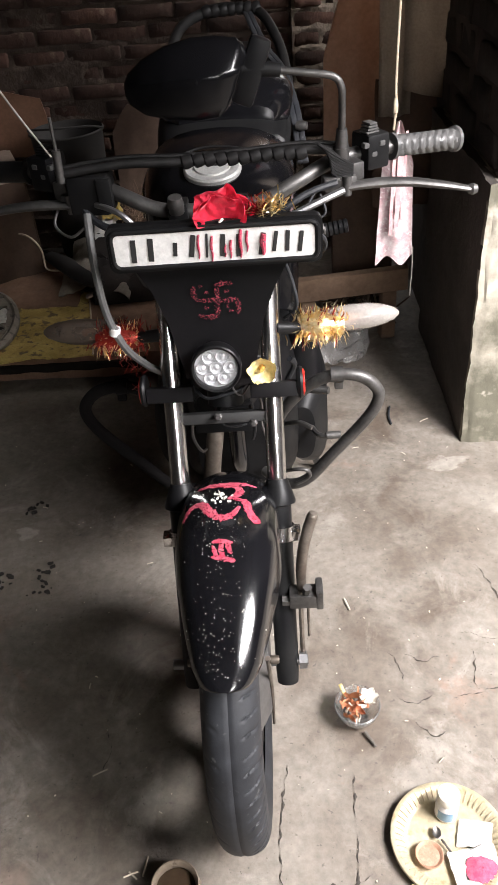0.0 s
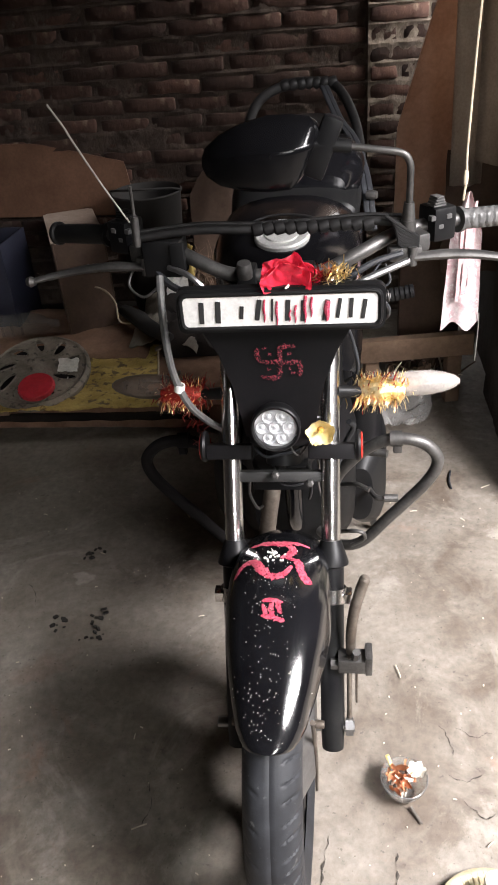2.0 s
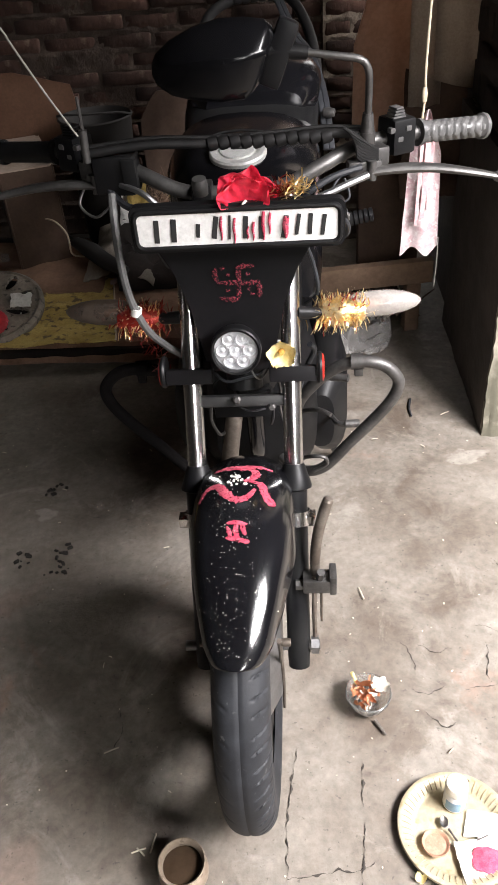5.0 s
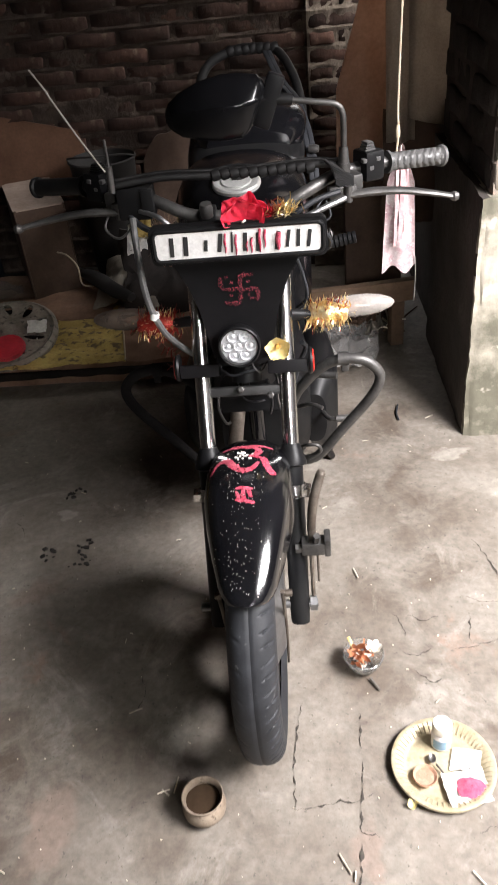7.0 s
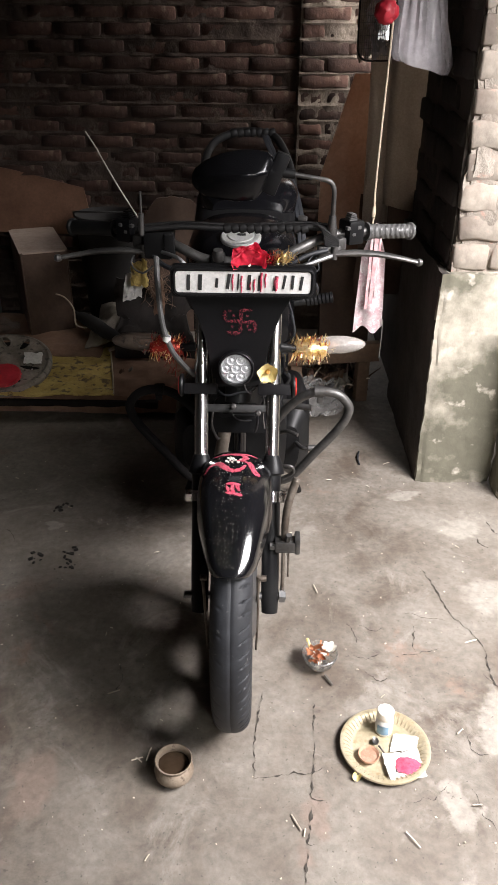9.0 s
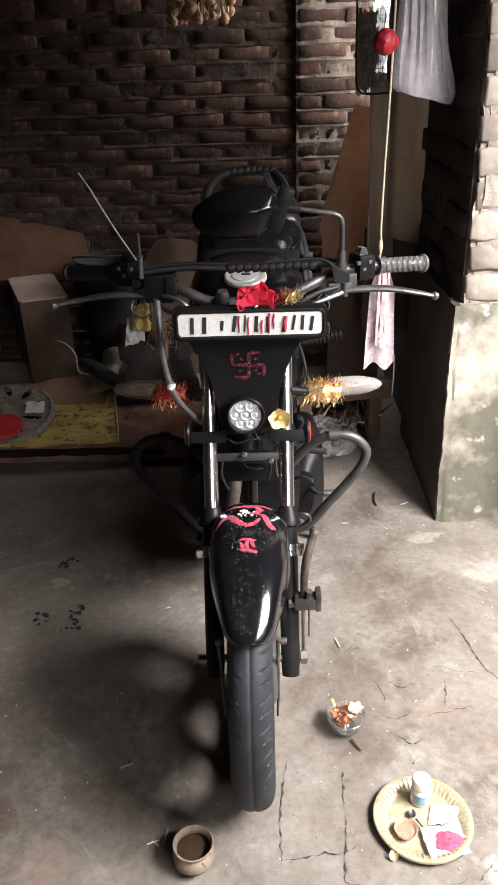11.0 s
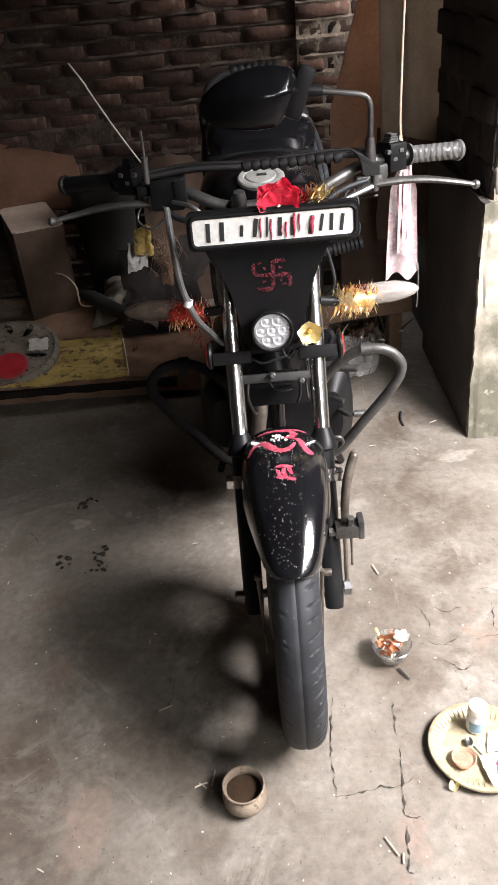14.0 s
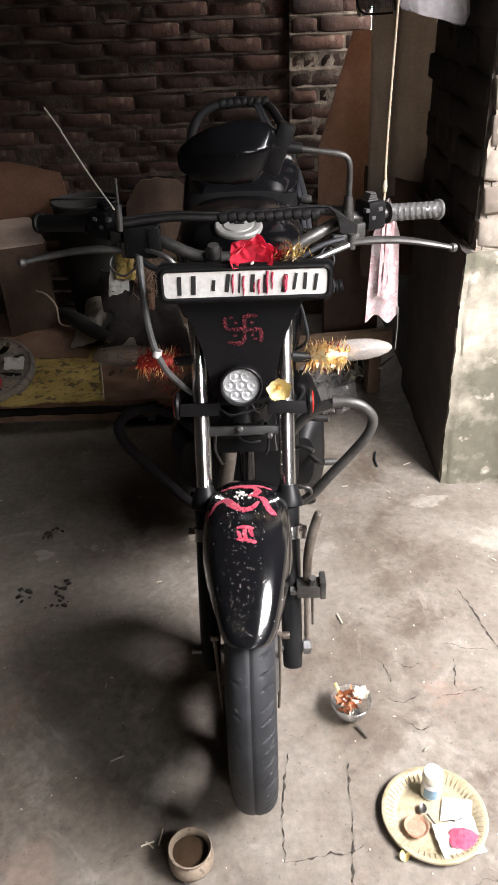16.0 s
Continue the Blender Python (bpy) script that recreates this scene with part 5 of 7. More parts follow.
# vermilion figures on the mudguard
def on_guard(u, v, h=0.0):
    """u across, v degrees round the wheel from the front."""
    a = radians(v)
    half, drop = guard_size(v)
    steps = [guard_section(k / 40, half, drop) for k in range(41)]
    fall = float(np.interp(abs(u), [p[0] for p in steps], [p[1] for p in steps]))
    r = RADIUS + 0.0342 - fall + h
    return Vector((u, AXLE_Y - r * math.cos(a), AXLE_Z + r * math.sin(a)))


GUARD = bpy.data.objects["front_mudguard"]
for pts, r in (
    ([(-0.046, 108.6), (-0.02, 108.0), (0.01, 108.2), (0.046, 109)], 0.0068),
    ([(-0.064, 94), (-0.052, 98.5), (-0.036, 98.5), (-0.022, 94.5), (-0.006, 91.5), (0.012, 92.5), (0.022, 96)], 0.0062),
    ([(-0.004, 106), (0.012, 107), (0.022, 104), (0.016, 101), (0.004, 99.5)], 0.0058),
    ([(0.012, 99.5), (0.030, 98.5), (0.036, 95), (0.046, 91.5), (0.052, 90.5)], 0.0065),
    ([(-0.034, 96.5), (-0.018, 92.5), (0.006, 90.5)], 0.004),
    ([(-0.016, 83), (-0.004, 83.3), (0.014, 82.6)], 0.0034),
    ([(-0.016, 78.6), (-0.004, 78.2), (0.012, 77.5), (0.017, 77)], 0.0034),
    ([(0.0, 83.4), (-0.003, 80.5), (0.003, 77.7)], 0.0034),
    ([(-0.015, 82), (-0.011, 80), (-0.010, 77.7)], 0.003),
    ([(0.010, 82.5), (0.007, 81), (0.013, 79.2)], 0.0034),
):
    stroke("powder_stroke", pts, r, VERMILION, GUARD, on_guard, wobble=0.0026, scale=(1.0, radians(1) * (RADIUS + 0.034)))
bm = new_bm()
random.seed(3)
for k in range(26):
    p = on_guard(random.gauss(-0.006, 0.007), random.gauss(101, 1.4))
    add_box(bm, tuple(p), (random.uniform(0.0015, 0.0045), random.uniform(0.0015, 0.004), random.uniform(0.001, 0.003)), (random.uniform(0, 90), random.uniform(0, 90), random.uniform(0, 90)))
tagged(part("rice_grains", bm, WHITE_PETAL, GUARD, "white rice grains stuck to the paste", smooth=False), kind="stuff")
bm = new_bm()
for k in range(240):
    u, v = random.gauss(-0.006, 0.024), random.uniform(48, 112)
    if abs(u) > 0.06:
        continue
    p, s = on_guard(u, v), random.uniform(0.0004, 0.0010)
    add_box(bm, tuple(p), (s, s, s), (random.uniform(0, 90), random.uniform(0, 90), 0))
tagged(part("dried_splashes", bm, WHITE_PETAL, GUARD, "tiny pale dried splashes", smooth=False), kind="stuff")

# bulk added behind the lamp panel, so the bike throws a denser shadow
bm = new_bm()
add_loft(bm, [(1.235, 0, 0.74, 0.035, 0.10), (1.27, 0, 0.73, 0.060, 0.15), (1.36, 0, 0.71, 0.075, 0.17), (1.50, 0, 0.70, 0.08, 0.14), (1.75, 0, 0.72, 0.09, 0.12), (2.05, 0, 0.72, 0.12, 0.13)], 3)
part("under_tank_bulk", bm, BLACK_PLASTIC, BIKE, "black bulk added under the tank to block light")

for k in range(7):
    bm = new_bm()
    add_lathe(bm, [(0.012, -0.006), (0.017, -0.004), (0.017, 0.004), (0.012, 0.006)], (0.200 + 0.0122 * k, 1.95, 0.643 + 0.002 * k), (1, 0, 0.16), 14)
    part("footpeg_rib", bm, BLACK_PLASTIC, BIKE)
bm = new_bm()
add_tube(bm, [(0.12, 1.95, 0.63), (0.20, 1.95, 0.643), (0.277, 1.95, 0.655)], 0.0125, 12)
part("passenger_footpeg", bm, BLACK_PLASTIC, BIKE, "ribbed rubber passenger footpeg")

# ---- flowers and offerings ----
def add_petal(bm, base, out, up, length, width, curl, seed, nu=7, nv=5):
    out, up = Vector(out).normalized(), Vector(up).normalized()
    side = out.cross(up).normalized()
    grid = []
    for i in range(nu + 1):
        s = i / nu
        w = width * math.sin(math.pi * min(0.94, 0.12 + 0.80 * s)) ** 0.7
        row = []
        for j in range(nv + 1):
            t = j / nv * 2 - 1
            ruffle = 0.26 * length * s * noise.noise(Vector((s * 3 + seed, t * 2.5, seed * 1.7)))
            row.append(bm.verts.new(Vector(base) + out * (length * s * (1 - 0.12 * t * t)) + side * (w * t * 0.5) + up * (curl * s * s * length + 0.10 * width * t * t + ruffle)))
        grid.append(row)
    for i in range(nu):
        for j in range(nv):
            bm.faces.new((grid[i][j], grid[i + 1][j], grid[i + 1][j + 1], grid[i][j + 1]))


# red hibiscus on top of the plate
FL = Vector((0.026, 1.140, 0.990))
flower = thing("hibiscus_flower", FL + Vector((0, 0, 0)), "fresh red hibiscus flower lying on the number plate", "flower")
for k in range(6):
    near = k % 2
    a = radians(10 + 160 * k / 5)
    bm = new_bm()
    add_petal(bm, FL + Vector((0.002 * math.cos(a), 0.010 - 0.008 * near, 0.002)), (math.cos(a), -0.16 * near - 0.02, 0.92 * math.sin(a) + 0.12), (0, -1, 0.2), 0.038 if near else 0.046, 0.052, 0.05 + 0.10 * near, k * 3.1, 16, 16)
    for v in bm.verts:
        reach = (v.co - FL).length
        across = math.atan2(v.co.z - FL.z, v.co.x - FL.x)
        v.co += noise.noise_vector(v.co * 70 + Vector((k, 0, 0))) * 0.07 * reach + Vector((0, 0.035 * reach * math.sin(across * 9 + k), 0))
    for v in bm.verts:
        v.co.z = max(v.co.z, FL.z - 0.002)
    part("petal", bm, RED_PETAL, flower)
bm = new_bm()
add_tube(bm, [FL + Vector((0.0, -0.004, 0.004)), FL + Vector((-0.003, -0.018, 0.006))], [0.0022, 0.0015], 8)
part("pistil", bm, WHITE_PETAL, flower, "pale pistil")
random.seed(12)
tin = thing("tinsel_bunch", (0.075, 1.145, 0.996), "small bunch of gold and red tinsel beside the flower", "tinsel")
for mat, n, x0 in ((GOLD, 150, 0.09), (RED_TINSEL, 70, 0.072)):
    bm = new_bm()
    for k in range(n):
        c = Vector((x0 + random.gauss(0, 0.010), 1.146 + random.gauss(0, 0.006), 0.996 + abs(random.gauss(0, 0.008))))
        d = Vector((random.uniform(-1, 1), random.uniform(-1, 1), random.uniform(-0.4, 1))).normalized() * random.uniform(0.008, 0.02)
        t = d.cross(Vector((0.2, 0.7, 0.4))).normalized() * 0.0009
        bm.faces.new([bm.verts.new(w) for w in (c - t, c + t, c + d + t, c + d - t)])
    tagged(part("strand_tuft", bm, mat, tin, smooth=False), kind="stuff")

# yellow trumpet flower caught on the fork
YF = Vector((0.066, 1.128, 0.765))
yellow = thing("yellow_flower", YF, "pale yellow trumpet flower stuck on the fork bracket", "flower")
for k in range(5):
    a = 2 * math.pi * k / 5 + 0.4
    bm = new_bm()
    add_petal(bm, YF, (math.cos(a), -0.55, math.sin(a)), (0, -1, 0), 0.027, 0.030, 0.10, k + 7)
    part("petal", bm, YELLOW_PETAL, yellow)
bm = new_bm()
add_lathe(bm, [(0, -0.012), (0.003, -0.012), (0.0045, -0.004), (0.006, 0.006), (0, 0.02)], YF + Vector((0, -0.006, 0)), (0, 1, -0.3), 10)
part("flower_heart", bm, material("flower heart", (0.55, 0.28, 0.05), (0.62, 0.36, 0.08), 0.7, stain=60), yellow, "orange heart of the flower")

BRASS = material("pale brass tray", (0.44, 0.37, 0.24), (0.55, 0.485, 0.35), 0.34, 0.35, stain=14, grain=120, bump=0.15, depth=0.0006, c3=(0.36, 0.27, 0.15), spots=0.62)
TERRACOTTA = material("fired clay", (0.40, 0.22, 0.14), (0.52, 0.31, 0.21), 0.85, stain=30, grain=150, bump=0.3, depth=0.0008)
CLAY = material("unglazed tan clay", (0.19, 0.145, 0.105), (0.30, 0.24, 0.18), 0.8, stain=22, grain=140, bump=0.3, depth=0.001, c3=(0.12, 0.09, 0.068), spots=0.60)
TEA = material("dark water", (0.035, 0.022, 0.014), (0.06, 0.04, 0.025), 0.06, stain=12, grain=20, bump=0.05, depth=0.001)
PAPER = material("white paper", (0.72, 0.70, 0.66), (0.80, 0.78, 0.75), 0.8, stain=20, grain=90, bump=0.25, depth=0.001)
PINK = material("pink powder", (0.62, 0.05, 0.11), (0.70, 0.13, 0.20), 0.95, stain=70, grain=300, bump=0.9, depth=0.0015)
WHITE_PLASTIC = material("white plastic", (0.72, 0.71, 0.69), (0.80, 0.80, 0.78), 0.35, stain=25, bump=0.05)
BLUE_LABEL = material("blue label", (0.18, 0.32, 0.46), (0.30, 0.45, 0.58), 0.4, stain=50, bump=0.0)
EMBER = material("dry orange petals", (0.42, 0.13, 0.05), (0.60, 0.27, 0.14), 0.8, stain=60, grain=160, bump=0.4, depth=0.001)
STRAW = material("pale straw", (0.58, 0.50, 0.38), (0.74, 0.68, 0.56), 0.8, stain=40, bump=0.2, random=0.3)
SPOON = material("tarnished spoon metal", (0.16, 0.15, 0.14), (0.30, 0.28, 0.26), 0.3, 0.9, stain=60, bump=0.1)

# tray
TR = Vector((0.342, 0.772, 0.0))
tray = thing("offering_tray", TR, "round pale brass offering tray with a fluted rim on the floor", "tray")
bm = new_bm()
add_lathe(bm, [(0, 0.002), (0.070, 0.002), (0.075, 0.003), (0.085, 0.014), (0.096, 0.018), (0.1005, 0.017), (0.1015, 0.013), (0.099, 0.009), (0.088, 0.006), (0.076, 0.0), (0, 0.0)], TR, (0, 0, 1), 72)
part("dish", bm, BRASS, tray)
for k in range(54):
    a = 2 * math.pi * k / 54
    bm = new_bm()
    u = Vector((math.cos(a), math.sin(a), 0))
    add_tube(bm, [TR + u * 0.0765 + Vector((0, 0, 0.005)), TR + u * 0.084 + Vector((0, 0, 0.0135)), TR + u * 0.0925 + Vector((0, 0, 0.0175))], [0.0010, 0.0017, 0.0012], 6, 3)
    part("flute", bm, BRASS, tray)
# things on the tray
bottle = thing("small_bottle", (0.346, 0.822, 0.003), "small white bottle with a cream cap on the tray", "bottle")
bm = new_bm()
add_lathe(bm, [(0, 0), (0.0185, 0), (0.020, 0.003), (0.020, 0.040), (0.017, 0.046), (0.013, 0.048), (0, 0.048)], (0.346, 0.822, 0.003), (0, 0, 1), 28)
part("body", bm, WHITE_PLASTIC, bottle)
bm = new_bm()
add_lathe(bm, [(0.0135, 0.047), (0.0195, 0.048), (0.0195, 0.064), (0.018, 0.067), (0, 0.068)], (0.346, 0.822, 0.003), (0, 0, 1), 36)
part("cap", bm, material("cream cap", (0.70, 0.66, 0.56), (0.78, 0.75, 0.66), 0.4, stain=30, bump=0.05), bottle, "cream ribbed cap")
bm = new_bm()
for k in range(9):
    a0 = radians(-150 + 9 * k)
    a1 = radians(-150 + 9 * (k + 1))
    bm.faces.new([bm.verts.new((0.346 + 0.0204 * math.cos(a), 0.822 + 0.0204 * math.sin(a), z)) for a, z in ((a0, 0.010), (a1, 0.010), (a1, 0.036), (a0, 0.036))])
part("label", bm, BLUE_LABEL, bottle, "blue printed label")
diya = thing("clay_lamp", (0.302, 0.745, 0.003), "small round terracotta lamp on the tray", "oil lamp")
bm = new_bm()
add_lathe(bm, [(0, 0.0), (0.014, 0.0), (0.021, 0.008), (0.024, 0.014), (0.023, 0.016), (0.0205, 0.014), (0.016, 0.008), (0, 0.006)], (0.302, 0.745, 0.003), (0, 0, 1), 28)
part("bowl", bm, TERRACOTTA, diya)
bm = new_bm()
add_lathe(bm, [(0.0185, 0.0105), (0, 0.0105)], (0.302, 0.745, 0.003), (0, 0, 1), 28)
part("paste", bm, material("dried pink paste", (0.30, 0.17, 0.11), (0.42, 0.27, 0.19), 0.7, stain=60, grain=200, bump=0.4, depth=0.001), diya, "dried pinkish paste")
packet = thing("powder_packet", (0.392, 0.722, 0.006), "open white paper packet of pink powder on the tray", "packet")
bm = new_bm()
random.seed(5)
add_sheet(bm, (0.342, 0.680, 0.011), (0.080, 0.012, 0), (-0.010, 0.068, 0), 14, 12, lambda s, t: Vector((0.004 * noise.noise(Vector((t * 4, s, 1))), 0.004 * noise.noise(Vector((s * 4, t, 2))), 0.006 * noise.noise(Vector((s * 5, t * 5, 3))) + 0.012 * max(0, abs(s - 0.5) * 2 - 0.7) + 0.010 * max(0, abs(t - 0.5) * 2 - 0.7))), 0.0006)
part("paper", bm, PAPER, packet, "crumpled white paper")
bm = new_bm()
rings = []
for i in range(9):
    ring = []
    for k in range(26):
        a = 2 * math.pi * k / 26
        r = i / 8 * (0.025 + 0.008 * noise.noise(Vector((math.cos(a) * 1.8, math.sin(a) * 1.8, 5))))
        ring.append((0.384 + r * 1.15 * math.cos(a), 0.719 + r * 0.85 * math.sin(a), 0.0145 + 0.007 * (1 - (i / 8) ** 2) + 0.0016 * noise.noise(Vector((a * 3, r * 300, 0)))))
    rings.append([bm.verts.new(p) for p in ring])
for a, b in zip(rings, rings[1:]):
    for k in range(26):
        bm.faces.new((a[k], a[(k + 1) % 26], b[(k + 1) % 26], b[k]))
part("powder", bm, PINK, packet, "heap of bright pink powder")
bm = new_bm()
add_sheet(bm, (0.352, 0.762, 0.006), (0.055, -0.012, 0.004), (0.014, 0.045, 0.002), 10, 8, lambda s, t: Vector((0, 0, 0.005 * noise.noise(Vector((s * 4, t * 4, 9))) + 0.004 * math.sin(s * 3))), 0.001)
solo("paper_sachet", bm, PAPER, "flat white paper sachet lying on the tray", "sachet")
spoon = thing("spoon", (0.335, 0.772, 0.008), "small tarnished spoon lying on the tray", "spoon")
bm = new_bm()
add_tube(bm, [(0.345, 0.742, 0.009), (0.337, 0.757, 0.010), (0.328, 0.772, 0.012)], [0.0025, 0.002, 0.0022], 8)
part("handle", bm, SPOON, spoon)
bm = new_bm()
add_lathe(bm, [(0, 0.002), (0.005, 0.003), (0.0075, 0.006), (0.007, 0.0062), (0.004, 0.004), (0, 0.003)], (0.322, 0.783, 0.008), (0, 0, 1), 18, squash=1.5)
part("bowl", bm, SPOON, spoon)
bm = new_bm()
add_tube(bm, [(0.372, 0.752, 0.0135), (0.392, 0.760, 0.0145)], 0.0011, 6)
solo("matchstick", bm, SPOON, "burnt matchstick on the sachet", "matchstick")

# glass bowl with offerings
GB = Vector((0.210, 1.020, 0.0))
gb = thing("glass_bowl", GB, "small clear glass bowl holding dried petals and a white flower", "bowl")
bm = new_bm()
add_lathe(bm, [(0, 0.0), (0.022, 0.0), (0.034, 0.014), (0.0435, 0.036), (0.045, 0.046), (0.0435, 0.047), (0.0415, 0.036), (0.032, 0.016), (0.021, 0.004), (0, 0.004)], GB, (0, 0, 1), 40)
o = part("glass", bm, material("thin glass", (0.90, 0.90, 0.88), None, 0.05, stain=20, bump=0.0, transmission=0.9), gb)
random.seed(15)
cont = thing("dried_petals", GB + Vector((0, 0, 0.008)), "curled dry orange petals and sticks in the glass bowl", "petals")
for k in range(40):
    a = random.uniform(0, 6.28)
    r = random.uniform(0, 0.029)
    c = GB + Vector((r * math.cos(a) - 0.006, r * math.sin(a), 0.022 + random.uniform(0, 0.022)))
    d = Vector((random.gauss(0.25, 0.5), random.gauss(-0.8, 0.5), random.uniform(-0.1, 0.8))).normalized()
    bm = new_bm()
    add_petal(bm, c - d * 0.012, d, (d.y, -d.x, 0.8), random.uniform(0.020, 0.036), random.uniform(0.008, 0.014), random.uniform(-0.3, 0.5), k, 4, 3)
    part("dry_petal", bm, EMBER if k % 4 else WHITE_PETAL, cont)
bm = new_bm()
for k in range(6):
    a = k * 1.05
    add_petal(bm, GB + Vector((0.024, 0.012, 0.040)), (math.cos(a), math.sin(a), 0.5), (0, 0, 1), 0.022, 0.020, 0.3, k + 2, 5, 4)
solo("white_flower", bm, WHITE_PETAL, "white flower head resting in the glass bowl", "flower")
bm = new_bm()
add_tube(bm, [(0.222, 0.985, 0.006), (0.234, 0.965, 0.004), (0.240, 0.955, 0.003)], [0.0035, 0.003, 0.002], 8)
solo("incense_stub", bm, material("charred stick", (0.09, 0.08, 0.07), (0.16, 0.14, 0.12), 0.9, stain=50, bump=0.4), "charred incense stub on the floor by the bowl", "stick")
bm = new_bm()
add_tube(bm, [(0.190, 1.050, 0.030), (0.180, 1.062, 0.052)], 0.004, 8)
solo("yellow_stick", bm, YELLOW_PETAL, "short yellow stick standing in the glass bowl", "stick")

# clay pot
PT = Vector((-0.122, 0.690, 0.0))
pot = thing("clay_pot", PT, "small tan clay pot half full of dark water on the floor", "pot")
bm = new_bm()
add_lathe(bm, [(0, 0.0000), (0.022, 0.0000), (0.032, 0.0051), (0.041, 0.0187), (0.042, 0.0289), (0.039, 0.0399), (0.0355, 0.0467), (0.0385, 0.0561), (0.040, 0.0587), (0.038, 0.0595), (0.034, 0.0544), (0.0325, 0.0467), (0.036, 0.0391), (0.037, 0.0289), (0.030, 0.0102), (0, 0.0051)], PT, (0, 0, 1), 44)
part("body", bm, CLAY, pot)
bm = new_bm()
add_lathe(bm, [(0.0364, 0.0374), (0, 0.0374)], PT, (0, 0, 1), 36)
part("water", bm, TEA, pot, "dark still water")

# straws, matches and crumbs on the floor
random.seed(77)
spots = [(-0.185, 0.745, 80, 0.034), (-0.209, 0.732, 20, 0.026), (-0.205, 0.730, -40, 0.02), (-0.158, 0.704, 75, 0.026), (0.137, 0.588, -62, 0.04), (0.153, 0.566, 80, 0.018), (0.370, 0.556, -55, 0.04), (0.219, 1.313, -75, 0.036), (-0.293, 0.920, 25, 0.03), (0.523, 0.823, 40, 0.02), (0.616, 1.114, 20, 0.035), (0.517, 0.636, 5, 0.02), (0.30, 1.90, 10, 0.02), (0.52, 2.02, 30, 0.03)]
for k in range(34):
    spots.append((random.uniform(-1.0, 0.7), random.uniform(0.45, 1.9), random.uniform(0, 180), random.uniform(0.006, 0.016)))
for n, (x, y, a, length) in enumerate(spots):
    if abs(x) < 0.12 and y > 0.6 and y < 1.3:
        continue
    bm = new_bm()
    d = Vector((math.cos(radians(a)), math.sin(radians(a)), 0)) * length / 2
    add_tube(bm, [Vector((x, y, 0.003)) - d, Vector((x, y, 0.004)), Vector((x, y, 0.003)) + d], 0.0016 if n < 14 else 0.0012, 6, 2)
    solo("straw", bm, STRAW, "short pale bit of straw on the floor", "straw", "straw on the floor")
bm = new_bm()
add_tube(bm, [(0.428, 2.100, 0.004), (0.418, 2.05, 0.005), (0.420, 2.01, 0.003)], 0.0032, 6)
solo("twig", bm, BLACK_RUBBER, "thin dark twig on the floor", "twig")
bm = new_bm()
add_petal(bm, (0.268, 0.688, 0.003), (1, 0.3, 0.4), (0, 0, 1), 0.014, 0.012, 0.8, 3)
add_petal(bm, (0.268, 0.688, 0.003), (-0.2, 1, 0.6), (0, 0, 1), 0.012, 0.012, 0.8, 5)
solo("fallen_petal", bm, YELLOW_PETAL, "curled yellow petal fallen on the floor", "petal")
DIRT = material("black crumbs", (0.02, 0.018, 0.015), (0.04, 0.035, 0.03), 0.9, stain=40, bump=0.5)
for cx, cy in ((-0.618, 1.44), (-0.514, 1.40), (-0.512, 1.46), (-0.60, 1.70)):
    bm = new_bm()
    for k in range(9):
        s = random.uniform(0.003, 0.010)
        add_box(bm, (cx + random.gauss(0, 0.012), cy + random.gauss(0, 0.016), s * 0.3), (s * 1.5, s, s * 0.6), (random.uniform(-30, 30), random.uniform(-30, 30), random.uniform(0, 180)), s * 0.2)
    tagged(solo("dirt_crumbs", bm, DIRT, "scattered black crumbs of dirt on the floor", "dirt"), kind="stuff")
bm = new_bm()
for k in range(230):
    x, y = random.uniform(-1.1, 0.8), random.uniform(0.4, 2.0)
    if abs(x) < 0.08 and 0.7 < y < 1.2:
        continue
    s = random.uniform(0.0008, 0.0022)
    add_box(bm, (x, y, s * 0.4), (s * random.uniform(1, 2.5), s, s), (0, 0, random.uniform(0, 180)))
tagged(solo("grit", bm, STRAW, "fine pale grit and chaff on the floor", "grit", smooth=False), kind="stuff")

# ---- clutter along the back on the floor ----
YELLOW_SACK = material("faded yellow sack", (0.389, 0.270, 0.073), (0.605, 0.454, 0.151), 0.75, stain=10, grain=160, bump=0.5, depth=0.0015, c3=(0.15, 0.105, 0.05), spots=0.54)
CARD = material("brown cardboard", (0.185, 0.107, 0.069), (0.296, 0.178, 0.121), 0.88, stain=6, grain=80, bump=0.2, depth=0.001)
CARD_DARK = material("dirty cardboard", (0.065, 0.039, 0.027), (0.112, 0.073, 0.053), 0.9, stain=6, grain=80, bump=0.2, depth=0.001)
CARD_PALE = material("pale cardboard flap", (0.309, 0.232, 0.190), (0.428, 0.338, 0.280), 0.85, stain=8, grain=80, bump=0.15, depth=0.001)
CARD_RED = material("damp reddish cardboard", (0.110, 0.053, 0.030), (0.170, 0.088, 0.054), 0.9, stain=6, grain=80, bump=0.25, depth=0.001)
HUB_GREY = material("scuffed silver plastic", (0.163, 0.140, 0.114), (0.314, 0.276, 0.230), 0.45, 0.2, stain=16, grain=120, bump=0.3, depth=0.001, c3=(0.09, 0.08, 0.068), spots=0.57)
RED_PLASTIC = material("red plastic", (0.450, 0.019, 0.035), (0.587, 0.037, 0.056), 0.4, stain=20, bump=0.1)
GREY_CLOTH = material("dirty grey cloth", (0.20, 0.175, 0.145), (0.34, 0.305, 0.255), 0.95, stain=12, grain=160, bump=0.6, depth=0.002)
BROWN_CLOTH = material("brown sacking", (0.143, 0.079, 0.050), (0.249, 0.147, 0.100), 0.95, stain=10, grain=200, bump=0.6, depth=0.002)
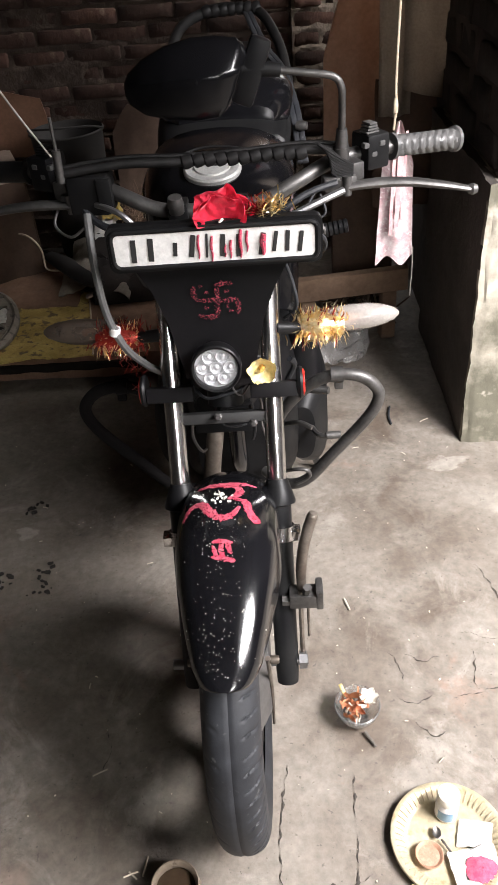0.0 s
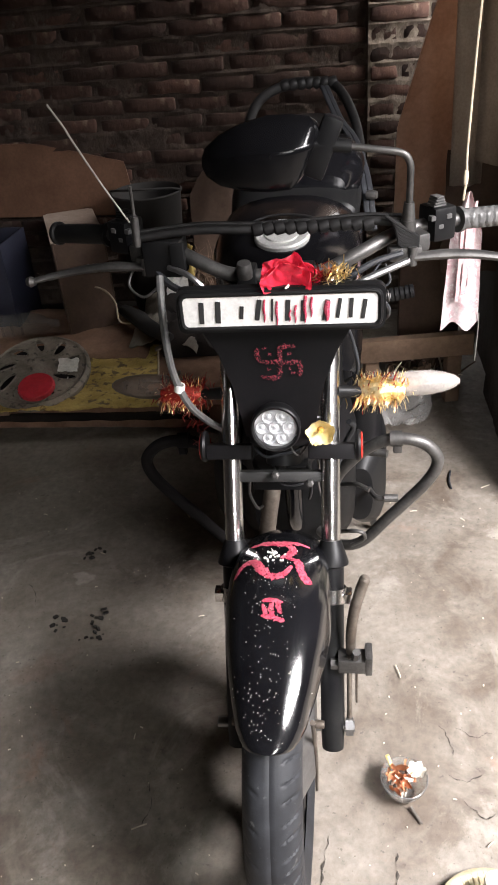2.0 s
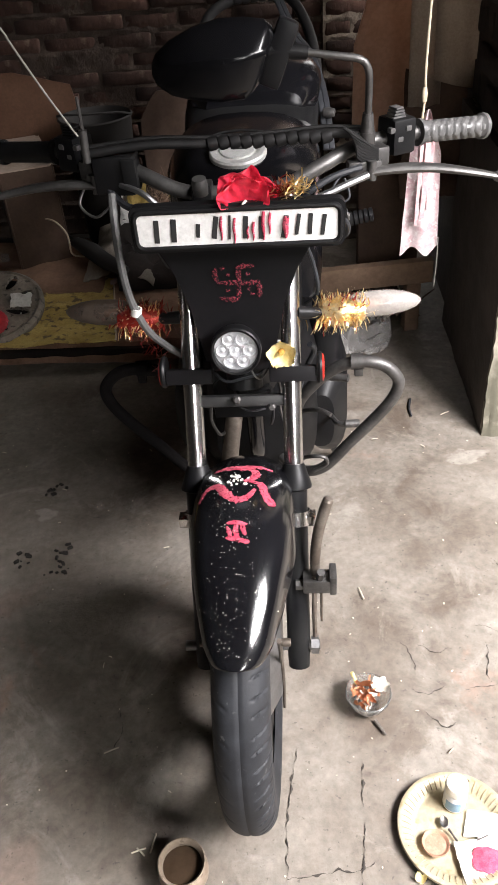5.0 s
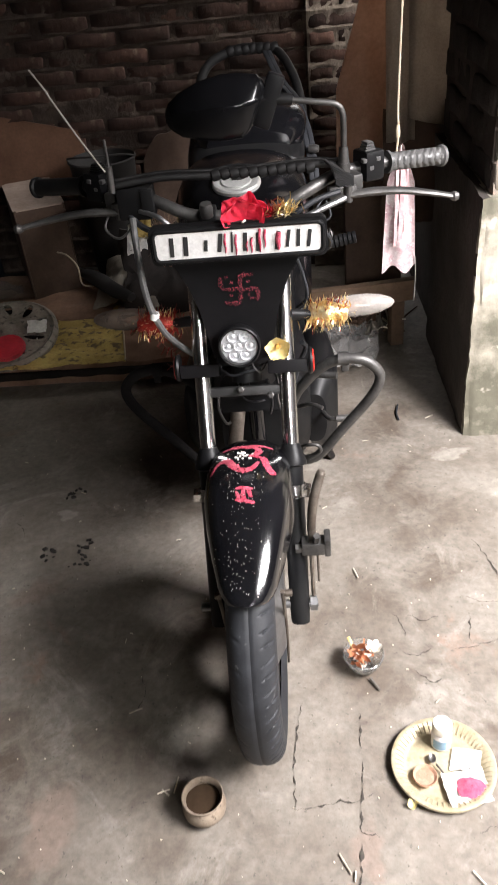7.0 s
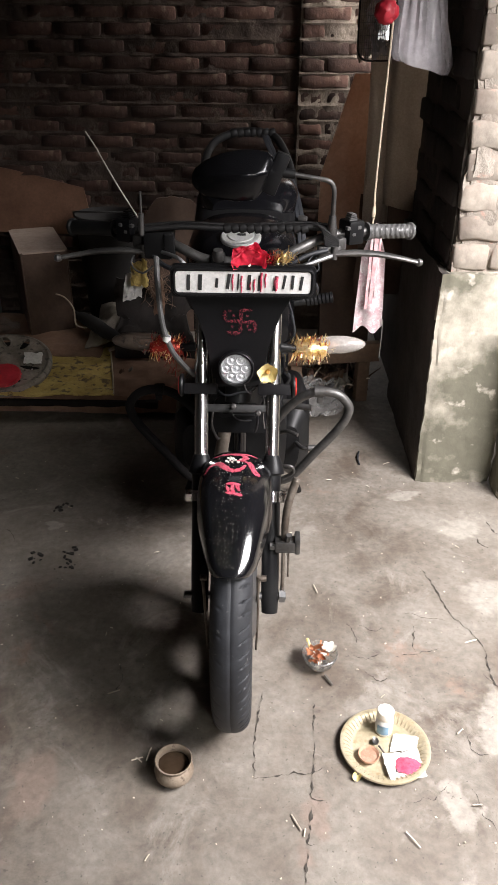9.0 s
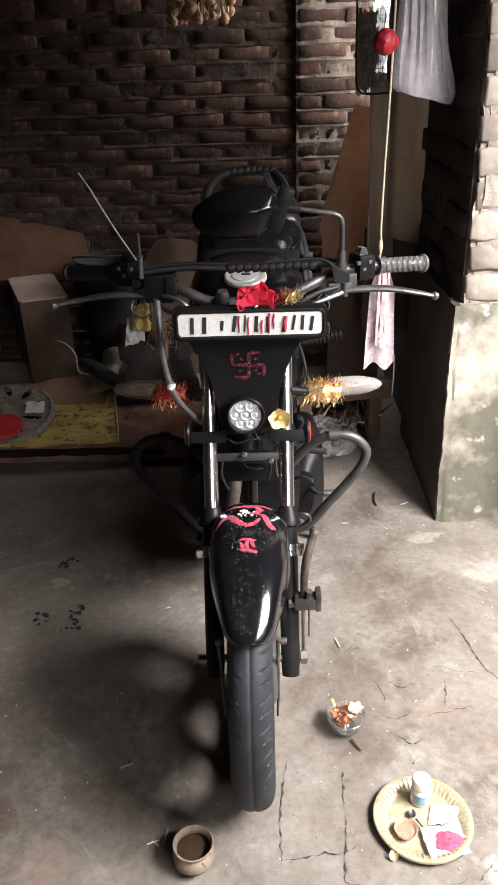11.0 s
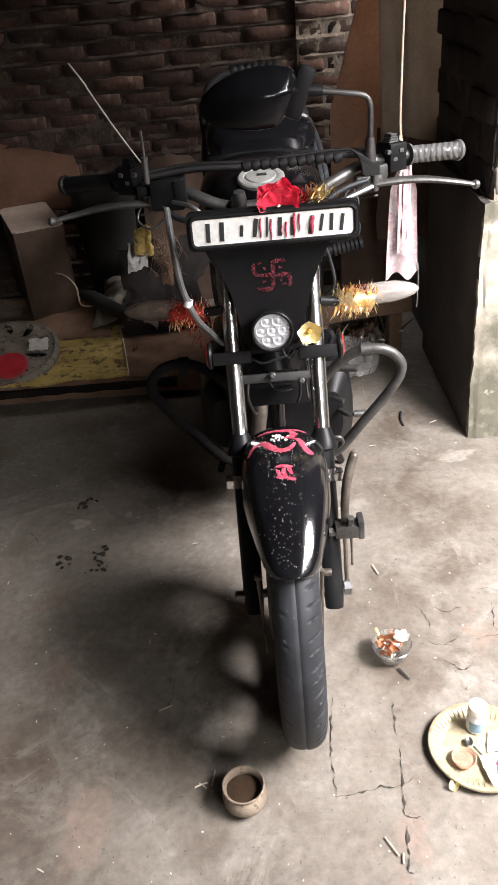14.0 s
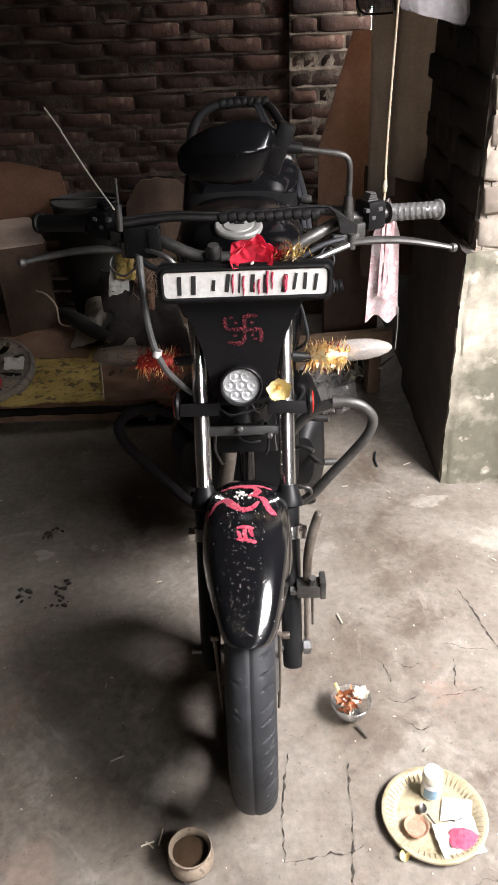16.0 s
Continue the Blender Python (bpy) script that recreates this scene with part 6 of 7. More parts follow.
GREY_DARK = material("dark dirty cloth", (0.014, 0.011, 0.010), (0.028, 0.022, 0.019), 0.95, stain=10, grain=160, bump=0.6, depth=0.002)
NAVY = material("dark blue plastic", (0.011, 0.012, 0.024), (0.018, 0.021, 0.039), 0.5, stain=10, bump=0.1)
JAR = material("cloudy clear plastic", (0.30, 0.29, 0.27), (0.42, 0.41, 0.38), 0.08, stain=20, bump=0.1, alpha=0.22)
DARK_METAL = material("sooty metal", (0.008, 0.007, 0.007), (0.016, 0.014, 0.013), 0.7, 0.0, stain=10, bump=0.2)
WOOD = material("rough plank", (0.130, 0.081, 0.052), (0.221, 0.146, 0.098), 0.85, stain=8, grain=60, bump=0.4, depth=0.002)
PLY = material("reddish sheet", (0.42, 0.275, 0.20), (0.52, 0.37, 0.285), 0.75, stain=5, grain=70, bump=0.15, depth=0.001, translucent=0.65)
SHEETING = material("tan sheeting", (0.40, 0.335, 0.275), (0.50, 0.43, 0.36), 0.8, stain=5, grain=140, bump=0.3, depth=0.0015, translucent=0.7)
CORD = material("pale cord", (0.46, 0.38, 0.27), (0.56, 0.48, 0.36), 0.9, stain=60, grain=300, bump=0.5, depth=0.0008)
FILM = material("milky plastic film", (0.58, 0.54, 0.57), (0.70, 0.66, 0.69), 0.18, stain=16, bump=0.2, depth=0.001, alpha=0.5)
PINK_FILM = material("pink printed film", (0.60, 0.30, 0.32), (0.74, 0.52, 0.52), 0.4, stain=30, bump=0.1)
GREY_FILM = material("crumpled clear film", (0.30, 0.29, 0.28), (0.42, 0.41, 0.40), 0.2, stain=20, bump=0.2, depth=0.001, alpha=0.45)
WIRE = material("grey wire", (0.20, 0.19, 0.175), (0.30, 0.285, 0.26), 0.5, 0.5, stain=60, bump=0.1)
SHALLOT = material("dry papery bulbs", (0.22, 0.11, 0.058), (0.36, 0.24, 0.145), 0.7, stain=30, grain=160, bump=0.3, depth=0.001, c3=(0.44, 0.36, 0.26), spots=0.60)

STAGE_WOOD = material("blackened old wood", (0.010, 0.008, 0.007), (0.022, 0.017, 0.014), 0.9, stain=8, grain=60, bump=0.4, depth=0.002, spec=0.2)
# low plank stage the clutter lies on
stage = thing("plank_stage", (-0.95, 2.9, 0.0), "low dark plank stage under the clutter", "platform")
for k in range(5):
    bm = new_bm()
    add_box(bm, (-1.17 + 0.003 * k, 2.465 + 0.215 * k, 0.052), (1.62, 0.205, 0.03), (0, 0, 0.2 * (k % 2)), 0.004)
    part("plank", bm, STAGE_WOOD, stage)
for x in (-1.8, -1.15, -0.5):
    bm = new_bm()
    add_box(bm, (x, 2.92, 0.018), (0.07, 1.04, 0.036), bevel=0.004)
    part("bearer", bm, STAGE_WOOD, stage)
TOP = 0.068


def crumple(amount, scale, seed):
    return lambda s, t: Vector((amount * 0.5 * noise.noise(Vector((s * scale, t * scale, seed + 5))), amount * 0.5 * noise.noise(Vector((s * scale, t * scale, seed + 9))), amount * noise.noise(Vector((s * scale, t * scale, seed))) + amount * 0.4 * noise.noise(Vector((s * scale * 3, t * scale * 3, seed)))))


bm = new_bm()
add_sheet(bm, (-1.46, 2.340, TOP + 0.020), (0.925, 0.03, 0), (-0.10, 0.50, 0.0), 110, 60, lambda s, t: crumple(0.013, 7, 3)(s, t) + Vector((0.006 * noise.noise(Vector((t * 5, 2, 0))), 0, 0.004 + 0.014 * max(0, s - 0.55) * math.sin(math.pi * t) + 0.0035 * noise.noise(Vector((s * 46, t * 9, 4))) + 0.006 * abs(noise.noise(Vector((s * 10 - t * 6, t * 5, 8)))))), 0.005)
SACK = solo("yellow_sack", bm, YELLOW_SACK, "flattened dirty yellow woven sack under the wheel cover", "sack")
bm = new_bm()
add_tube(bm, [(-0.536, 2.372, TOP + 0.030), (-0.560, 2.50, TOP + 0.036), (-0.588, 2.64, TOP + 0.038), (-0.628, 2.83, TOP + 0.032)], 0.0035, 8)
part("hem", bm, CORD, SACK, "pale stitched hem")
bm = new_bm()
add_sheet(bm, (-1.82, 2.352, TOP + 0.006), (1.62, 0.0, 0), (0.0, 0.62, 0.0), 90, 44, lambda s, t: crumple(0.007, 7, 13)(s, t) + Vector((0, 0.012 * noise.noise(Vector((s * 14, 0, 3))), 0.007 - 0.055 * max(0, 0.07 - t) / 0.07)), 0.005)
solo("brown_sacking", bm, BROWN_CLOTH, "wide crumpled brown sacking spread over the stage", "sacking")
bm = new_bm()
add_sheet(bm, (-1.50, 2.74, TOP + 0.014), (0.84, 0.0, 0), (0.0, 0.34, 0.075), 44, 26, lambda s, t: crumple(0.018, 3.0, 23)(s, t) + Vector((0, -0.02 * math.sin(math.pi * t), 0.012)), 0.008)
solo("dusty_cardboard_sheet", bm, CARD, "flattened dusty cardboard sheet under the clutter", "cardboard")

# wheel cover with oval slots
HC, HR = Vector((-1.015, 2.545, 0.145)), 0.192
hub_up = Vector((0.04, -0.29, 0.955)).normalized()
cover = thing("wheel_cover", HC, "scuffed silver plastic wheel cover with slotted spokes lying on the stage", "wheel cover")
bm = new_bm()
add_lathe(bm, [(HR * 0.86, 0.012), (HR * 0.93, 0.018), (HR, 0.006), (HR * 0.99, -0.012), (HR * 0.93, -0.014), (HR * 0.86, 0.0)], HC, hub_up, 64)
part("rim_ring", bm, HUB_GREY, cover)
bm = new_bm()
add_lathe(bm, [(HR * 0.26, 0.012), (HR * 0.24, 0.03), (HR * 0.12, 0.036), (0, 0.037)], HC, hub_up, 32)
part("centre_cap", bm, HUB_GREY, cover)
turnm = Vector((0, 0, 1)).rotation_difference(hub_up).to_matrix()


def dish(r, a):
    """A point on the cover's dished face, at a share of its radius and an angle."""
    return HC + turnm @ Vector((HR * r * math.cos(a), HR * r * math.sin(a), 0.033 - 0.020 * r * r))


SLOTS = [(2 * math.pi * k / 9 + 0.33, 0.62, 0.205, 0.082 + 0.012 * (k % 2)) for k in range(9)]


def slotted(r, a):
    for at, mid, long, wide in SLOTS:
        lean = at + 0.55 * (r - mid)
        across = r * math.sin((a - lean + math.pi) % (2 * math.pi) - math.pi)
        if math.cos(a - lean) > 0 and ((r - mid) / long) ** 2 + (across / (wide * (0.55 + 0.75 * r))) ** 2 < 1:
            return True
    return False


bm = new_bm()
NR, NA = 34, 252
grid = [[bm.verts.new(dish(0.12 + 0.76 * i / NR, 2 * math.pi * j / NA)) for j in range(NA)] for i in range(NR + 1)]
for i in range(NR):
    for j in range(NA):
        if not slotted(0.12 + 0.76 * (i + 0.5) / NR, 2 * math.pi * (j + 0.5) / NA):
            bm.faces.new((grid[i][j], grid[i + 1][j], grid[i + 1][(j + 1) % NA], grid[i][(j + 1) % NA]))
bmesh.ops.delete(bm, geom=[v for v in bm.verts if not v.link_faces], context="VERTS")
bmesh.ops.solidify(bm, geom=bm.faces[:], thickness=0.006)
bmesh.ops.recalc_face_normals(bm, faces=bm.faces)
part("face", bm, HUB_GREY, cover)
for at, mid, long, wide in SLOTS:
    bm = new_bm()
    rim = []
    for n in range(20):
        b = 2 * math.pi * n / 20
        r = mid + long * 1.04 * math.cos(b)
        rim.append(dish(r, at + 0.55 * (r - mid) + 1.06 * wide * (0.55 + 0.75 * r) * math.sin(b) / r) + hub_up * 0.001)
    add_tube(bm, rim, 0.0034, 6, 2, closed=True)
    part("slot_rim", bm, HUB_GREY, cover)
bm = new_bm()
add_lathe(bm, [(HR * 0.9, -0.02), (0, -0.02)], HC, hub_up, 40)
part("backing", bm, DARK_METAL, cover, "dark hollow behind the spokes")

rl = thing("red_plastic_disc", (-0.985, 2.385, 0.14), "round red plastic disc leaning on the wheel cover", "disc")
bm = new_bm()
add_lathe(bm, [(0, 0.0), (0.060, 0.0), (0.064, 0.004), (0.064, 0.019), (0.061, 0.0225), (0.05, 0.0235), (0, 0.024)], (-0.985, 2.43, 0.137), (0.04, -0.29, 0.955), 40)
part("disc", bm, RED_PLASTIC, rl)
for k in range(24):
    a = 2 * math.pi * k / 24
    t2 = Vector((0, 0, 1)).rotation_difference(Vector((0.04, -0.29, 0.955)).normalized()).to_matrix()
    bm = new_bm()
    add_box(bm, tuple(Vector((-0.985, 2.43, 0.137)) + t2 @ Vector((0.0645 * math.cos(a), 0.0645 * math.sin(a), 0.011))), (0.004, 0.004, 0.014), (25, 0, 0), 0.001)
    part("rib", bm, RED_PLASTIC, rl)
bm = new_bm()
add_sheet(bm, (-0.925, 2.50, 0.170), (0.075, 0.0, 0), (-0.010, 0.065, 0.020), 10, 10, crumple(0.010, 4, 33), 0.003)
solo("white_paper_scrap", bm, PAPER, "crumpled white paper scrap lying on the wheel cover", "paper")

# boxes
def carton(name, c, size, rz, mat, label, flaps=()):
    box = thing(name, (c[0], c[1], c[2] - size[2] / 2), label, "box")
    R = Matrix.Rotation(radians(rz), 4, "Z")
    for n, (ax, sg) in enumerate(((0, -1), (0, 1), (1, -1), (1, 1))):
        off = Vector((0, 0, 0))
        off[ax] = sg * (size[ax] / 2 - 0.003)
        s = [size[0], size[1], size[2]]
        s[ax] = 0.006
        if ax == 1:
            s[0] -= 0.013
        p = Vector(c) + R @ off
        bm = new_bm()
        add_box(bm, tuple(p), s, (0, 0, rz), 0.0015)
        part("side", bm, mat, box)
    bm = new_bm()
    add_box(bm, (c[0], c[1], c[2] - size[2] / 2 + 0.004), (size[0] - 0.014, size[1] - 0.014, 0.006), (0, 0, rz))
    part("bottom", bm, mat, box)
    for off, s, rot, m in flaps:
        bm = new_bm()
        add_box(bm, tuple(Vector(c) + R @ Vector(off)), s, (rot[0], rot[1], rz + rot[2]), 0.0015)
        part("flap", bm, m, box, "pale flap" if m is CARD_PALE else "")
    return box


BOX = carton("cardboard_box", (-0.988, 3.128, 0.290), (0.205, 0.43, 0.444), 22.4, CARD_DARK, "dirty brown cardboard box closed by a pale lid")
bm = new_bm()
add_box(bm, (-0.988, 3.128, 0.515), (0.210, 0.435, 0.005), (0.5, 0.4, 22.4))
bmesh.ops.bevel(bm, geom=[e for e in bm.edges if abs(e.verts[0].co.z - e.verts[1].co.z) > 0.004 and (e.verts[0].co - e.verts[1].co).length < 0.01], offset=0.014, segments=3, affect="EDGES")
part("lid", bm, CARD_PALE, BOX, "pale smooth lid", smooth=False)
carton("navy_crate", (-1.40, 3.08, 0.285), (0.34, 0.24, 0.43), -3, NAVY, "dark blue plastic crate beside the box")
bm = new_bm()
add_sheet(bm, (-1.75, 3.375, 0.50), (0.98, 0.0, -0.02), (-0.04, 0.028, 0.30), 20, 12, lambda s, t: Vector((0, 0.008 * noise.noise(Vector((s * 3, t * 2, 1))), -0.22 * max(0, s - 0.62) * (1 if t > 0.1 else 0.3) * t)), 0.006)
solo("flattened_carton", bm, CARD_RED, "large brown flattened carton leaning behind the boxes", "cardboard")
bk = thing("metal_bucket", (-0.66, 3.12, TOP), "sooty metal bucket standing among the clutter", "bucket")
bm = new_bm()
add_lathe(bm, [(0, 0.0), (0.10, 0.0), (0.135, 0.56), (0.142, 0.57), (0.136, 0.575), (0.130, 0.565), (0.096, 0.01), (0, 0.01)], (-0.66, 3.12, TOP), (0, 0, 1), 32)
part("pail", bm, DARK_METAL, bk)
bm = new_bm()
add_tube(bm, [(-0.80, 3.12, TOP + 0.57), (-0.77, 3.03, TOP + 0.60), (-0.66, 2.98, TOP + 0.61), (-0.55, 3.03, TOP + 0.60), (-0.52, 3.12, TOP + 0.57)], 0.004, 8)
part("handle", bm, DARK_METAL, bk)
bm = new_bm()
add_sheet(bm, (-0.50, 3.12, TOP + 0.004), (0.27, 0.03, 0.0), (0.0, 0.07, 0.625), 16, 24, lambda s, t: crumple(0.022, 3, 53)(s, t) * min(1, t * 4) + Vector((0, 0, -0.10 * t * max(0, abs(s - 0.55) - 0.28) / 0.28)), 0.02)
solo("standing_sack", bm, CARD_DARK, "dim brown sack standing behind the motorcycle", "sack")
bm = new_bm()
add_sheet(bm, (-0.74, 2.80, TOP + 0.045), (0.28, -0.04, 0), (0.07, 0.30, 0.17), 38, 34, lambda s, t: crumple(0.020, 3.2, 43)(s, t) + Vector((0, 0, 0.075 * math.sin(math.pi * s) ** 0.7 * math.sin(math.pi * min(1, t + 0.15)))), 0.006)
solo("grey_rag", bm, GREY_CLOTH, "bulging dirty grey cloth bundle on the heap", "rag")
bm = new_bm()
add_sheet(bm, (-0.49, 2.70, 0.44), (0.07, 0.0, 0.0), (0.0, 0.02, 0.10), 10, 12, crumple(0.03, 3, 63), 0.004)
solo("yellow_packet", bm, YELLOW_SACK, "crumpled dull yellow packet in the heap", "packet")
bm = new_bm()
add_sheet(bm, (-0.53, 2.70, 0.37), (0.08, 0.0, 0.02), (0.01, 0.03, 0.11), 10, 12, crumple(0.03, 3, 73), 0.004)
solo("white_packet", bm, PAPER, "crumpled white packet in the heap", "packet")
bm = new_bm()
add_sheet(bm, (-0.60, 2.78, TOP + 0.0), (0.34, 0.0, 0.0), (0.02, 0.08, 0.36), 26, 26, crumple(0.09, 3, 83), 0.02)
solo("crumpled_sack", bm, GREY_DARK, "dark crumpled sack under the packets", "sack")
tool = thing("folding_tool", (-0.73, 2.93, 0.15), "black long-handled tool lying across the rag", "tool")
bm = new_bm()
add_tube(bm, [(-0.93, 3.07, 0.215), (-0.86, 3.04, 0.215), (-0.78, 2.97, 0.205)], [0.010, 0.013, 0.016], 10, flat=0.6)
part("blade", bm, DARK_METAL, tool)
bm = new_bm()
add_tube(bm, [(-0.79, 2.98, 0.205), (-0.72, 2.91, 0.20), (-0.62, 2.79, 0.19), (-0.55, 2.72, 0.19)], [0.026, 0.038, 0.036, 0.022], 12, flat=0.7)
part("handle", bm, DARK_METAL, tool)
bottle = thing("clear_bottle", (-1.24, 2.94, TOP), "cloudy clear plastic bottle lying on its side", "bottle")
bm = new_bm()
add_lathe(bm, [(0, -0.16), (0.05, -0.158), (0.056, -0.14), (0.056, 0.06), (0.045, 0.10), (0.018, 0.14), (0.016, 0.17), (0, 0.171)], (-1.24, 2.94, TOP + 0.088), (1, 0.15, 0.02), 28)
part("body", bm, JAR, bottle)
for k in range(4):
    bm = new_bm()
    add_lathe(bm, [(0.0565, -0.006), (0.0595, 0), (0.0565, 0.006)], Vector((-1.24, 2.94, TOP + 0.088)) + Vector((1, 0.15, 0.02)).normalized() * (-0.09 + 0.04 * k), (1, 0.15, 0.02), 24)
    part("ridge", bm, JAR, bottle)
bm = new_bm()
add_tube(bm, [(-1.18, 2.96, TOP + 0.06), (-1.10, 2.99, TOP + 0.065), (-1.0, 3.04, TOP + 0.08), (-0.93, 3.1, TOP + 0.10)], [0.010, 0.006, 0.006, 0.004], 8)
solo("twisted_rope_end", bm, CORD, "short twisted rope end on the heap", "rope")
bm = new_bm()
add_tube(bm, [(-0.90, 2.95, 0.32), (-0.84, 2.93, 0.31), (-0.80, 2.92, 0.26), (-0.79, 2.9, 0.19), (-0.74, 2.89, 0.18)], 0.0035, 8)
solo("white_cable", bm, CORD, "thin white cable curling on the heap", "cable")
bm = new_bm()
add_box(bm, (-1.16, 2.365, TOP + 0.010), (0.16, 0.02, 0.016), (0, 0, 3), 0.003)
solo("wood_strip", bm, WOOD, "short pale wood strip at the stage's edge", "wood")
for k in range(14):
    random.seed(200 + k)
    bm = new_bm()
    s = random.uniform(0.012, 0.03)
    add_sheet(bm, (random.uniform(-1.2, -0.3), random.uniform(2.5, 3.1), TOP + 0.055), (s, 0.2 * s, 0.01), (-0.2 * s, s, 0.006), 4, 4, crumple(0.008, 3, k), 0.002)
    solo("litter_scrap", bm, (GREY_CLOTH, PAPER, CARD_PALE, BROWN_CLOTH)[k % 4], "small crumpled scrap in the clutter", "litter", "scraps in the clutter")

# ---- behind the motorcycle on the yard side ----
plank = thing("wooden_plank", (0.34, 2.5, 0.0), "rough brown plank propped on edge over the rubble", "plank")
bm = new_bm()
add_box(bm, (0.33, 2.52, 0.225), (0.42, 0.03, 0.085), (8, -3, 2), 0.004)
part("board", bm, WOOD, plank)
for x in (0.20, 0.48):
    bm = new_bm()
    add_box(bm, (x, 2.56, 0.09), (0.05, 0.05, 0.18), (0, 0, 10), 0.004)
    part("prop", bm, WOOD, plank)
random.seed(31)
for k in range(26):
    bm = new_bm()
    c = Vector((random.uniform(0.24, 0.52), random.uniform(2.55, 2.85), 0.02 + 0.05 * random.random()))
    d = Vector((random.uniform(-1, 1), random.uniform(-0.5, 0.5), random.uniform(-0.05, 0.6))).normalized()
    length = random.uniform(0.06, 0.16)
    add_tube(bm, [c, c + d * length * 0.5 + Vector((0, 0, 0.01)), c + d * length], [0.005, 0.004, 0.002], 6, 3)
    solo("dry_stick", bm, (WOOD, STRAW, CARD_DARK)[k % 3], "dry stick in the heap of kindling", "stick", "sticks in the kindling heap")
for k in range(12):
    random.seed(60 + k)
    bm = new_bm()
    s = random.uniform(0.04, 0.09)
    add_sheet(bm, (random.uniform(0.18, 0.48), random.uniform(2.50, 2.8), 0.03 + 0.03 * random.random()), (s, 0.01, 0.03), (0, s, 0.02), 8, 8, crumple(0.05, 3, k + 90), 0.002)
    solo("crumpled_scrap", bm, (CARD, CARD_DARK, GREY_CLOTH)[k % 3], "crumpled brown scrap in the kindling heap", "litter", "scraps in the kindling heap")
bm = new_bm()
add_sheet(bm, (0.12, 2.30, 0.03), (0.26, 0.02, 0.0), (0.02, 0.26, 0.02), 34, 30, lambda s, t: crumple(0.07, 3.4, 141)(s, t) + Vector((0, 0, 0.06 * math.sin(math.pi * s) * math.sin(math.pi * t) + 0.02)), 0.0)
solo("plastic_bag_on_floor", bm, GREY_FILM, "crumpled clear plastic bag on the floor", "plastic bag")

# plywood and sheeting hung beside the wall
bm = new_bm()
ply = [(0.285, 0.55), (0.53, 0.55), (0.52, 1.235), (0.408, 1.235), (0.29, 0.86)]
slab(bm, ply, lambda x, z: 2.92 + (1.2 - z) * -0.10, 0.012)
solo("fibre_sheet", bm, PLY, "reddish fibre sheet with a cut corner leaning by the wall", "board", smooth=False)
bm = new_bm()
add_box(bm, (0.42, 2.84, 0.27), (0.22, 0.05, 0.54), (-4, 0, 3), 0.004)
solo("dark_board_foot", bm, CARD_DARK, "dark board standing under the fibre sheet", "board")
sheeting = thing("tan_sheeting", (0.53, 2.64, 1.34), "tan plastic sheeting hanging in two lengths beside the wall", "sheeting")
bm = new_bm()
add_sheet(bm, (0.445, 2.66, 0.72), (0.10, 0.01, 0.0), (-0.010, 0.02, 0.64), 20, 40, lambda s, t: Vector((0.0, 0.010 * math.sin(s * 7 + 1) * (0.4 + 0.6 * (1 - t)) + 0.006 * noise.noise(Vector((s * 5, t * 4, 4))), 0.01 * noise.noise(Vector((s * 3, 0, 8))))), 0.003)
part("back_length", bm, SHEETING, sheeting, "longer brownish length")
bm = new_bm()
add_sheet(bm, (0.515, 2.635, 0.80), (0.135, 0.005, -0.035), (-0.008, 0.03, 0.54), 26, 40, lambda s, t: Vector((0.0, 0.008 * math.sin(s * 6 + 2) * (0.3 + 0.7 * (1 - t)) + 0.005 * noise.noise(Vector((s * 4, t * 5, 14))), 0.035 * s * t)), 0.003)
part("front_length", bm, SHEETING, sheeting, "smooth pale front length")
# dark sheet added behind the bag, hiding the glowing backdrop
bm = new_bm()
add_sheet(bm, (0.492, 2.68, 1.30), (0.15, 0.0, 0.0), (0.0, 0.01, 0.77), 12, 20, crumple(0.012, 3, 181), 0.004)
solo("glow_cover", bm, CARD_DARK, "dark sheet added behind the bag to cover the glow", "sacking")
bm = new_bm()
add_sheet(bm, (0.44, 2.70, 0.42), (0.24, 0.0, 0.0), (0.0, 0.02, 0.40), 16, 16, crumple(0.02, 3, 171), 0.004)
solo("dark_sacking", bm, CARD_DARK, "dark sacking hanging below the sheeting", "sacking")

PACKET_FILM = material("pinkish printed film", (0.50, 0.32, 0.34), (0.66, 0.58, 0.58), 0.3, stain=34, grain=120, bump=0.3, depth=0.001, c3=(0.66, 0.62, 0.61), spots=0.55, alpha=0.88)
# hanging cord with a packet, red ball, plastic bag and wire basket
cord = thing("rope", (0.41, 2.07, 2.08), "pale cord hanging from the roof", "cord")
bm = new_bm()
add_tube(bm, [(0.412, 2.07, 2.08), (0.412, 2.07, 1.6), (0.409, 2.07, 1.35), (0.404, 2.072, 1.13), (0.401, 2.07, 0.95), (0.404, 2.07, 0.90), (0.400, 2.07, 0.84)], 0.0032, 8)
part("line", bm, CORD, cord)
bm = new_bm()
add_lathe(bm, [(0, -0.02), (0.006, -0.015), (0.0075, 0), (0.005, 0.015), (0, 0.02)], (0.402, 2.07, 0.895), (0, 0, 1), 10)
part("knot", bm, CORD, cord)
pk = thing("hanging_packet", (0.405, 2.07, 0.85), "crumpled white and pink plastic packet hanging on the cord", "packet")
bm = new_bm()
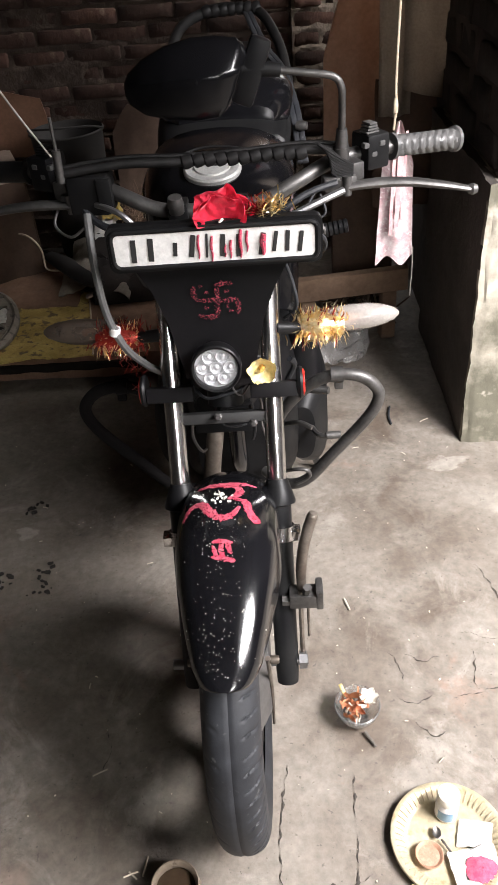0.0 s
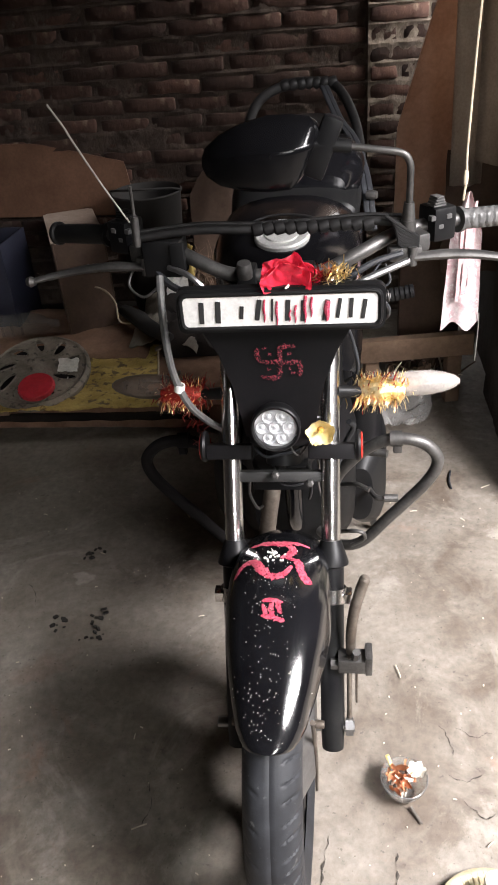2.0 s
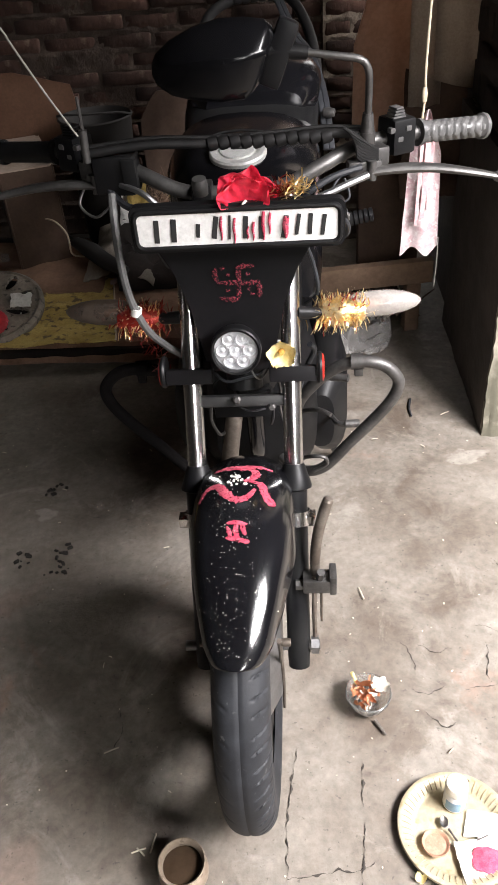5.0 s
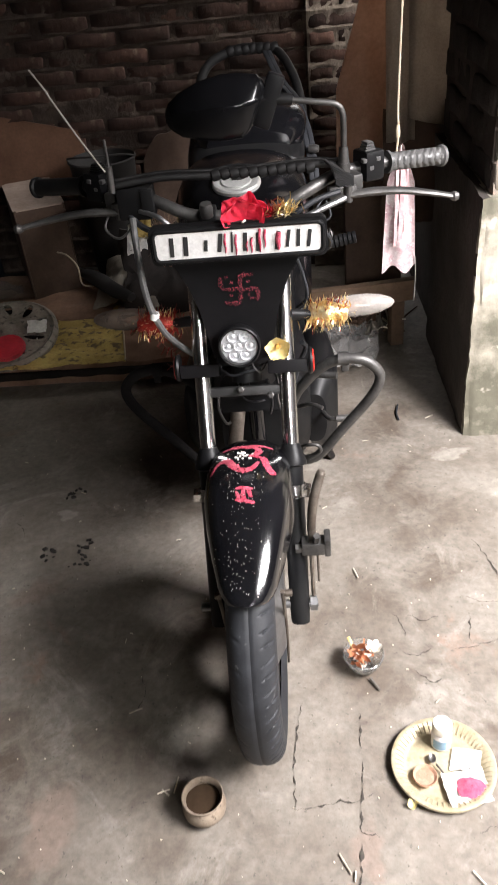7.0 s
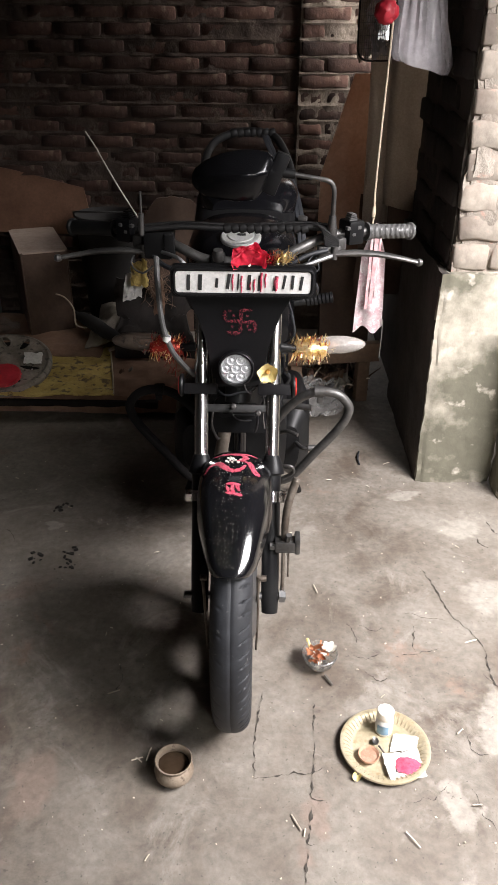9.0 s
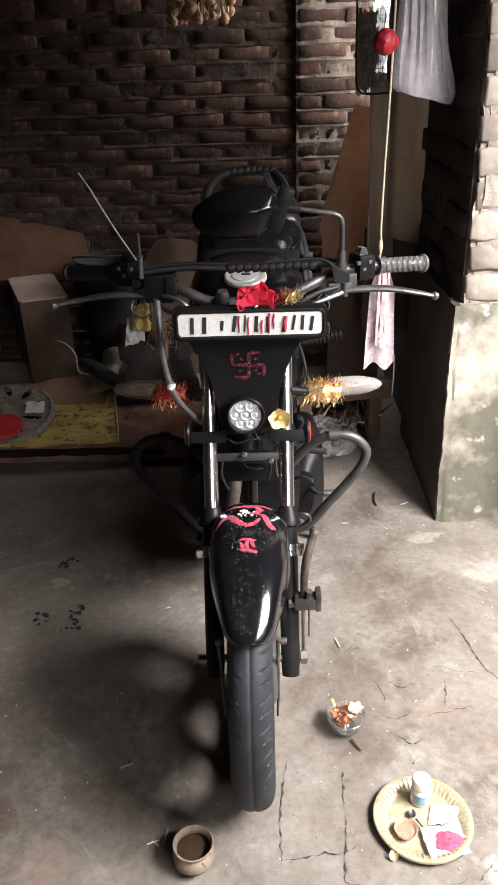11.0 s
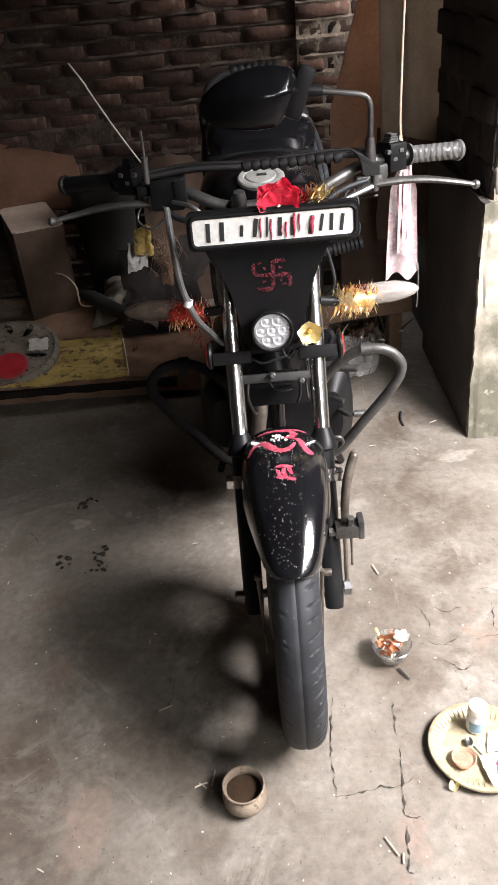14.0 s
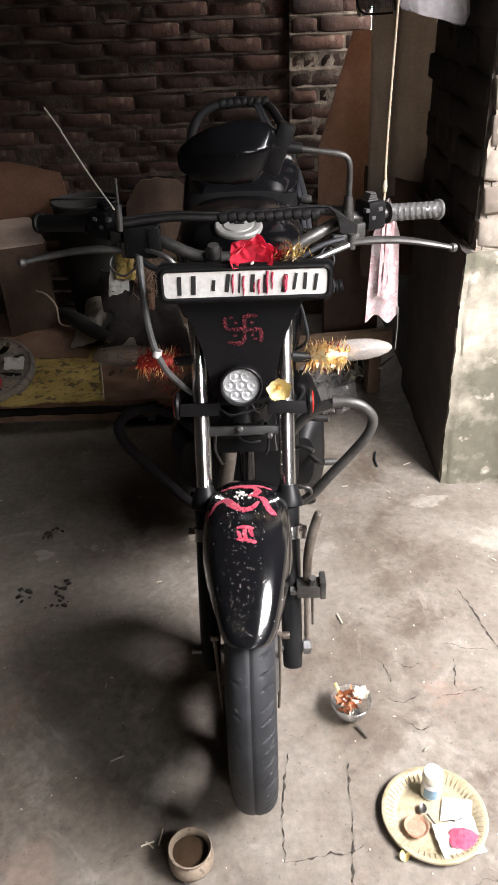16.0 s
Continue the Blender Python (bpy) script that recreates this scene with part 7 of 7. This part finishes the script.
add_sheet(bm, (0.376, 2.066, 0.505), (0.064, 0.0, 0.0), (0.006, 0.004, 0.355), 18, 44, lambda s, t: Vector((0.035 * (1 - t) * (s - 0.35) - (s - 0.5) * 0.055 * max(0, t - 0.72) / 0.28, 0.008 * math.sin(s * 8 + t * 3) + 0.007 * noise.noise(Vector((s * 3, t * 6, 2))), -0.012 * math.cos(s * 9) * (1 - t) if t < 0.5 else 0)), 0.004)
part("film", bm, PACKET_FILM, pk)
for k, (x, w) in enumerate(((0.395, 0.008), (0.408, 0.012), (0.424, 0.006))):
    bm = new_bm()
    add_sheet(bm, (x, 2.058, 0.58 + 0.02 * k), (w, 0.0, 0.0), (0.004, 0.002, 0.22), 2, 14, lambda s, t: Vector((0, 0.006 * noise.noise(Vector((k, t * 6, 2))) - 0.004, 0)), 0.001)
    part("printed_band", bm, PINK_FILM, pk, "pink printed band")
bm = new_bm()
add_tube(bm, [(0.462, 2.066, 0.54), (0.464, 2.066, 0.48), (0.462, 2.066, 0.40)], 0.0018, 6)
part("thread", bm, WIRE, pk)
bm = new_bm()
c = Vector((0.388, 2.055, 1.445))
for v in bmesh.ops.create_icosphere(bm, subdivisions=4, radius=0.033)["verts"]:
    n = v.co.normalized()
    v.co = c + v.co * (1 + 0.16 * noise.noise(n * 2.3) + 0.04 * noise.noise(n * 6)) * (1.0)
solo("red_pouch", bm, RED_PLASTIC, "small red knotted pouch hanging by the cord", "pouch")
bag = thing("hanging_plastic_bag", (0.49, 2.13, 1.9), "milky grey plastic bag hanging in long folds", "plastic bag")
bm = new_bm()
rings = []
for i in range(40):
    s = i / 39
    z = 1.302 + s * 0.50
    w = 0.088 * (1 - 0.62 * s ** 0.8) * min(1.0, 0.82 + s * 4)
    ring = []
    for k in range(72):
        a = 2 * math.pi * k / 72
        fold = 1 + (0.03 + 0.17 * min(1, s * 2)) * (0.6 * math.sin(a * 17 + 4 * noise.noise(Vector((math.cos(a) * 3, math.sin(a) * 3, s * 2)))) + 0.9 * noise.noise(Vector((math.cos(a) * 6, math.sin(a) * 6, s * 2.5)))) + 0.09 * noise.noise(Vector((math.cos(a) * 2, math.sin(a) * 2, s * 5)))
        ring.append(bm.verts.new((0.507 - 0.024 * s + (w + 0.016 * max(0, 0.4 - s) * (1 + math.cos(a))) * fold * math.cos(a), 2.13 + 0.45 * w * fold * math.sin(a), z - 0.020 * math.cos(a) * (1 - s) + 0.012 * noise.noise(Vector((a, 0, 7))) * (1 - s))))
    rings.append(ring)
for a, b in zip(rings, rings[1:]):
    for k in range(72):
        bm.faces.new((a[k], a[(k + 1) % 72], b[(k + 1) % 72], b[k]))
bm.faces.new(rings[0][::-1])
part("film", bm, FILM, bag)
bm = new_bm()
add_tube(bm, [(0.485, 2.13, 1.82), (0.485, 2.13, 2.0), (0.485, 2.13, 2.08)], 0.004, 8)
part("string", bm, CORD, bag)
basket = thing("wire_basket", (0.43, 2.6, 1.30), "grey wire mesh basket hanging by the wall, stuffed with packets", "basket")
for k in range(15):
    z = 1.312 + 0.02 * k
    bm = new_bm()
    add_tube(bm, [(0.378 - 0.0004 * k, 2.60, z), (0.43, 2.585, z + 0.002), (0.484, 2.60, z), (0.484, 2.635, z), (0.378 - 0.0004 * k, 2.635, z)], 0.0008, 5, 1, closed=True)
    part("hoop", bm, WIRE, basket)
for k in range(15):
    x = 0.380 + 0.104 * k / 14
    bm = new_bm()
    add_tube(bm, [(x, 2.597 - 0.010 * math.sin(math.pi * k / 14), 1.300), (x, 2.597 - 0.010 * math.sin(math.pi * k / 14), 1.608)], 0.0008, 5)
    part("wire", bm, WIRE, basket)
bm = new_bm()
add_tube(bm, [(0.370, 2.598, 1.61), (0.372, 2.596, 1.40), (0.376, 2.595, 1.325), (0.396, 2.592, 1.299), (0.44, 2.588, 1.296), (0.486, 2.594, 1.297)], 0.0032, 8)
part("basket_frame", bm, DARK_METAL, basket, "thick dark wire frame")
bm = new_bm()
add_tube(bm, [(0.39, 2.65, 1.60), (0.435, 2.65, 1.75), (0.435, 2.65, 2.08)], 0.002, 6)
part("hanger", bm, WIRE, basket)
random.seed(63)
for k in range(9):
    bm = new_bm()
    add_sheet(bm, (0.376 + 0.026 * (k % 3), 2.615 + 0.004 * (k % 2), 1.305 + 0.075 * (k // 3)), (0.045, 0.004, 0.008), (-0.004, 0.006, 0.085), 10, 12, crumple(0.035, 3.2, k + 210), 0.002)
    solo("crumpled_packet", bm, (SHEETING, PACKET_FILM, FILM)[k % 3], "crumpled greyish packet stuffed in the wire basket", "packet", "packets in the basket")

# bunch of dried bulbs under the roof
bunch = thing("hanging_bulbs", (-0.18, 3.2, 2.0), "bunch of dry papery bulbs hanging from the roof", "bulbs")
random.seed(41)
for k in range(70):
    s = random.random() ** 0.6
    z = 1.535 + 0.46 * (1 - s)
    w = 0.13
    c = Vector((-0.18 + random.gauss(0, w * 0.55), 3.2 + random.gauss(0, 0.05), z + abs(random.gauss(0, 0.02))))
    if z < 1.64:
        c.x = -0.18 + random.uniform(-0.13, 0.13)
    r = random.uniform(0.013, 0.024)
    bm = new_bm()
    add_lathe(bm, [(0, -r * 1.1), (r * 0.55, -r * 0.9), (r, -r * 0.1), (r * 0.8, r * 0.6), (r * 0.25, r * 1.2), (r * 0.12, r * 2.2), (0, r * 2.3)], c, (random.uniform(-0.5, 0.5), random.uniform(-0.5, 0.5), 1), 12)
    part("bulb", bm, SHALLOT, bunch)
bm = new_bm()
for k in range(16):
    x = -0.18 + random.uniform(-0.12, 0.12)
    add_tube(bm, [(x, 3.2, 1.58), (-0.18 + (x + 0.18) * 0.6, 3.2, 1.9), (-0.18, 3.2, 2.05)], 0.004, 6, 4)
add_tube(bm, [(-0.18, 3.2, 2.0), (-0.18, 3.2, 2.08)], 0.006, 6)
part("stalks", bm, STRAW, bunch, "dry twisted stalks")

# coir fibre caught in the heap
random.seed(77)
coir = thing("coir_bundle", (-0.40, 2.84, 0.42), "loose bundle of dry brown coir fibre on the heap", "fibre")
bm = new_bm()
for k in range(150):
    c = Vector((-0.395 + random.gauss(0, 0.03), 2.82 + random.gauss(0, 0.02), 0.40 + random.gauss(0, 0.035)))
    d = Vector((random.uniform(-0.5, 0.5), random.uniform(-0.4, 0.4), random.uniform(-1, 1))).normalized() * random.uniform(0.02, 0.055)
    bend = Vector((random.uniform(-1, 1), random.uniform(-1, 1), random.uniform(-1, 1))) * 0.012
    add_tube(bm, [c - d, c + bend, c + d], [0.0006, 0.0012, 0.0006], 4, 3)
tagged(part("fibre_tuft", bm, WOOD, coir), kind="stuff")
bm = new_bm()
for v in bmesh.ops.create_icosphere(bm, subdivisions=3, radius=1.0)["verts"]:
    n = v.co.copy()
    v.co = Vector((-0.395 + 0.045 * n.x, 2.85 + 0.03 * n.y, 0.235 + 0.20 * n.z)) + noise.noise_vector(n * 3) * 0.014
part("core", bm, BROWN_CLOTH, coir, "matted brown core")

# ---- floor cracks ----
CRACK = material("crack shadow dirt", (0.045, 0.038, 0.032), (0.07, 0.06, 0.05), 0.95, stain=30, bump=0.3)
random.seed(8)


def crack(points, width):
    path = spline([Vector((x, y, 0)) for x, y in points], 16)
    bm = new_bm()
    rows = []
    for i, p in enumerate(path):
        d = (path[min(i + 1, len(path) - 1)] - path[max(i - 1, 0)]).normalized()
        side = Vector((-d.y, d.x, 0))
        end = min(1.0, 3 * min(i, len(path) - 1 - i) / len(path) + 0.15)
        off = 0.006 * noise.noise(p * 55) + 0.0018 * noise.noise(p * 170)
        w = 1.05 * width * end * max(0.02, 0.35 + 1.5 * noise.noise(p * 75))
        z = 0.0022 + 0.004 * noise.noise(Vector((p.x * 2.2, p.y * 2.2, 0))) + 0.0025 * noise.noise(Vector((p.x * 9, p.y * 9, 3))) - 0.003 + 0.0012
        rows.append((bm.verts.new(p + side * (off + w) + Vector((0, 0, z - 0.0016))), bm.verts.new(p + side * off + Vector((0, 0, z - 0.001))), bm.verts.new(p + side * (off - w) + Vector((0, 0, z - 0.0016)))))
    for a, b in zip(rows, rows[1:]):
        bm.faces.new((a[0], a[1], b[1], b[0])), bm.faces.new((a[1], a[2], b[2], b[1]))
    bmesh.ops.recalc_face_normals(bm, faces=bm.faces)
    return part("crack", bm, CRACK, FLOOR)


for pts, w in (
    ([(0.070, 0.935), (0.064, 0.90), (0.056, 0.843), (0.049, 0.77), (0.050, 0.689)], 0.0026),
    ([(0.050, 0.690), (0.085, 0.694), (0.124, 0.702), (0.173, 0.706), (0.20, 0.725)], 0.0020),
    ([(0.192, 0.90), (0.190, 0.878), (0.185, 0.815)], 0.0026),
    ([(0.187, 0.79), (0.182, 0.74), (0.175, 0.690), (0.173, 0.645), (0.200, 0.640)], 0.0032),
    ([(0.170, 0.625), (0.166, 0.59), (0.160, 0.545), (0.176, 0.540)], 0.0032),
    ([(0.158, 0.53), (0.152, 0.49), (0.149, 0.455)], 0.0036),
    ([(0.324, 1.006), (0.340, 0.988), (0.359, 0.973), (0.378, 0.985)], 0.0018),
    ([(0.535, 1.425), (0.548, 1.395), (0.570, 1.301), (0.580, 1.245), (0.597, 1.191)], 0.0030),
    ([(0.597, 1.195), (0.625, 1.15), (0.646, 1.085), (0.640, 1.02), (0.644, 0.955), (0.66, 0.90)], 0.0034),
    ([(0.800, 1.67), (0.803, 1.635), (0.818, 1.60)], 0.0030),
    ([(0.748, 1.585), (0.745, 1.555), (0.768, 1.525)], 0.0030),
    ([(0.474, 1.17), (0.471, 1.142), (0.460, 1.082)], 0.0020),
    ([(0.297, 1.176), (0.31, 1.14), (0.314, 1.103)], 0.0014),
    ([(0.30, 1.06), (0.33, 1.05), (0.37, 1.065)], 0.0014),
    ([(0.33, 1.17), (0.36, 1.15), (0.40, 1.16)], 0.0013),
    ([(0.62, 1.0), (0.65, 0.95), (0.66, 0.88)], 0.0016),
    ([(-0.30, 1.02), (-0.28, 0.97), (-0.29, 0.92)], 0.0012),
    ([(-0.75, 1.58), (-0.72, 1.55), (-0.70, 1.50)], 0.0014),
):
    crack(pts, w)
for k in range(7):
    x, y, turn = random.uniform(0.36, 0.80), random.uniform(0.45, 1.25), random.uniform(0, 6.3)
    pts = [(x, y)]
    for n in range(random.randint(3, 5)):
        turn += random.uniform(-0.9, 0.9)
        x, y = x + 0.022 * math.cos(turn), y + 0.022 * math.sin(turn)
        pts.append((x, y))
    crack(pts, random.uniform(0.0009, 0.0018))
# ---- brickwork, piece by piece ----
random.seed(21)


def brick_mesh(length, height, depth, seed, mat, wear=0.006):
    bm = new_bm()
    add_box(bm, (0, 0, 0), (length, depth, height))
    bmesh.ops.bevel(bm, geom=bm.edges[:], offset=0.006, segments=1, affect="EDGES")
    bmesh.ops.subdivide_edges(bm, edges=[e for e in bm.edges if abs(e.verts[0].co.x - e.verts[1].co.x) > 0.04], cuts=3)
    for v in bm.verts:
        n = noise.noise_vector(v.co * 17 + Vector((seed * 3.7, 0, 0))) + 0.5 * noise.noise_vector(v.co * 50 + Vector((seed * 1.7, 5, 0)))
        v.co += n * wear
    return finish(bm, "brick", mat, True, 60)


COURSE = 0.0665
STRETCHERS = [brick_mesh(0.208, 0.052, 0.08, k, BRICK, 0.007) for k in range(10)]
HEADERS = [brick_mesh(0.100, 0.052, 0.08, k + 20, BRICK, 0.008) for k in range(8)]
PIER_MORTAR = material("lime mortar", (0.10, 0.076, 0.060), (0.22, 0.18, 0.145), 0.95, stain=9, grain=50, bump=1.0, depth=0.008)


def lay(mesh, at, parent, rz=0.0):
    ob = new("brick", mesh)
    ob.parent = parent
    ob.matrix_parent_inverse = PLACED[parent.name].inverted()
    ob.matrix_basis = pose(*at, random.uniform(-1.5, 1.5), random.uniform(-1.2, 1.2), rz + random.uniform(-1.2, 1.2))
    return ob


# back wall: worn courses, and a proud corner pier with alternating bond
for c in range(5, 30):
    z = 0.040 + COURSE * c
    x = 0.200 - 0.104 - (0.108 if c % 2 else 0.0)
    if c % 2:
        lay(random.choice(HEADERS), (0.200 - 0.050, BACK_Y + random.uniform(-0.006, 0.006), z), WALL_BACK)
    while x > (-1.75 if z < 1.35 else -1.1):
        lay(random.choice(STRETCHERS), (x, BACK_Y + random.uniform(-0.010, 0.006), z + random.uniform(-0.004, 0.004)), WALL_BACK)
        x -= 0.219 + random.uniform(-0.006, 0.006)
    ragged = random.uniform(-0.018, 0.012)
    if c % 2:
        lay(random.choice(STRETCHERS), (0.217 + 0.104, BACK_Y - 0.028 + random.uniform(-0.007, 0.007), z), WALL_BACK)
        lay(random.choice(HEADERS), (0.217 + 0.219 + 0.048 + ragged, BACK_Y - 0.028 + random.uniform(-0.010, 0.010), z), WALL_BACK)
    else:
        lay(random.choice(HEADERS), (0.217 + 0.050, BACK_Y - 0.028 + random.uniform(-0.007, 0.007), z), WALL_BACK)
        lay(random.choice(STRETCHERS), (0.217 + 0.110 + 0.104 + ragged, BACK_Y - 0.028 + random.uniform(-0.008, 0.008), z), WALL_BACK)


def mortar_skin(x0, x1, y, seed, mat):
    """Uneven mortar between the bricks: squeezed out in ragged lips along the courses, here and there smeared over the faces."""
    bm = new_bm()
    wide = x1 - x0

    def swell(s, t):
        x, z = x0 + s * wide, t * 2.08
        bed = abs(((z - 0.040) / COURSE + 0.5) % 1.0 - 0.0)
        bed = min(bed, 1 - bed) * COURSE
        lip = max(0, 1 - bed / 0.011) * (0.010 + 0.016 * noise.noise(Vector((x * 13, z * 15.0, seed + 2))))
        rough = 0.006 * noise.noise(Vector((x * 16, z * 16, seed))) + 0.005 * noise.noise(Vector((x * 46, z * 46, seed)))
        smear = 0.020 * max(0, noise.noise(Vector((x * 4.5, z * 7, seed + 7))) - 0.12)
        return Vector((0, -lip - rough - smear, 0))

    add_sheet(bm, (x0, y, 0), (wide, 0, 0), (0, 0, 2.08), int(wide / 0.012), 190, swell)
    return part("mortar", bm, mat, WALL_BACK)


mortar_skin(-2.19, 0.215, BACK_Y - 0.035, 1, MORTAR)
mortar_skin(0.207, 0.530, BACK_Y - 0.061, 4, PIER_MORTAR)
bm = new_bm()
add_box(bm, (0.365, BACK_Y - 0.0, 1.04), (0.29, 0.10, 2.08))
part("pier_core", bm, MORTAR, WALL_BACK, "mud mortar core of the pier", smooth=False)

# end of the side wall above the foot: limewashed bricks, unevenly set
LIME_BRICK = material("limewashed brick", (0.21, 0.17, 0.14), (0.34, 0.30, 0.25), 0.9, stain=7, grain=40, bump=0.5, depth=0.004, c3=(0.38, 0.25, 0.20), spots=0.58, random=0.16)
LS = [brick_mesh(0.228, 0.074, 0.10, k + 40, LIME_BRICK, 0.009) for k in range(5)]
LH = [brick_mesh(0.108, 0.074, 0.10, k + 60, LIME_BRICK, 0.009) for k in range(5)]
for c in range(11):
    z = 0.79 + 0.0875 * c
    j = random.uniform(-0.012, 0.006)
    if c % 2:
        lay(random.choice(LS), (0.640 + 0.118 + j * 0.6, WALL_Y + 0.083 + random.uniform(-0.005, 0.005), z), WALL_SIDE)
    else:
        lay(random.choice(LH), (0.640 + 0.056 + j * 0.6, WALL_Y + 0.083 + random.uniform(-0.005, 0.005), z), WALL_SIDE)
        lay(random.choice(LH), (0.640 + 0.176 + j * 0.6, WALL_Y + 0.083 + random.uniform(-0.005, 0.005), z), WALL_SIDE)
# bricks along the side face, darkened to carry its shade
SHADED_BRICK = material("shaded brick", (0.035, 0.03, 0.027), (0.065, 0.055, 0.048), 0.92, stain=9, grain=60, bump=0.8, depth=0.005, random=0.25)
SS = [brick_mesh(0.225, 0.074, 0.06, k + 80, SHADED_BRICK, 0.008) for k in range(5)]
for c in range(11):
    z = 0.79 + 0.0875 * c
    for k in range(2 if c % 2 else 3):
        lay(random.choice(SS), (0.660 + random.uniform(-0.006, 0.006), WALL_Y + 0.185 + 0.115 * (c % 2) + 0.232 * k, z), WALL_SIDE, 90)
